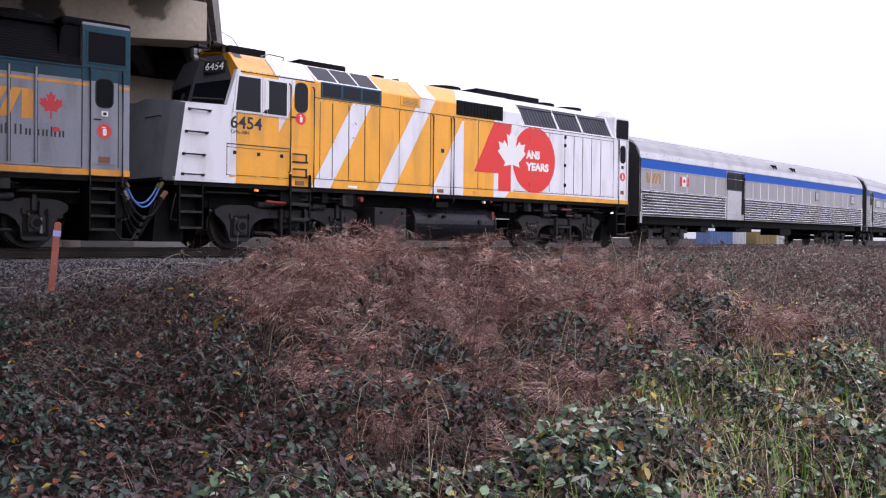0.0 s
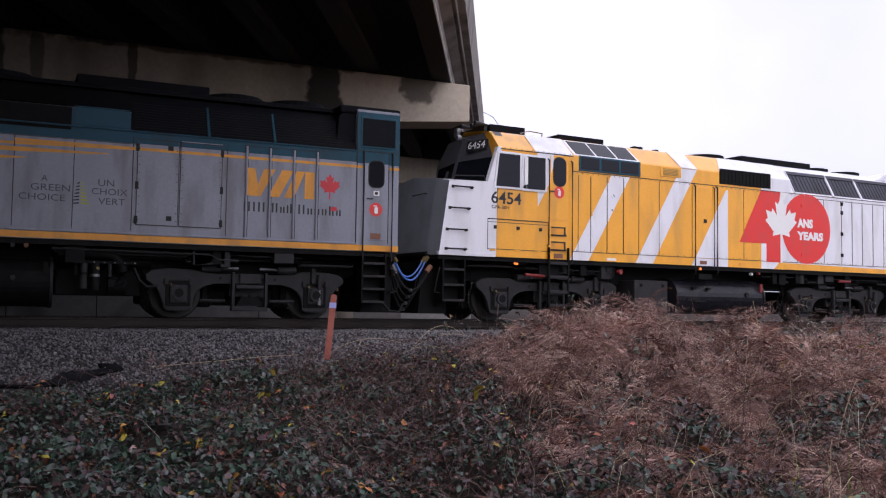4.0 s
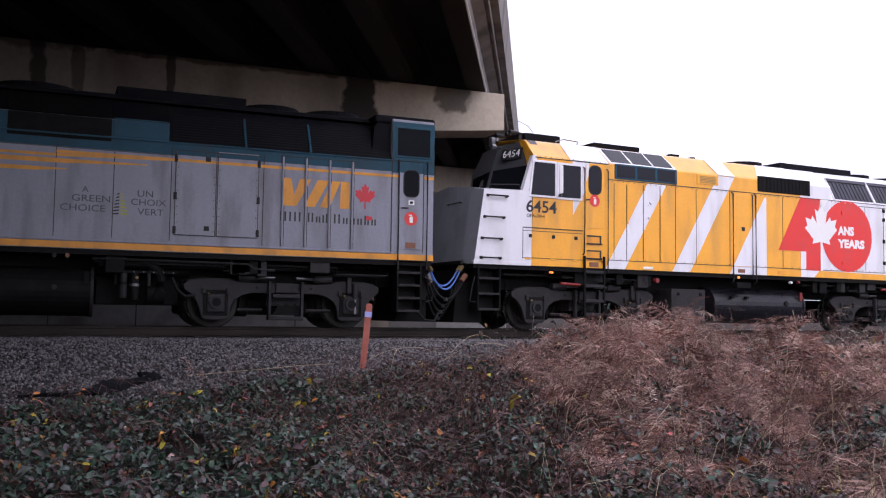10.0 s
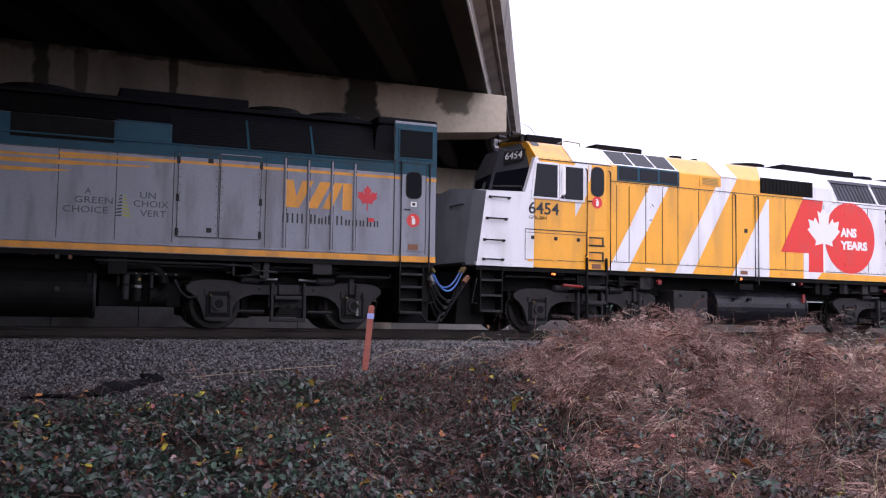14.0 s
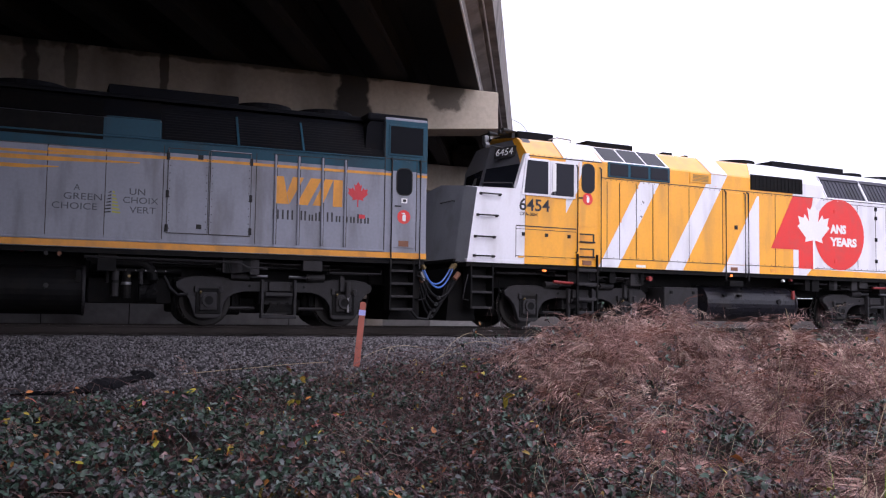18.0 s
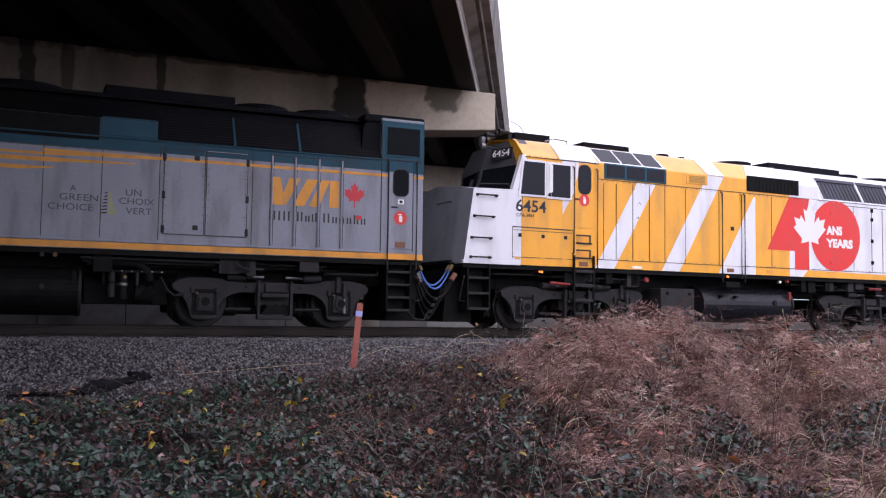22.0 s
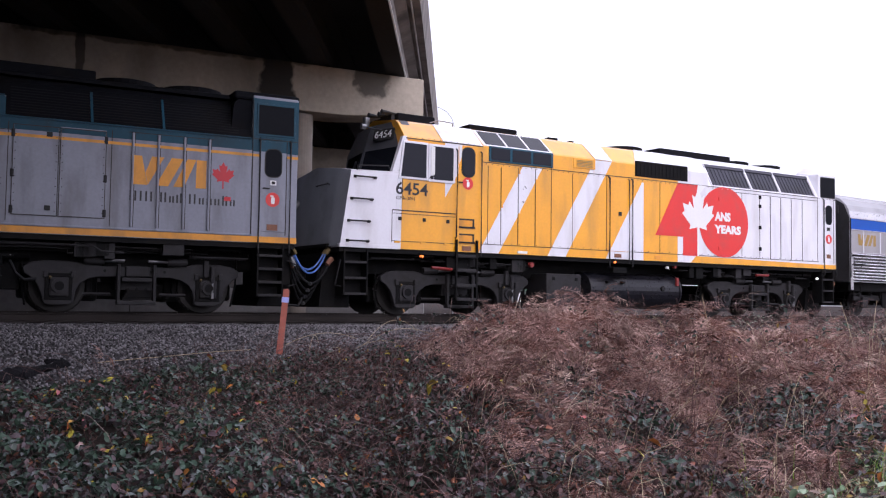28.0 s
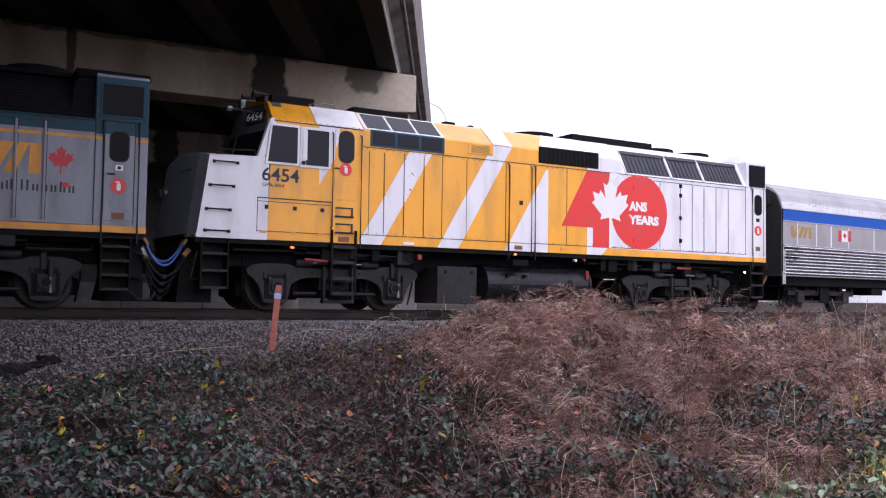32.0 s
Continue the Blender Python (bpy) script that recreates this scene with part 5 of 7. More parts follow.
for x, z0, z1 in ((6.04, 1.6, 3.5), (6.59, 1.6, 3.5), (5.88, 1.6, 4.3)):
    seam_v(ra, x, z0, z1, y=-0.016)
seam_h(ra, 5.88, 6.82, 3.52, y=-0.016)
bolts(ra, 5.9, 6.8, 3.55, 0.13, UNDER)
handrail(ra, 6.02, 1.2, 3.52, BLACK, r=0.02)
handrail(ra, 6.66, 1.2, 3.52, BLACK, r=0.02)
decal("amber_band", [(5.87, 3.16), (6.04, 3.16), (6.04, 3.215), (5.87, 3.215)], AMBER, ra, y=-0.008)
decal("amber_band", [(6.59, 3.16), (6.83, 3.16), (6.83, 3.215), (6.59, 3.215)], AMBER, ra, y=-0.008)
# roof
fan(A, 3.62, 4.57, 0.62)
fan(A, 4.98, 4.57, 0.62)
fan(A, -1.0, 4.53, 0.80)
fan_hatch(A, 0.45, 2.98, 0.85, 2.3, 4.45, 4.70)
fan(A, -3.2, 4.5)
# below the frame
underframe(A, -9.3, 6.8)
pipes(A, 0.15, 5.9)
fuel_tank(A, -3.4, 0.09, "black cylindrical fuel tank")
loco_truck(A, -6.29)
loco_truck(A, 3.77)
steps(A, 6.03, 6.58, 0.36, 1.42, 4)
steps(A, -9.2, -8.6, 0.42, 1.42, 3)
part("marker_lamp", rod((-0.95, 0.15, 1.36), (-0.95, 0.05, 1.35), 0.04, 12), REDLENS, A)
part("gauge", rod((-0.55, 0.1, 1.3), (-0.55, 0.02, 1.3), 0.04, 14), TRUCKM, A)
part("gauge", rod((-0.33, 0.1, 1.3), (-0.33, 0.02, 1.3), 0.04, 14), RUST, A)
# black box added behind the pipes to darken the gap beside the tank
part("dark_backing_box", block(0.2, 1.75, 0.75, 1.5, 0.42, 1.30, 0.02), UNDER, A, "plain dark box added to darken the gap behind the pipes")
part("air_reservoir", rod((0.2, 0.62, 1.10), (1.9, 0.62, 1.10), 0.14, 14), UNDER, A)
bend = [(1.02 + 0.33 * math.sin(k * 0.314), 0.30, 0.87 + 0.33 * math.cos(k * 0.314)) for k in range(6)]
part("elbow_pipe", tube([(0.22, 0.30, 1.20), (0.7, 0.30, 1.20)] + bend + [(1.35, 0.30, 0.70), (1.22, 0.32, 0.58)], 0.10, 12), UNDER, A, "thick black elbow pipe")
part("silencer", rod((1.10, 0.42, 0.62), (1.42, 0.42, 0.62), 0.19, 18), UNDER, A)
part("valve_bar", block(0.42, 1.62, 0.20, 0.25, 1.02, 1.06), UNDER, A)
for k in range(7):
    part("bar_bolt", rod((0.48 + k * 0.18, 0.21, 1.04), (0.48 + k * 0.18, 0.17, 1.04), 0.012, 6), STEELM, A)
for x, z0, r, m in ((0.52, 0.80, 0.035, UNDER), (0.86, 0.52, 0.085, UNDER), (0.66, 0.55, 0.07, TRUCKM), (1.12, 0.78, 0.04, TRUCKM)):
    can = part("air_filter", rod((x, 0.26, z0), (x, 0.26, 1.02), r, 14), m, A)
    part("filter_cap", rod((x, 0.26, z0 + 0.25), (x, 0.26, z0 + 0.30), r * 1.12, 14), STEELM if r == 0.085 else UNDER, can)
part("drain_cock", rod((0.90, 0.16, 0.93), (0.90, 0.20, 0.93), 0.03, 8), BRASS, A)
part("train_line_pipe", tube([(0.1, 0.14, 1.27), (2.95, 0.14, 1.25), (3.1, 0.14, 1.16), (3.5, 0.14, 1.14)], 0.028, 8), TRUCKM, A)
part("hose_loop", tube([(1.55, 0.3, 0.95), (1.66, 0.28, 0.72), (1.80, 0.28, 0.60), (2.0, 0.32, 0.62)], 0.03, 8), RUBBER, A)
part("sill_bracket", block(4.2, 4.6, 0.05, 0.3, 1.12, 1.33, 0.01), TRUCKM, A)
part("coupler", block(6.8, 7.5, 1.42, 1.74, 0.72, 1.02, 0.04), UNDER, A)
part("buffer_beam", block(6.5, 6.86, 0.4, 2.76, 0.60, 1.42, 0.02), UNDER, A)
part("end_door", block(6.83, 6.87, 1.15, 2.0, 1.5, 3.5, 0.01), UNDER, A)
part("plow", solid([(6.2, 0.16), (6.9, 0.16), (6.9, 0.62), (6.3, 0.62)], 0.55, 2.61), UNDER, A)
# jumper cables and air hoses hang across the coupling
for i, (y, d) in enumerate(((0.30, 0.50), (0.44, 0.42))):
    part("jumper_cable", tube(sag((6.86, y, 1.36), (7.62, y, 1.36), d, 14), 0.020, 8), BLUEHOSE, A, "blue electrical jumper cable")
    part("cable_plug", rod((6.84, y, 1.38), (6.93, y, 1.25), 0.045, 10), BRASS, A, "brassy cable plug")
    part("cable_plug", rod((7.66, y, 1.38), (7.58, y, 1.27), 0.045, 10), BRASS, A, "brassy cable plug")
for i in range(4):
    y = 0.22 + 0.14 * i
    part("air_hose", tube(sag((6.80 + 0.03 * i, y, 1.18 - 0.06 * i), (7.66 - 0.03 * i, y, 1.12 - 0.05 * i), 0.50 + 0.08 * i, 14), 0.026, 8), RUBBER, A, "black rubber air hose")
for i in range(4):
    y = 0.22 + 0.14 * i
    part("hose_fitting", rod((6.80 + 0.03 * i, y, 1.20 - 0.06 * i), (6.86 + 0.03 * i, y, 1.02 - 0.06 * i), 0.042, 8), (TRUCKM, RUST)[i % 2], A)
    part("hose_clamp", rod((7.20, y - 0.03, 0.64 - 0.135 * i), (7.26, y + 0.03, 0.645 - 0.135 * i), 0.04, 8), STEELM, A)
part("hose_end", rod((7.58, 0.2, 1.05), (7.70, 0.24, 1.18), 0.055, 10), RUST, A)
part("hose_end", rod((6.80, 0.22, 1.18), (6.88, 0.22, 1.0), 0.055, 10), STEELM, A)
part("uncoupling_lever", tube([(6.66, 0.05, 1.1), (6.9, 0.05, 1.0), (6.9, 0.2, 0.62), (6.75, 0.2, 0.58)], 0.014), TRUCKM, A)
part("uncoupling_lever", tube([(-9.2, 0.05, 1.15), (-9.32, 0.05, 0.62), (-9.15, 0.1, 0.6)], 0.014), TRUCKM, B)
part("drop_hose", tube([(6.6, 0.25, 0.36), (6.75, 0.25, 0.2), (7.0, 0.3, 0.18), (7.1, 0.35, 0.35)], 0.03), RUBBER, A)

# -- stainless steel cars --
HALF_C = [(0.0, 1.08), (0.0, 3.05), (0.04, 3.24), (0.13, 3.42), (0.32, 3.61), (0.66, 3.78), (1.1, 3.88), (1.58, 3.92)]
SHELL_C = two_faced(HALF_C)


# dark steel that paints the shade between flutes
FLUTESHADE = material("flute_shade_steel", (0.030, 0.029, 0.030), 0.6, var=0.2)


def car_truck(car, cx):
    t = part("truck_frame", block(cx - 1.75, cx + 1.75, 0.50, 0.62, 0.52, 0.70, 0.03), TRUCKM, car, "grimy steel truck frame")
    part("far_frame", block(cx - 1.75, cx + 1.75, 2.54, 2.66, 0.52, 0.70, 0.03), TRUCKM, t)
    part("bolster", block(cx - 0.3, cx + 0.3, 0.45, 2.7, 0.6, 1.0, 0.03), TRUCKM, t)
    for s in (-1, 1):
        ax = cx + s * 1.2
        wheelset(t, ax, 0.457)
        part("journal_box", block(ax - 0.16, ax + 0.16, 0.42, 0.55, 0.30, 0.64, 0.03), TRUCKM, t)
        for q in (-0.32, 0.32):
            pts = [(ax + q + 0.07 * math.cos(a * 0.9), 0.48 + 0.07 * math.sin(a * 0.9), 0.66 + a * 0.0085) for a in range(42)]
            part("coil_spring", tube(pts, 0.018, 5), TRUCKM, t)
        part("brake_beam", block(cx + s * 0.5, cx + s * 0.6, 0.5, 2.66, 0.35, 0.45), UNDER, t)
    part("equaliser", solid([(cx - 1.3, .36), (cx - 0.9, .30), (cx + 0.9, .30), (cx + 1.3, .36), (cx + 1.3, .44), (cx + 0.9, .38), (cx - 0.9, .38), (cx - 1.3, .44)], 0.46, 0.5), TRUCKM, t)
    part("swing_hanger", block(cx - 0.25, cx + 0.25, 0.40, 0.46, 0.32, 0.95, 0.02), UNDER, t)
    return t


def fluted_car(car, x0, x1, doors, windows, seams):
    shell = part("carbody", along_x(SHELL_C, x0, x1), STAINLESS, car, "ribbed stainless steel car shell")
    shell.data.materials.append(ROOFSTEEL)
    for p in shell.data.polygons:
        if p.normal.z > 0.3:
            p.material_index = 1
    for y, z in ((0.045, 3.25), (0.34, 3.625), (0.68, 3.79)):
        part("roof_batten", tube([(x0, y, z), (x1, y, z)], 0.012, 5), STAINLESS, car)
    part("blue_band", block(x0 + 0.03, x1 - 0.03, -0.012, 0.0, 2.68, 3.0), BLUE, car, "blue painted band")
    for z in (3.01, 2.665, 1.97):
        part("rub_rail", block(x0 + 0.02, x1 - 0.02, -0.03, 0.0, z - 0.012, z + 0.012, 0.005), STAINLESS, car)
    part("letter_panel", block(x0 + 0.04, x1 - 0.04, -0.006, 0.0, 1.985, 2.65), PANEL, car, "plain brushed steel panel")
    gaps = sorted(doors)
    edges = [x0 + 0.04]
    for a, b in gaps:
        edges += [a - 0.05, b + 0.05]
    edges.append(x1 - 0.04)
    for a, b in zip(edges[::2], edges[1::2]):
        for k in range(9):
            z = 1.16 + k * 0.095
            part("flute", along_x([(0.0, z - 0.026), (-0.030, z - 0.026), (-0.055, z - 0.016), (-0.060, z - 0.004), (-0.048, z + 0.012), (-0.024, z + 0.024), (0.0, z + 0.030)], a, b), FLUTEM, car)
        # plate behind the flutes, coloured dark in place of their shade
        part("flute_gap_shade", block(a, b, -0.004, 0.0, 1.10, 1.96), FLUTESHADE, car, "dark backing painted as shade between the flutes")
    for x in seams:
        part("panel_batten", block(x - 0.025, x + 0.025, -0.02, 0.0, 1.99, 2.65, 0.003), WHITE, car)
    for a, b in doors:
        d = part("side_door", block(a, b, -0.02, 0.0, 1.28, 2.95, 0.01), STAINLESS, car, "stainless sliding door")
        m_ = (a + b) / 2
        for q0, q1 in ((a + 0.08, m_ - 0.06), (m_ + 0.1, b - 0.3)):
            part("pane", pill(q0, q1, 2.28, 2.84, 0.05, -0.030, -0.018), GLASS, d)
        part("door_post", block(b - 0.22, b, -0.03, 0.0, 1.3, 2.93), UNDER, d)
        part("door_pocket", block(a + 0.03, b - 0.22, -0.023, -0.018, 2.22, 2.93), TRUCKM, d, "dark recess above the door")
        for x in (a, b):
            part("handrail", tube([(x, 0.0, 2.8), (x, -0.05, 2.78), (x, -0.05, 0.75)], 0.015), UNDER, d)
        part("door_step", block(b - 0.35, b, -0.03, 0.1, 0.72, 0.78), UNDER, d)
    for a, b in windows:
        pane(car, a, b, 2.17, 2.55, 0.04, BLACK, fw=0.03, y=-0.02, glass=PALEGLASS)
    part("underbody", block(x0 + 0.3, x1 - 0.3, 0.25, 2.91, 0.80, 1.08, 0.02), UNDER, car)
    random.seed(int(x1 * 7))
    x = x0 + 5.2
    while x < x1 - 6:
        w = random.uniform(0.5, 1.6)
        part("equipment_box", block(x, x + w, 0.3, 1.2, random.uniform(0.5, 0.65), 0.80, 0.02), UNDER, car)
        x += w + random.uniform(1.5, 3.5)
    for xe, s in ((x0, -1), (x1, 1)):
        part("end_wall", along_x(two_faced([(0.03, 1.1), (0.03, 3.04), (0.2, 3.45), (0.7, 3.76), (1.58, 3.89)]), xe, xe + s * 0.03), TRUCKM, car, "sooty dark car end")
        part("gangway", block(xe, xe + s * 0.45, 0.95, 2.21, 1.15, 3.35, 0.03), RUBBER, car, "black folding gangway bellows")
        part("coupler", block(xe, xe + s * 0.55, 1.42, 1.74, 0.72, 1.02, 0.03), UNDER, car)
        part("marker_can", block(xe + s * 0.03, xe + s * 0.10, 0.35, 0.60, 3.15, 3.42, 0.02), TRUCKM, car)
        part("corner_step", tube([(xe - s * 0.15, 0.05, 1.08), (xe - s * 0.15, 0.02, 0.72), (xe - s * 0.6, 0.02, 0.72), (xe - s * 0.6, 0.05, 1.08)], 0.02), UNDER, car)
        part("corner_post", block(xe, xe - s * 0.14, -0.012, 0.0, 0.84, 1.9), STAINLESS, car)
    car_truck(car, x0 + 2.75)
    car_truck(car, x1 - 2.75)


fluted_car(coach_c, -11.6, 11.75, [(-4.9, -3.25)], [(4.85, 5.3), (9.9, 10.4)],
           [-10.89, -9.93, -9.17, -8.22, -6.79, -5.82, -2.34, -1.58, -0.75, 0.24, 1.01, 1.93, 2.61, 3.16, 4.2, 6.2, 7.4, 8.6, 9.4, 11.0])
fluted_car(coach_d, -11.9, 11.9, [(-11.3, -10.5)], [(-9.6 + 2.1 * k, -8.4 + 2.1 * k) for k in range(9)], [])
slanted_bars(coach_c, -11.2, 2.20, 1.02, 0.34, GOLD, "ochre slanted emblem bars")
fl = decal("flag", [(-8.78, 2.20), (-8.10, 2.18), (-8.10, 2.52), (-8.78, 2.54)], WHITEDECAL, coach_c, y=-0.016, label="red and white maple leaf flag")
for a, b in ((-8.78, -8.61), (-8.27, -8.10)):
    decal("flag_bar", [(a, 2.195), (b, 2.19), (b, 2.53), (a, 2.535)], FLAGRED, fl, y=-0.020)
decal("flag_leaf", leaf_pts(-8.44, 2.36, 0.11, 0.11, -0.9), FLAGRED, fl, y=-0.020)
for x in (-0.1, 2.05):
    for q in (0.0, 0.28):
        part("roof_vent", solid([(x + q, 3.50), (x + q + 0.05, 3.50), (x + q + 0.16, 3.34), (x + q + 0.11, 3.34)], 0.06, 0.24), TRUCKM, coach_c, "small dark slanted roof vent")
for z in (1.62, 1.88):
    grab_iron(coach_c, -11.5, -10.95, z, UNDER)
part("end_handrail", tube([(-11.62, -0.02, 3.0), (-11.68, -0.06, 2.95), (-11.68, -0.06, 1.2)], 0.015), UNDER, coach_c)


# ---- plants and stones ----
rng = np.random.default_rng(7)


def mixed(name, stops, rough=0.55, spec=0.4, var=0.25, scale=30.0, patch=0.0):
    """Leaves of many tints: each leaf takes its own colour from the stops."""
    m = bpy.data.materials.new(name)
    m.use_nodes = True
    n, l = m.node_tree.nodes, m.node_tree.links
    b = n["Principled BSDF"]
    b.inputs["Roughness"].default_value, b.inputs["Specular IOR Level"].default_value = rough, spec
    geo, cr = n.new("ShaderNodeNewGeometry"), n.new("ShaderNodeValToRGB")
    cr.color_ramp.interpolation = 'LINEAR'
    el = cr.color_ramp.elements
    el[0].position, el[0].color = stops[0][0], (*stops[0][1], 1)
    el[1].position, el[1].color = stops[-1][0], (*stops[-1][1], 1)
    for p, c in stops[1:-1]:
        e = el.new(p)
        e.color = (*c, 1)
    tc, nz, mr, mx = n.new("ShaderNodeTexCoord"), n.new("ShaderNodeTexNoise"), n.new("ShaderNodeMapRange"), n.new("ShaderNodeMix")
    nz.inputs["Scale"].default_value, nz.inputs["Detail"].default_value = scale, 4
    mr.inputs["From Min"].default_value, mr.inputs["From Max"].default_value = 0.3, 0.7
    mr.inputs["To Min"].default_value, mr.inputs["To Max"].default_value = 1 - var, 1 + var
    mx.data_type, mx.blend_type = 'RGBA', 'MULTIPLY'
    mx.inputs[0].default_value = 1.0
    l.new(geo.outputs["Random Per Island"], cr.inputs["Fac"])
    l.new(tc.outputs["Object"], nz.inputs["Vector"])
    l.new(nz.outputs["Fac"], mr.inputs["Value"])
    l.new(cr.outputs["Color"], mx.inputs[6])
    l.new(mr.outputs["Result"], mx.inputs[7])
    col = mx.outputs[2]
    if patch:
        pn, pr, pm = n.new("ShaderNodeTexNoise"), n.new("ShaderNodeMapRange"), n.new("ShaderNodeMix")
        pn.inputs["Scale"].default_value, pn.inputs["Detail"].default_value = 1.7, 3
        pr.inputs["From Min"].default_value, pr.inputs["From Max"].default_value = 0.35, 0.65
        pr.inputs["To Min"].default_value, pr.inputs["To Max"].default_value = 1 - patch, 1 + patch
        pm.data_type, pm.blend_type = 'RGBA', 'MULTIPLY'
        pm.inputs[0].default_value = 1.0
        l.new(tc.outputs["Object"], pn.inputs["Vector"])
        l.new(pn.outputs["Fac"], pr.inputs["Value"])
        l.new(col, pm.inputs[6])
        l.new(pr.outputs["Result"], pm.inputs[7])
        col = pm.outputs[2]
    l.new(col, b.inputs["Base Color"])
    return m


BRAMBLE = mixed("bramble_leaf", [(0.0, (.012, .026, .017)), (0.22, (.030, .062, .040)), (0.43, (.056, .094, .070)), (0.57, (.118, .140, .138)), (0.66, (.066, .055, .064)), (0.82, (.066, .038, .042)),
                                 (0.94, (.092, .055, .048)), (0.985, (.20, .06, .03)), (1.0, (.24, .17, .03))])
GREENER = mixed("fresh_bramble_leaf", [(0.0, (.05, .09, .045)), (0.2, (.11, .18, .09)), (0.42, (.22, .31, .19)), (0.64, (.44, .51, .42)), (0.72, (.26, .20, .17)), (0.86, (.19, .13, .10)), (0.95, (.42, .37, .10)), (1.0, (.42, .17, .10))])
BRACKEN = mixed("dead_bracken", [(0.0, (.075, .042, .040)), (0.14, (.20, .088, .060)), (0.3, (.18, .104, .094)), (0.6, (.31, .186, .160)), (0.88, (.45, .30, .26)), (1.0, (.55, .42, .35))], rough=0.8, spec=0.2, patch=0.32)
BRUSH = mixed("purple_brown_brush", [(0.0, (.07, .038, .040)), (0.35, (.14, .084, .083)), (0.6, (.21, .135, .128)), (0.8, (.10, .12, .085)), (1.0, (.28, .20, .18))], rough=0.8, spec=0.2)
LITTER = mixed("dead_leaf_litter", [(0.0, (.04, .024, .026)), (0.4, (.09, .052, .054)), (0.7, (.13, .080, .080)), (1.0, (.19, .13, .125))], rough=0.8, spec=0.2)
FARLEAF = mixed("grey_green_leaf", [(0.0, (.06, .08, .06)), (0.35, (.15, .19, .14)), (0.6, (.30, .34, .27)), (0.72, (.24, .14, .14)), (1.0, (.34, .21, .19))])
CANE = mixed("bramble_cane", [(0.0, (.05, .022, .022)), (0.5, (.10, .045, .042)), (0.85, (.13, .075, .065)), (1.0, (.22, .16, .14))], rough=0.6)
STEM = mixed("dead_stem", [(0.0, (.06, .030, .032)), (0.4, (.13, .072, .068)), (0.8, (.20, .125, .115)), (1.0, (.32, .24, .21))], rough=0.75, spec=0.2)
STRAW = mixed("dry_grass_stalk", [(0.0, (.25, .18, .11)), (0.5, (.41, .33, .21)), (1.0, (.56, .49, .35))], rough=0.7)
GRASS = mixed("green_grass_blade", [(0.0, (.07, .16, .02)), (0.5, (.15, .29, .035)), (1.0, (.31, .39, .07))])


def mesh_np(name, v, tris, mat, smooth=False):
    me = bpy.data.meshes.new(name)
    v, tris = np.asarray(v, np.float32), np.asarray(tris, np.int32)
    me.vertices.add(len(v))
    me.vertices.foreach_set("co", v.ravel())
    me.loops.add(tris.size)
    me.loops.foreach_set("vertex_index", tris.ravel())
    me.polygons.add(len(tris))
    me.polygons.foreach_set("loop_start", np.arange(0, tris.size, 3, dtype=np.int32))
    me.update(calc_edges=True)
    me.validate()
    me.materials.append(mat)
    return new(name, me)


def turns(yaw, pitch, roll):
    """Rotation matrices, n x 3 x 3."""
    cy, sy, cp, sp, cr, sr = np.cos(yaw), np.sin(yaw), np.cos(pitch), np.sin(pitch), np.cos(roll), np.sin(roll)
    o, i = np.zeros_like(cy), np.ones_like(cy)
    z = np.stack([cy, -sy, o, sy, cy, o, o, o, i], -1).reshape(-1, 3, 3)
    y = np.stack([cp, o, -sp, o, i, o, sp, o, cp], -1).reshape(-1, 3, 3)
    x = np.stack([i, o, o, o, cr, -sr, o, sr, cr], -1).reshape(-1, 3, 3)
    return z @ y @ x


def scatter(name, templates, places, yaw, pitch, roll, size, mat):
    """Many turned and scaled copies of small templates, joined in one mesh."""
    rot = turns(yaw, pitch, roll)
    vs, ts, off = [], [], 0
    pick = rng.integers(0, len(templates), len(places))
    for k, (tv, tt) in enumerate(templates):
        sel = np.nonzero(pick == k)[0]
        if not len(sel):
            continue
        w = np.einsum('nij,vj->nvi', rot[sel], tv) * size[sel, None, None] + places[sel, None, :]
        t = tt[None] + (np.arange(len(sel)) * len(tv))[:, None, None] + off
        vs.append(w.reshape(-1, 3))
        ts.append(t.reshape(-1, 3))
        off += len(sel) * len(tv)
    return mesh_np(name, np.concatenate(vs), np.concatenate(ts), mat)


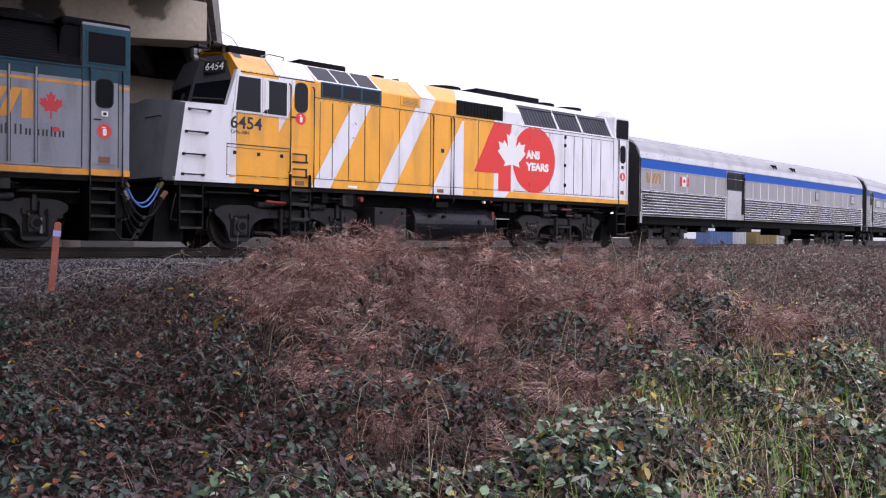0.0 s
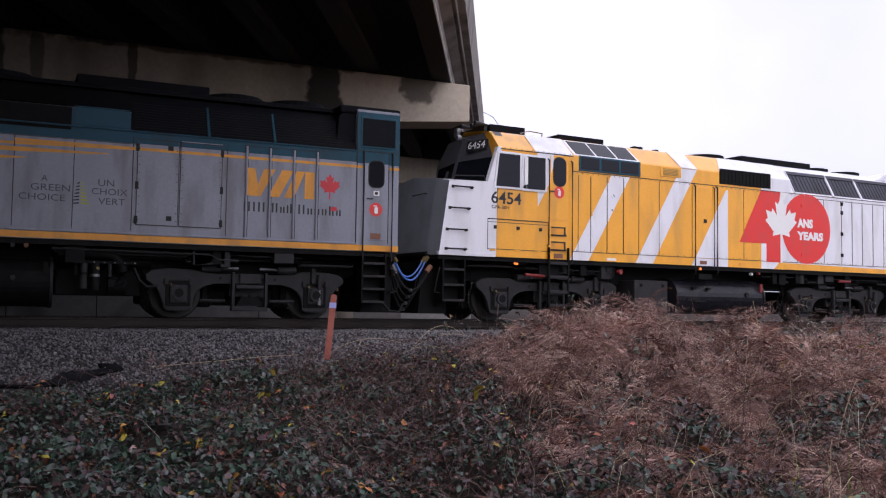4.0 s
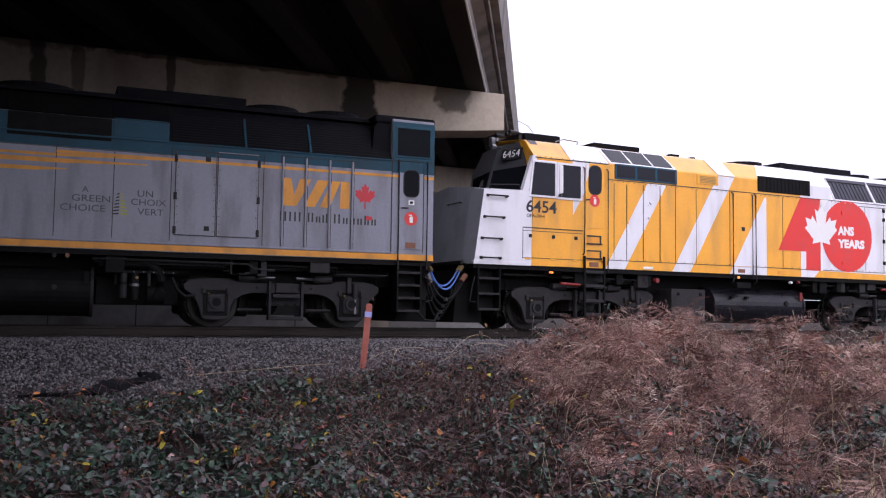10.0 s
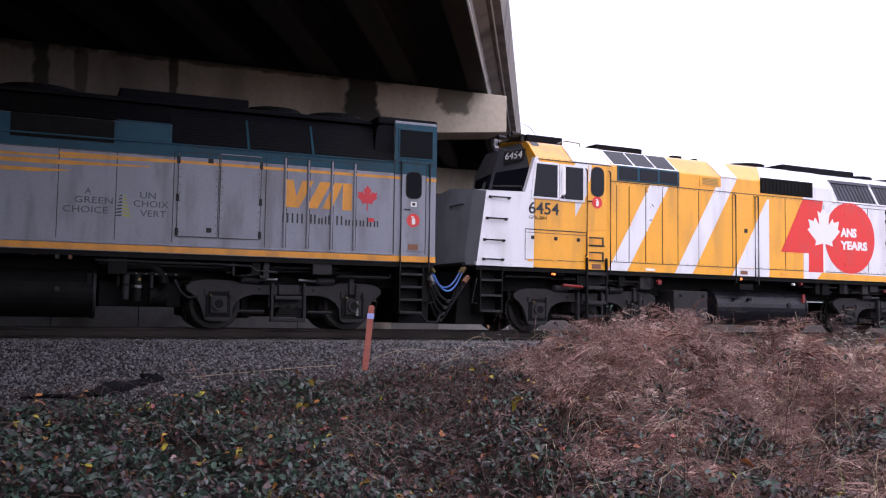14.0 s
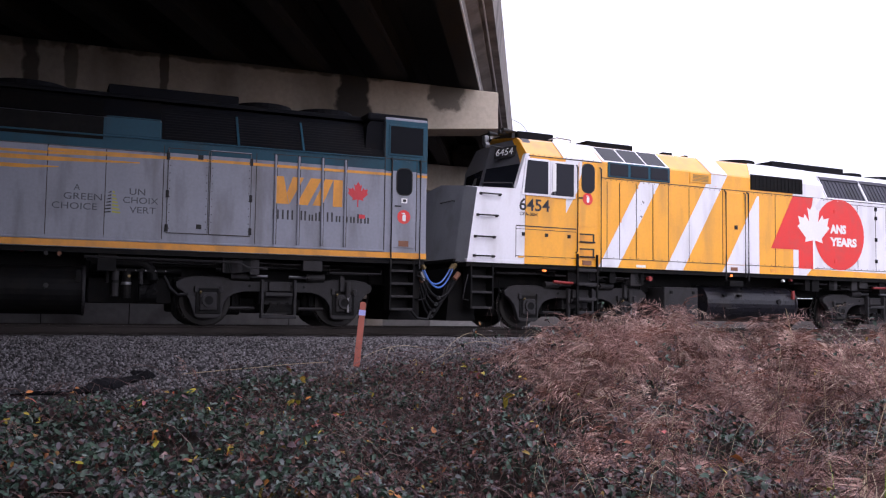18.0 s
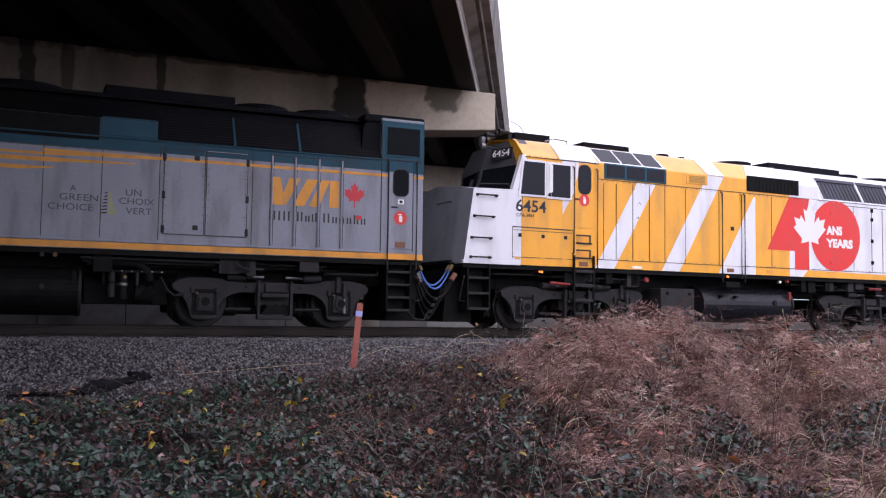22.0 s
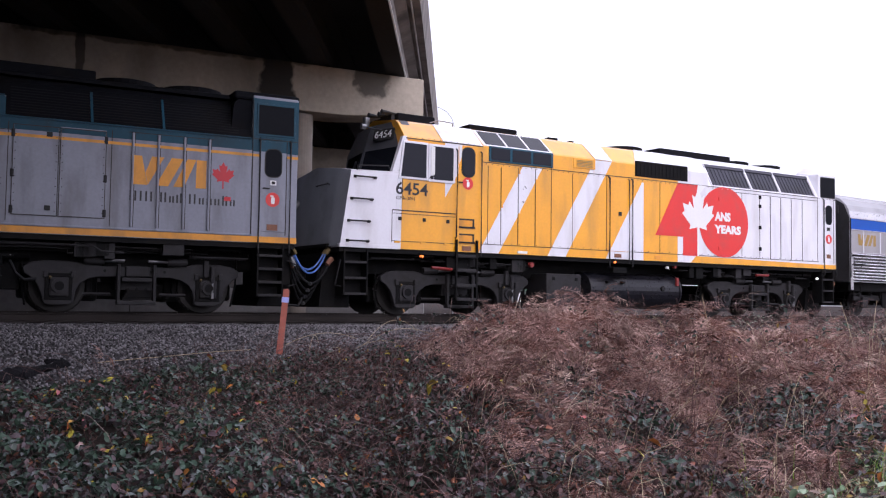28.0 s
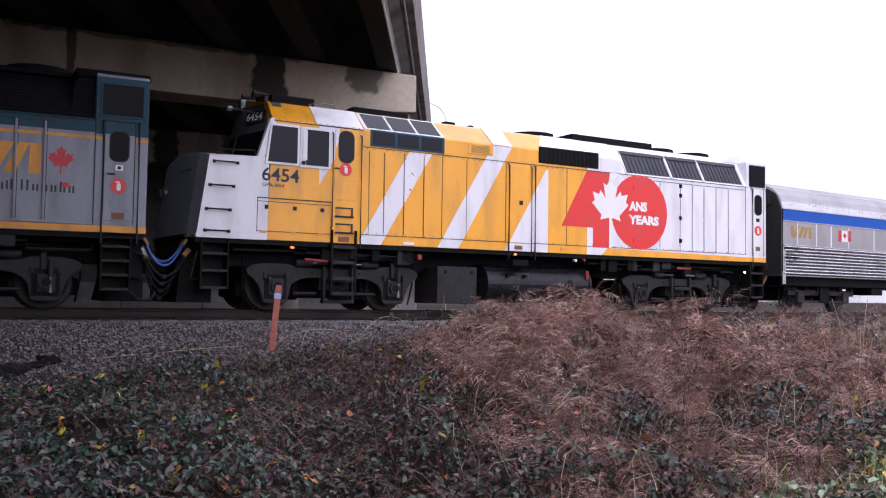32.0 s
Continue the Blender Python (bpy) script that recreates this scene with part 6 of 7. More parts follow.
def frond(seed, pairs=24):
    """A dead fern frond one metre long: an arching stalk with paired, narrow, drooping side leaves, all in one piece."""
    r = np.random.default_rng(seed)
    v, t = [], []
    side_bend, droop_all = r.normal(0, 0.16), r.uniform(0.5, 1.0)

    def stalk(s):
        return np.array([s * (1 - 0.22 * s), side_bend * s * s + 0.03 * math.sin(4 * s + seed), 0.34 * s - droop_all * s * s])
    marks = [0.0] + [0.12 + 0.86 * i / pairs for i in range(pairs)]
    for s in marks:
        w = 0.007 * (1 - 0.8 * s)
        v += [stalk(s) - np.array([0, w, 0]), stalk(s) + np.array([0, w, 0])]
    for i in range(len(marks) - 1):
        t += [(2 * i, 2 * i + 1, 2 * i + 3), (2 * i, 2 * i + 3, 2 * i + 2)]
    for i in range(pairs):
        s = marks[i + 1]
        ln = 0.30 * (1 - s) ** 0.7 * r.uniform(0.6, 1.15) + 0.03
        for side in (-1, 1):
            if r.random() < 0.12:
                continue
            d = np.array([0.42 + r.normal(0, .16), side * 1.0, -0.2 + r.normal(0, .28)])
            d /= np.linalg.norm(d)
            drop = np.array([0, 0, -r.uniform(0.05, 0.75) * ln])
            p0 = v[2 * (i + 1) + (0 if side < 0 else 1)]
            wide = np.array([1, 0, r.normal(0, 0.7)]) * ln * r.uniform(0.018, 0.034)
            mid, tip = p0 + d * ln * 0.5 + drop * 0.28, p0 + d * ln + drop
            k = len(v)
            v += [mid + wide, mid - wide, tip]
            base = 2 * (i + 1) + (0 if side < 0 else 1)
            t += [(base, k, k + 1), (k, k + 2, k + 1)]
    return np.array(v), np.array(t)


def leaf_shape(fold, curl):
    v = np.array([(0, 0, 0), (.30, .26, fold), (.68, .24, fold - curl), (1, 0, -2 * curl), (.68, -.24, fold - curl), (.30, -.26, fold), (.5, 0, -.03)], float)
    t = np.array([(0, 6, 1), (1, 6, 2), (2, 6, 3), (3, 6, 4), (4, 6, 5), (5, 6, 0)])
    return v, t


LEAVES = [leaf_shape(f, c) for f, c in ((.06, .02), (.12, .08), (.02, -.03), (.16, .12), (.08, .2))]
FRONDS = [frond(k) for k in range(14)]
COARSE = [frond(k + 20, 11) for k in range(5)]


def polar(n, d0, d1, a0, a1):
    """Places spread over a ring sector of the plan round the foot of the bank."""
    d = np.sqrt(rng.uniform(d0 * d0, d1 * d1, n))
    a = np.radians(rng.uniform(a0, a1, n))
    return d * np.sin(a), -18.28 + d * np.cos(a), d, np.degrees(a)


def on_ground(x, y):
    return np.array([ground_z(float(a), float(b)) for a, b in zip(x, y)])


def wavy(x, y, f, k=0.0):
    return np.array([noise.noise((float(a) * f, float(b) * f, k)) for a, b in zip(x, y)])


def leaf_bed(name, n, d0, d1, a0, a1, size, mat, height, keep, label, category):
    x, y, d, a = polar(n, d0, d1, a0, a1)
    m = keep(x, y, d, a)
    x, y, d, a = x[m], y[m], d[m], a[m]
    h = np.clip(height * (0.60 + 1.7 * wavy(x, y, 1.25, 5)), 0.03, None) * (0.2 + 0.8 * smooth01(-gravel_edge(x, y), 0.0, 1.6)) * rng.uniform(0.25, 1.0, len(x)) ** 0.7
    z = on_ground(x, y) + h
    k = len(x)
    # three leaflets a stem
    xs = np.repeat(x, 3) + rng.normal(0, .022, 3 * k)
    ys = np.repeat(y, 3) + rng.normal(0, .022, 3 * k)
    zs = np.repeat(z, 3) + rng.normal(0, .012, 3 * k)
    yaw = np.repeat(rng.uniform(0, 6.28, k), 3) + np.tile([-1.1, 0, 1.1], k) + rng.normal(0, .25, 3 * k)
    pitch = rng.normal(-0.25, .5, 3 * k)
    roll = rng.normal(0, .5, 3 * k)
    sz = np.repeat(rng.uniform(0.7, 1.3, k), 3) * size
    return tagged(scatter(name, LEAVES, np.stack([xs, ys, zs], 1), yaw, pitch, roll, sz, mat), label, category, kind="stuff")


def gravel_edge(x, y):
    o = np.array([off_line(float(p), float(q)) for p, q in zip(x, y)])
    return o - (np.minimum(-1.45, -6.6 + 0.42 * x) + 0.5 * wavy(x, y, 0.6))


def smooth01(v, a, b):
    t = np.clip((v - a) / (b - a), 0, 1)
    return t * t * (3 - 2 * t)


def foot_line(a):
    """How far the fresh green brambles reach up the bank, by bearing."""
    return np.interp(a, [24, 30, 40, 50, 58, 66, 74], [4.6, 5.2, 5.8, 6.5, 8.2, 9.6, 10.5])


def fern_share(x, y, d, a):
    """How much dead fern grows at a place: thick on the mound, thin elsewhere."""
    edge = 28.8 + 0.75 * np.clip(12 - d, 0, 4) + 4 * wavy(x, y, 0.7, 61)
    s = smooth01(a, edge - 3, edge + 4) * (1 - 0.85 * smooth01(a, 49, 57))
    s *= 0.05 + 0.95 * smooth01(d - foot_line(a), -0.2, 0.7)
    return np.clip(s * (0.78 + 2.4 * wavy(x, y, 1.05, 9)), 0, 1)


# stones of the ballast bed
n = 62000
sx = rng.uniform(-5.5, 15, n)
sy = rng.uniform(-7.4, 0.7, n)
ge = gravel_edge(sx, sy)
keep = (ge + rng.normal(0, 0.35, n) > 0)
sx, sy = sx[keep], sy[keep]
stone_t = []
for k in range(6):
    r = np.random.default_rng(40 + k)
    v = np.array([(1, 0, 0), (-1, 0, 0), (0, 1, 0), (0, -1, 0), (0, 0, .8), (0, 0, -.8)]) * r.uniform(0.6, 1.2, (6, 1)) + r.normal(0, .15, (6, 3))
    stone_t.append((v, np.array([(0, 2, 4), (2, 1, 4), (1, 3, 4), (3, 0, 4), (2, 0, 5), (1, 2, 5), (3, 1, 5), (0, 3, 5)])))
k = len(sx)
st = scatter("ballast_stones", stone_t, np.stack([sx, sy, on_ground(sx, sy) + 0.008], 1), rng.uniform(0, 6.28, k), rng.uniform(-.6, .6, k), rng.uniform(-.6, .6, k), rng.uniform(0.013, 0.032, k), STONE)
tagged(st, "grey crushed stone ballast beside the rails", "gravel", kind="stuff")

# low bramble carpet on the bank
leaf_bed("bramble_carpet", 17000, 3.4, 9.0, -8, 72, 0.062, BRAMBLE, 0.30, lambda x, y, d, a: (gravel_edge(x, y) < -0.1) & (rng.random(len(x)) > 0.7 * fern_share(x, y, d, a) + 0.22 * smooth01(a, 11, 18) * (1 - smooth01(a, 34, 42))),
         "dull green and purple bramble leaves on the bank", "brambles")
leaf_bed("bramble_carpet", 24000, 9.0, 14.8, -8, 72, 0.060, BRAMBLE, 0.26, lambda x, y, d, a: (gravel_edge(x, y) < -0.15) & (rng.random(len(x)) > 0.7 * fern_share(x, y, d, a) + 0.22 * smooth01(a, 11, 18) * (1 - smooth01(a, 34, 42))),
         "dull green and purple bramble leaves on the bank", "brambles")
leaf_bed("green_brambles", 12500, 3.3, 11.0, 22, 74, 0.060, GREENER, 0.36, lambda x, y, d, a: rng.random(len(x)) < smooth01(foot_line(a) - d + 0.8 * wavy(x, y, 0.9, 33), -0.35, 0.45),
         "fresh green bramble leaves with yellow tints", "brambles")
leaf_bed("far_brambles", 12000, 11.5, 40.0, 44, 74, 0.058, FARLEAF, 0.42, lambda x, y, d, a: (gravel_edge(x, y) < -0.2), "dull green bramble leaves among the brush", "brambles")
leaf_bed("brush_leaves", 9000, 13.0, 48.0, 44, 74, 0.075, BRUSH, 0.36, lambda x, y, d, a: (gravel_edge(x, y) < -0.2),
         "purple-brown low brush beside the track", "brush")


leaf_bed("leaf_litter", 14000, 4.0, 14.8, -8, 46, 0.044, LITTER, 0.34, lambda x, y, d, a: (gravel_edge(x, y) < 0.25) & (rng.random(len(x)) < 0.03 + 0.97 * smooth01(a, 13, 23)), "small purple-brown dead leaves and litter", "leaf litter")


def fern_field(name, n, d0, d1, a0, a1, lo, hi, mat, share, label, category, shapes=FRONDS):
    x, y, d, a = polar(n, d0, d1, a0, a1)
    m = (gravel_edge(x, y) < 0.15) & (rng.random(n) < share(x, y, d, a))
    x, y, d, a = x[m], y[m], d[m], a[m]
    k = len(x)
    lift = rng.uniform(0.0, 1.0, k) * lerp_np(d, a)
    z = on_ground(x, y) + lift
    return tagged(scatter(name, shapes, np.stack([x, y, z], 1), rng.uniform(0, 6.28, k), rng.normal(0.45, .42, k), rng.normal(0, .5, k), rng.uniform(lo, hi, k), mat), label, category, kind="stuff")


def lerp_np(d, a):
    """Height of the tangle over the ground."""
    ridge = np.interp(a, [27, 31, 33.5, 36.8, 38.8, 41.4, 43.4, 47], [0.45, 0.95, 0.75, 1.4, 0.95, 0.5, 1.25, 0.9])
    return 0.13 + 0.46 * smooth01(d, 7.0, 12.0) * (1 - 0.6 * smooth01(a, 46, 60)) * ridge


def fern_clumps(name, n, d0, d1, a0, a1, per, share, label, category):
    """Heaps of fronds that arch outwards from their middles."""
    x, y, d, a = polar(n, d0, d1, a0, a1)
    m = (gravel_edge(x, y) < 0.0) & (rng.random(n) < share(x, y, d, a))
    x, y, d, a = x[m], y[m], d[m], a[m]
    k = len(x)
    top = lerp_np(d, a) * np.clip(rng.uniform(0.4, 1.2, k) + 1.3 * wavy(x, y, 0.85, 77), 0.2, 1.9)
    z = on_ground(x, y)
    big = np.repeat(rng.uniform(0.65, 1.35, k), per)
    yaw = rng.uniform(0, 6.28, k * per)
    q = rng.uniform(0.0, 0.09, k * per)
    px = np.repeat(x, per) + q * np.cos(yaw)
    py = np.repeat(y, per) + q * np.sin(yaw)
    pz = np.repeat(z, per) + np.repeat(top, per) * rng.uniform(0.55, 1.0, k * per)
    sz = big * rng.uniform(0.24, 0.56, k * per)
    return tagged(scatter(name, FRONDS, np.stack([px, py, pz], 1), yaw, np.clip(rng.normal(0.10, .55, k * per), -0.95, 1.0), rng.normal(0, .42, k * per), sz, BRACKEN), label, category, kind="stuff")


fern_clumps("dead_bracken", 760, 4.2, 14.4, 20, 64, 34, fern_share, "dry reddish-brown bracken fronds in tangled heaps", "bracken")
fern_field("dead_bracken", 1100, 4.4, 14.6, 18, 66, 0.22, 0.5, BRACKEN, fern_share, "dry reddish-brown bracken fronds in a tangled heap", "bracken")
fern_field("dead_bracken", 2600, 13.5, 46, 44, 74, 0.5, 1.0, BRUSH, lambda x, y, d, a: np.full(len(x), 0.8), "dry purple-brown brush along the track", "brush", COARSE)
fern_field("dead_bracken", 130, 5, 13, -6, 24, 0.2, 0.4, BRACKEN, lambda x, y, d, a: 0.5 + wavy(x, y, .5, 2), "scattered dry bracken fronds among brambles", "bracken")


def canes(name, n, d0, d1, a0, a1, length, radius, mat, keep, label, category, rise=0.35):
    x, y, d, a = polar(n, d0, d1, a0, a1)
    m = keep(x, y, d, a)
    x, y = x[m], y[m]
    z = on_ground(x, y)
    vs, ts, off = [], [], 0
    for px, py, pz in zip(x, y, z):
        yaw, ln = rng.uniform(0, 6.28), length * rng.uniform(0.5, 1.4)
        up = rise * rng.uniform(0.4, 1.3)
        pts = [np.array([px + math.cos(yaw) * ln * s + 0.05 * math.sin(5 * s + px), py + math.sin(yaw) * ln * s + 0.05 * math.cos(4 * s + py), pz + 0.02 + up * 4 * s * (1.15 - s) * 0.8]) for s in np.linspace(0, 1, 6)]
        for i, p in enumerate(pts):
            rr = radius * (1 - 0.12 * i)
            for j in range(3):
                an = 2.1 * j
                vs.append(p + np.array([-math.sin(yaw) * math.cos(an) * rr, math.cos(yaw) * math.cos(an) * rr, math.sin(an) * rr]))
        for i in range(5):
            for j in range(3):
                p, q = off + i * 3 + j, off + i * 3 + (j + 1) % 3
                ts += [(p, q, q + 3), (p, q + 3, p + 3)]
        off += 18
    return tagged(mesh_np(name, vs, ts, mat), label, category, kind="stuff")


canes("bramble_canes", 1700, 3.6, 14.5, -8, 70, 0.8, 0.0045, CANE, lambda x, y, d, a: (gravel_edge(x, y) < 0.1) & (rng.random(len(x)) < 0.3 + 0.7 * smooth01(a, 18, 26)), "thin reddish bramble canes over the bank", "brambles")
canes("bramble_stems", 2600, 4.2, 14.5, -6, 52, 0.42, 0.0028, STEM, lambda x, y, d, a: (gravel_edge(x, y) < 0.5) & (rng.random(len(x)) < 0.15 + 0.85 * smooth01(a, 8, 20)), "fine purple-brown dead stems over the bank", "brambles", 0.30)
canes("brush_stems", 2600, 10.5, 34, 46, 74, 0.55, 0.005, STEM, lambda x, y, d, a: gravel_edge(x, y) < -0.1, "thin purple-brown stems of low brush", "brush", 0.42)
canes("dry_twigs", 380, 5.5, 14, 29, 66, 0.45, 0.003, STRAW, lambda x, y, d, a: gravel_edge(x, y) < 0.2, "thin pale dry stalks among the bracken", "stalks", 0.5)

ACCENT = mixed("autumn_bramble_leaf", [(0.0, (.30, .26, .03)), (0.35, (.42, .33, .05)), (0.5, (.42, .17, .04)), (0.7, (.36, .08, .05)), (0.85, (.30, .10, .12)), (1.0, (.42, .38, .34))], var=0.2)
leaf_bed("autumn_bramble_leaves", 330, 3.6, 14.5, -8, 72, 0.055, ACCENT, 0.36, lambda x, y, d, a: (gravel_edge(x, y) < 0.05) & (rng.random(len(x)) > 0.8 * fern_share(x, y, d, a)),
         "scattered yellow, orange and red bramble leaves", "brambles")
leaf_bed("autumn_bramble_leaves", 200, 4.5, 12.0, -8, 28, 0.085, ACCENT, 0.40, lambda x, y, d, a: (gravel_edge(x, y) < -0.2) & (rng.random(len(x)) < 0.45 + 1.5 * wavy(x, y, 0.7, 51)),
         "scattered yellow, orange and red bramble leaves", "brambles")
leaf_bed("autumn_bramble_leaves", 260, 4.5, 11.0, 46, 72, 0.06, ACCENT, 0.42, lambda x, y, d, a: rng.random(len(x)) < smooth01(a + 3 * (8 - d), 46, 58),
         "scattered yellow and orange bramble leaves", "brambles")


def blades(name, n, d0, d1, a0, a1, height, mat, share, label):
    """Loose grass blades, each a bent tapering ribbon."""
    x, y, d, a = polar(n, d0, d1, a0, a1)
    m = rng.random(n) < share(x, y, d, a)
    x, y = x[m], y[m]
    z = on_ground(x, y)
    k = len(x)
    yaw, ln, bend = rng.uniform(0, 6.28, k), height * rng.uniform(.4, 1.15, k), rng.uniform(.1, 1.1, k)
    rows, s5 = [], np.linspace(0, 1, 5)
    for s in s5:
        w = 0.0045 * (1 - 0.85 * s)
        cx, cy, cz = x + np.cos(yaw) * bend * ln * s * s, y + np.sin(yaw) * bend * ln * s * s, z + 0.05 + ln * s * (1 - .3 * bend * s)
        rows += [np.stack([cx - np.sin(yaw) * w, cy + np.cos(yaw) * w, cz], 1), np.stack([cx + np.sin(yaw) * w, cy - np.cos(yaw) * w, cz], 1)]
    v = np.stack(rows, 1).reshape(-1, 3)
    q = np.array([(2 * i, 2 * i + 1, 2 * i + 3) for i in range(4)] + [(2 * i, 2 * i + 3, 2 * i + 2) for i in range(4)])
    t = (q[None] + (np.arange(k) * 10)[:, None, None]).reshape(-1, 3)
    return tagged(mesh_np(name, v, t, mat), label, "grass", kind="stuff")


blades("dead_grass", 9000, 3.3, 11.0, 34, 74, 0.46, STRAW, lambda x, y, d, a: smooth01(foot_line(a) - d, -0.9, 0.6) * smooth01(a, 34, 50) * (0.40 + 1.2 * wavy(x, y, 0.9, 4)), "bleached dead grass among the brambles")
blades("green_grass", 4200, 4.0, 9.5, 40, 73, 0.42, GRASS, lambda x, y, d, a: smooth01(foot_line(a) - d, -0.7, 0.4) * smooth01(a, 41, 48) * (0.28 + 1.5 * wavy(x, y, 0.8, 14)), "fresh green grass blades among the brambles")

leaf_bed("brambles_in_bracken", 2600, 4.4, 14.0, 24, 58, 0.052, BRAMBLE, 0.66, lambda x, y, d, a: (gravel_edge(x, y) < -0.3) & (rng.random(len(x)) < 0.35 + 1.2 * wavy(x, y, 0.9, 21)), "dull green bramble leaves growing through the bracken", "brambles")
canes("upright_twigs", 260, 5, 13.5, 24, 56, 0.22, 0.003, CANE, lambda x, y, d, a: gravel_edge(x, y) < -0.4, "thin upright dead stems above the bracken", "stalks", 0.75)

DARKGREEN = mixed("dark_bramble_leaf", [(0.0, (.014, .034, .020)), (0.3, (.035, .070, .042)), (0.6, (.062, .098, .072)), (0.75, (.12, .145, .13)), (0.85, (.07, .05, .06)), (1.0, (.10, .045, .05))])
leaf_bed("dark_green_brambles", 4300, 3.4, 13.0, -10, 26, 0.074, DARKGREEN, 0.37, lambda x, y, d, a: (gravel_edge(x, y) < -0.5) & (rng.random(len(x)) < (0.55 + 1.4 * wavy(x, y, 0.8, 31)) * (1 - smooth01(a, 10, 19))),
         "dark green bramble leaves below the gravel", "brambles")
# the same growth goes on round the foot of the bank
leaf_bed("bramble_carpet", 5000, 1.7, 3.6, -60, 110, 0.07, BRAMBLE, 0.22, lambda x, y, d, a: rng.random(len(x)) < 0.8, "dull green and purple bramble leaves on the bank", "brambles")
leaf_bed("bramble_carpet", 9000, 3.4, 15.0, -60, -8, 0.07, BRAMBLE, 0.28, lambda x, y, d, a: gravel_edge(x, y) < -0.15, "dull green and purple bramble leaves on the bank", "brambles")
leaf_bed("green_brambles", 7000, 3.4, 15.0, 72, 110, 0.07, GREENER, 0.3, lambda x, y, d, a: rng.random(len(x)) < 0.8, "fresh green bramble leaves with yellow tints", "brambles")


# ---- things on the bank ----
def lump_tube(pts, radii, seg=7, seed=1):
    r = np.random.default_rng(seed)
    bm = bmesh.new()
    rings = []
    pts = [Vector(p) for p in pts]
    for i, p in enumerate(pts):
        d = (pts[min(i + 1, len(pts) - 1)] - pts[max(i - 1, 0)]).normalized()
        q = d.to_track_quat("Z", "Y")
        rings.append([bm.verts.new(p + q @ Vector((radii[i] * r.uniform(.45, 1.5) * math.cos(6.283 * j / seg), radii[i] * r.uniform(.45, 1.5) * math.sin(6.283 * j / seg), 0))) for j in range(seg)])
    for a, b in zip(rings, rings[1:]):
        for j in range(seg):
            bm.faces.new((a[j], a[(j + 1) % seg], b[(j + 1) % seg], b[j]))
    bm.faces.new(rings[0][::-1])
    bm.faces.new(rings[-1])
    return bm


stake = tagged(new("marker_stake"), "leaning pink wooden survey stake with pale blue tape", "stake")
zb = ground_z(4.45, -4.51)
lean = Matrix.Translation((4.45, -4.51, zb - 0.1)) @ Matrix.Rotation(radians(5.2), 4, 'Y') @ Matrix.Rotation(radians(-18), 4, 'Z')
for ob in (part("stake_board", solid([(-0.05, 0.0), (0.05, 0.0), (0.047, 1.09), (0.02, 1.112), (-0.044, 1.104)], -0.018, 0.018, bev=0.004), STAKE, stake, "weathered pink painted board"),
           part("tape_band", block(-0.053, 0.053, -0.022, 0.022, 0.90, 0.985, 0.003), TAPE, stake, "pale blue tape band")):
    ob.matrix_local = lean

CHAR = material("charred_rotten_wood", (0.008, 0.0075, 0.009), 0.8, var=0.5, scale=12, spec=0.1, bump=0.8, bscale=25)
rag = tagged(new("rotten_branch"), "blackened rotten branch lying on the gravel", "branch")
pts = [(-0.3, -6.2), (0.0, -6.2), (0.3, -6.22), (0.52, -6.1), (0.62, -5.95), (0.78, -5.8), (0.92, -5.6), (1.05, -5.4), (1.2, -5.15), (1.32, -5.0), (1.45, -4.9)]
path = [(x, y, ground_z(x, y) + 0.04 + 0.02 * (i % 2)) for i, (x, y) in enumerate(pts)]
part("limb", lump_tube(path, [.012, .022, .025, .05, .11, .10, .085, .04, .045, .075, .02], 9, 3), CHAR, rag)
part("loose_bark", lump_tube([path[8], (1.15, -5.0, path[8][2] + .07), (1.3, -4.85, path[9][2] + .05)], [.02, .03, .012], 6, 4), CHAR, rag)

cane_line = [(1.83 + 2.3 * s, -4.76 + 0.63 * s + 0.03 * math.sin(9 * s), 0) for s in np.linspace(0, 1, 9)]
tagged(part("dry_cane", tube([(x, y, ground_z(x, y) + 0.045) for x, y, z in cane_line], 0.005), STRAW), "long pale dry cane lying on the gravel", "cane", group="dry canes")
for k, (x0, y0, yaw, ln, rise) in enumerate(((5.6, -3.2, -20, 1.3, .35), (6.3, -3.4, 10, 1.6, .42), (5.2, -3.0, 40, .8, .25), (6.0, -3.8, -50, 1.0, .3), (7.0, -4.2, 0, 1.2, .5), (4.9, -3.4, 15, 1.5, .3), (5.4, -3.9, -10, 1.1, .45), (6.6, -2.9, 25, 1.4, .55), (7.6, -3.6, -15, 1.3, .5), (5.0, -4.3, 60, .9, .4))):
    a = radians(yaw)
    p = [(x0 + math.cos(a) * ln * s, y0 + math.sin(a) * ln * s, ground_z(x0 + math.cos(a) * ln * s, y0 + math.sin(a) * ln * s) * 1.0 + 0.5 * rise * 4 * s * (1.08 - s)) for s in np.linspace(0, 1, 9)]
    tagged(part("dry_cane", tube(p, 0.004, 5), STRAW if k % 2 else CANE), "thin arching dry cane over the gravel edge", "cane", group="dry canes")
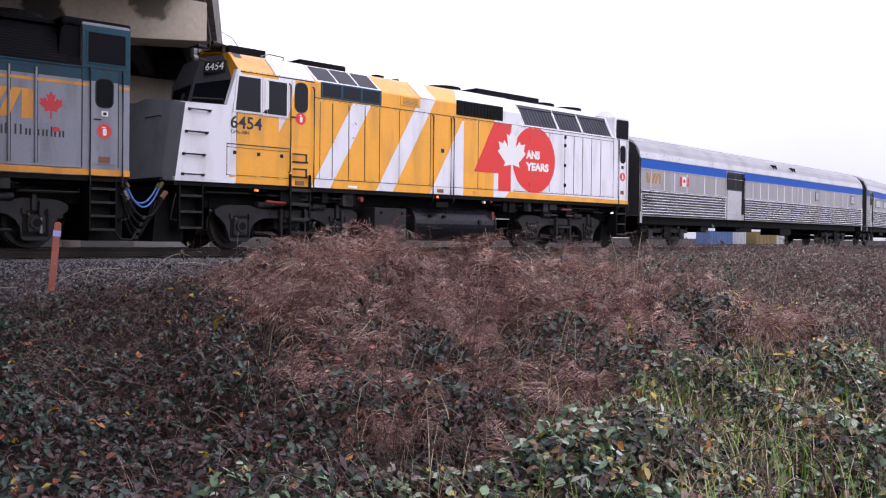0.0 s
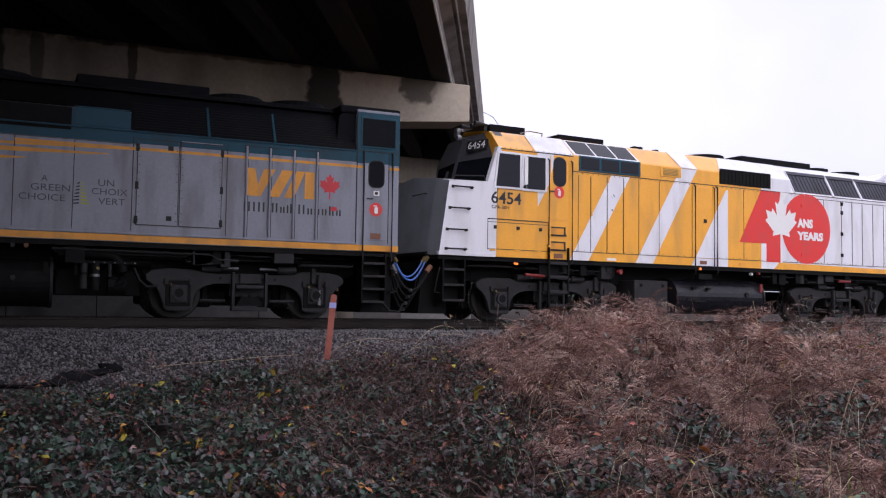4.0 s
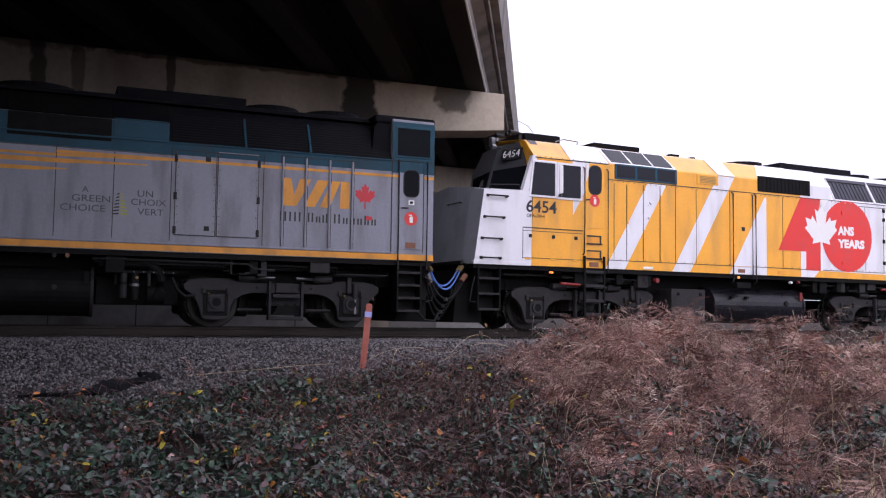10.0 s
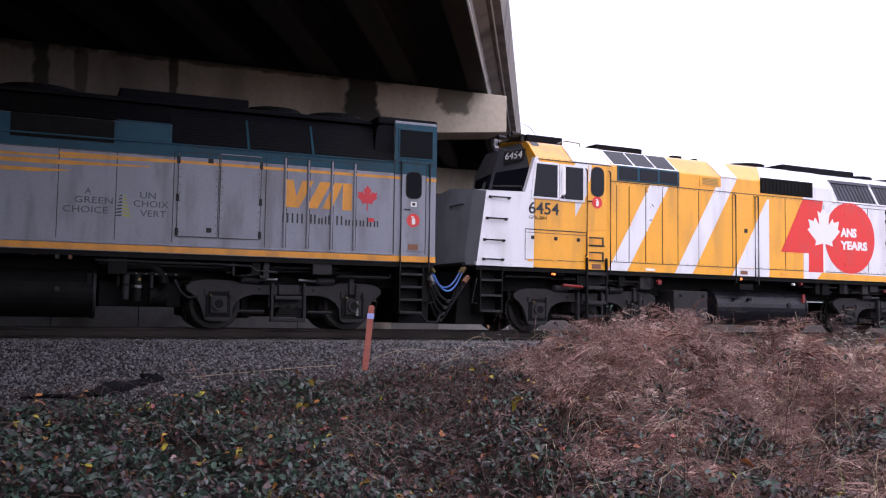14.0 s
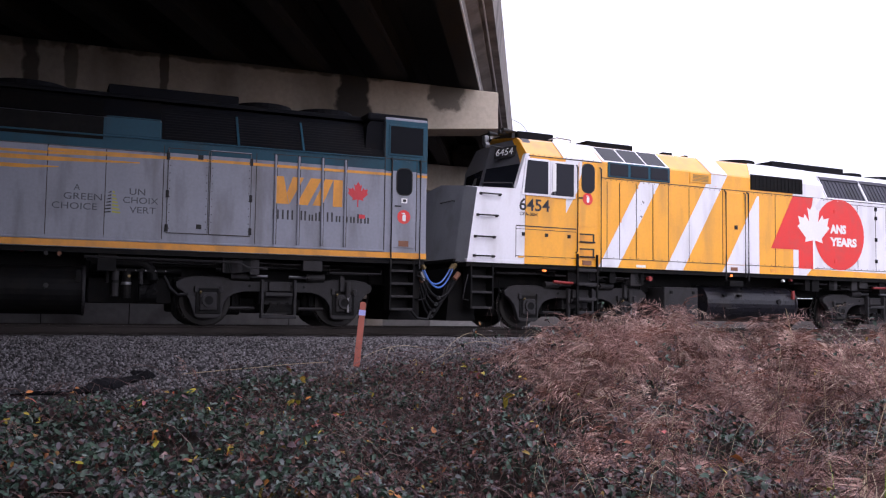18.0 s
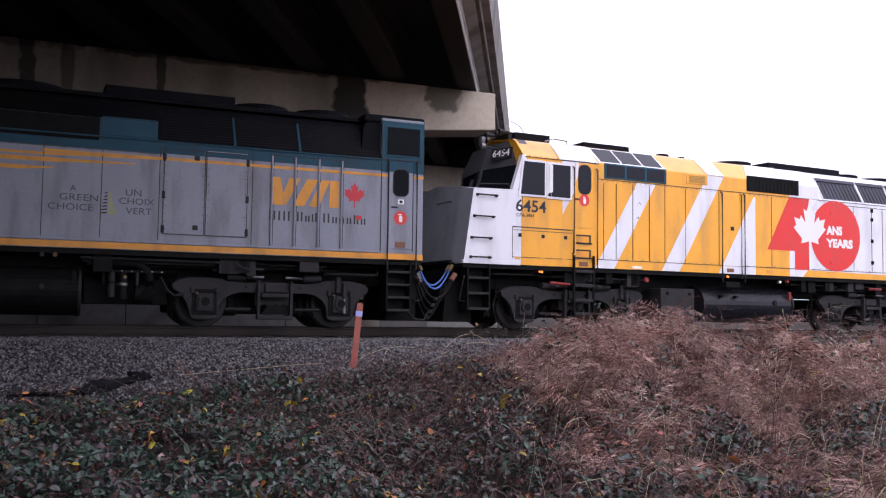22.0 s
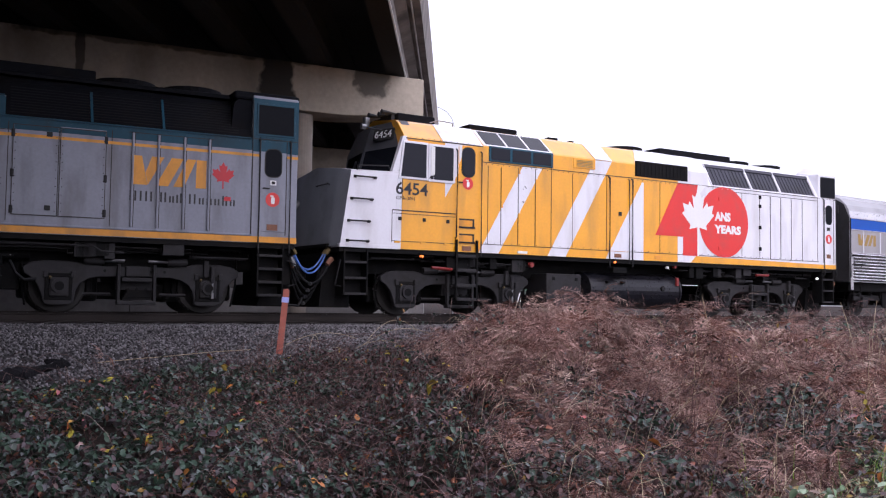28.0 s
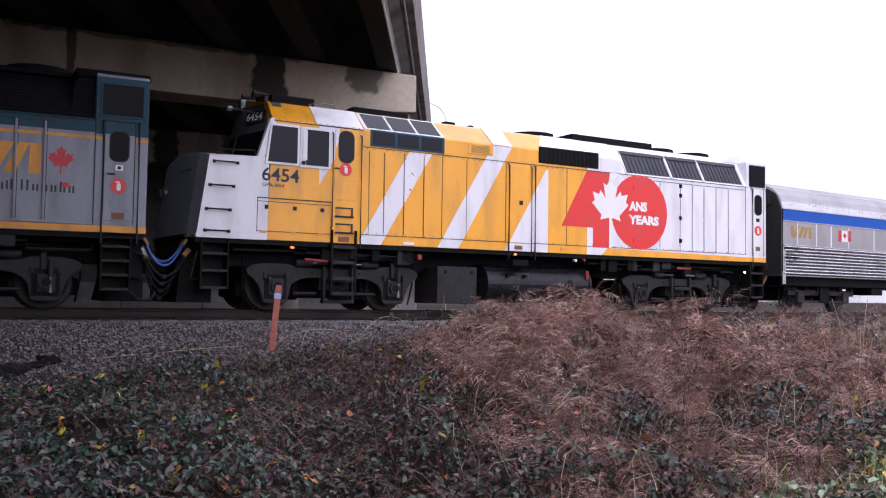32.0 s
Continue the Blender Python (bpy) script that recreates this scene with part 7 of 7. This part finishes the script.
# tall pale stalks
for k, (x, y, h, lx, ly) in enumerate(((7.35, -12.6, .95, .12, .1), (8.5, -11.6, 1.0, -.2, .1), (6.9, -12.2, .8, -.25, .05), (5.9, -12.9, .7, .22, 0), (9.2, -11.2, 1.0, .2, .1), (8.0, -12.9, .85, .05, .2),
                                        (10.2, -12.4, .8, .15, 0), (6.3, -11.5, .8, .1, .1), (9.9, -13.0, .7, -.2, 0), (7.6, -10.4, 1.0, -.1, .1))):
    z = ground_z(x, y)
    p = [(x + lx * s * s, y + ly * s, z + h * s) for s in np.linspace(0, 1, 6)]
    tagged(part("grass_stalk", tube(p, 0.0025, 5), STRAW), "tall thin pale dead grass stalk", "stalk", group="tall stalks")


def grass_tuft(x, y, n, h, mat, seed):
    r = np.random.default_rng(seed)
    v, t = [], []
    z = ground_z(x, y)
    for i in range(n):
        bx, by, yaw, ln, bend = x + r.normal(0, .14), y + r.normal(0, .14), r.uniform(0, 6.28), h * r.uniform(.5, 1.1), r.uniform(.1, .7)
        k = len(v)
        for s in np.linspace(0, 1, 5):
            w = 0.006 * (1 - 0.85 * s)
            cx, cy, cz = bx + math.cos(yaw) * bend * ln * s * s, by + math.sin(yaw) * bend * ln * s * s, z + ln * s * (1 - .25 * bend * s)
            v += [(cx - math.sin(yaw) * w, cy + math.cos(yaw) * w, cz), (cx + math.sin(yaw) * w, cy - math.cos(yaw) * w, cz)]
        for q in range(4):
            a = k + 2 * q
            t += [(a, a + 1, a + 3), (a, a + 3, a + 2)]
    return mesh_np("grass_tuft", v, t, mat)


for k, (x, y, n, h, m) in enumerate(((5.6, -14.3, 46, .50, GRASS), (5.2, -14.45, 34, .46, GRASS), (6.0, -14.4, 40, .44, GRASS), (5.4, -14.8, 34, .42, GRASS), (6.5, -14.2, 30, .42, GRASS), (6.9, -13.4, 50, .36, STRAW), (7.9, -13.6, 60, .36, STRAW), (9.2, -12.9, 60, .40, GRASS),
                                      (9.9, -12.2, 60, .42, STRAW), (10.6, -12.8, 60, .42, STRAW), (6.2, -13.9, 50, .32, STRAW), (5.4, -14.1, 40, .32, STRAW), (8.8, -13.9, 60, .34, STRAW), (7.2, -14.4, 60, .30, GRASS),
                                      (4.7, -14.1, 40, .3, STRAW), (9.7, -13.6, 50, .36, GRASS))):
    tagged(grass_tuft(x, y, n, h, m, 50 + k), "tuft of green grass blades" if m is GRASS else "tuft of bleached dead grass", "grass tuft", group="grass tufts")

TINTS = {"yellow": material("yellow_leaf", (0.55, 0.48, 0.05), 0.5, var=0.2, scale=20), "orange": material("orange_leaf", (0.55, 0.20, 0.05), 0.5, var=0.25, scale=20),
         "red": material("red_leaf", (0.42, 0.06, 0.05), 0.5, var=0.25, scale=20), "pale": material("pale_leaf", (0.45, 0.42, 0.33), 0.5, var=0.2, scale=20)}
for k, (x, y, up, sz, tint) in enumerate(((1.67, -6.82, .16, .13, "yellow"), (1.54, -9.99, .24, .13, "orange"), (2.88, -7.63, .2, .11, "orange"), (3.26, -6.79, .17, .09, "orange"), (-0.09, -6.68, .17, .09, "orange"),
                                           (5.58, -5.25, .17, .09, "orange"), (0.3, -7.9, .2, .10, "orange"), (10.1, -12.0, .42, .11, "pale"), (11.5, -10.7, .40, .14, "orange"), (7.2, -12.6, .42, .11, "yellow"),
                                           (4.54, -12.1, .32, .11, "red"), (4.55, -12.95, .32, .12, "orange"), (4.3, -13.1, .3, .11, "yellow"), (9.7, -12.4, .44, .10, "red"), (9.1, -12.6, .42, .1, "yellow"), (10.9, -11.6, .42, .11, "yellow"),
                                           (2.2, -9.1, .22, .08, "red"), (2.5, -9.5, .22, .08, "yellow"), (3.6, -10.2, .24, .09, "orange"), (0.9, -8.6, .2, .08, "yellow"), (5.1, -8.4, .25, .08, "red"), (7.4, -8.9, .62, .09, "yellow"),
                                           (4.9, -6.3, .16, .08, "orange"), (3.0, -8.6, .2, .08, "red"), (1.9, -8.3, .2, .08, "red"), (6.3, -5.7, .2, .08, "orange"), (8.8, -10.6, .5, .09, "yellow"))):
    lv, lt = leaf_shape(.06 + .03 * (k % 3), .05 * (k % 4))
    ob = mesh_np("autumn_leaf", lv * sz - np.array([sz / 2, 0, 0]), lt, TINTS[tint])
    ob.matrix_world = Matrix.Translation((x, y, ground_z(x, y) + up)) @ Euler((radians(35 - 20 * (k % 4)), radians(-25 + 17 * (k % 3)), k * 1.7)).to_matrix().to_4x4()
    tagged(ob, {"yellow": "bright yellow autumn leaf among the brambles", "orange": "orange autumn leaf among the brambles", "red": "red autumn leaf among the brambles", "pale": "bleached pale leaf among the brambles"}[tint], "leaf", group="autumn leaves")


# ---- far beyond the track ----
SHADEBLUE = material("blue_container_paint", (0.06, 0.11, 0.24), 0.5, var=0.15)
PALEWALL = material("pale_shed_cladding", (0.33, 0.345, 0.37), 0.6, var=0.1)
OCHRE = material("ochre_machine_paint", (0.16, 0.12, 0.045), 0.5, var=0.15)


def container(x, y, ln, mat, label, category, name):
    c = tagged(new(name), label, category)
    part("box_shell", block(x, x + ln, y, y + 2.4, -0.55, 1.5, 0.03), mat, c)
    n_ = int(ln / 0.4)
    for i in range(n_):
        part("wall_rib", block(x + 0.1 + i * 0.4, x + 0.26 + i * 0.4, y - 0.05, y, -0.4, 1.4), mat, c)
    part("base_rail", block(x, x + ln, y - 0.02, y + 0.1, -0.62, -0.5), UNDER, c)
    return c


container(118.5, 60, 6.0, SHADEBLUE, "blue ribbed steel container on the ground", "container", "shipping_container")
container(125.6, 61, 4.2, PALEWALL, "pale ribbed site cabin on the ground", "cabin", "site_cabin")
container(131.0, 60, 6.0, OCHRE, "ochre ribbed steel container on the ground", "container", "shipping_container")
container(138.3, 61, 2.8, PALEWALL, "pale ribbed site cabin on the ground", "cabin", "site_cabin")
lamp = tagged(new("street_lamp"), "tall grey street lamp with a curved arm", "street lamp")
lp = [(31.5, 40, -0.7), (31.5, 40, 6), (31.5, 40, 11.5), (31.45, 40, 12.6), (31.2, 40, 13.25), (30.8, 40, 13.7), (30.1, 40, 13.96), (29.4, 40, 14.0)]
part("pole", tube(lp, 0.03, 8), PALEWALL, lamp)
part("lamp_head", block(28.9, 29.5, 39.88, 40.12, 13.92, 14.05, 0.03), STEELM, lamp)


def motions():
    """The train stands, then draws away along the curve; its wheels roll."""
    homes = {loco_a: (0.6, 0.0), loco_b: (17.6, 0.0), coach_c: (36.9, 0.15), coach_d: (61.6, 0.15)}
    for thing, (home, inset) in homes.items():
        rows = []
        for t, s in SHIFT:
            x, y, th = arc(home + s)
            rows.append((t, pose(x - inset * math.sin(th), y + inset * math.cos(th), 0, 0, 0, math.degrees(th))))
        walk(thing, rows)
    for w, x, r in WHEELS:
        walk(w, [(t, pose(x, 1.58, r, 0, math.degrees(s / r), 0)) for t, s in SHIFT])


motions()
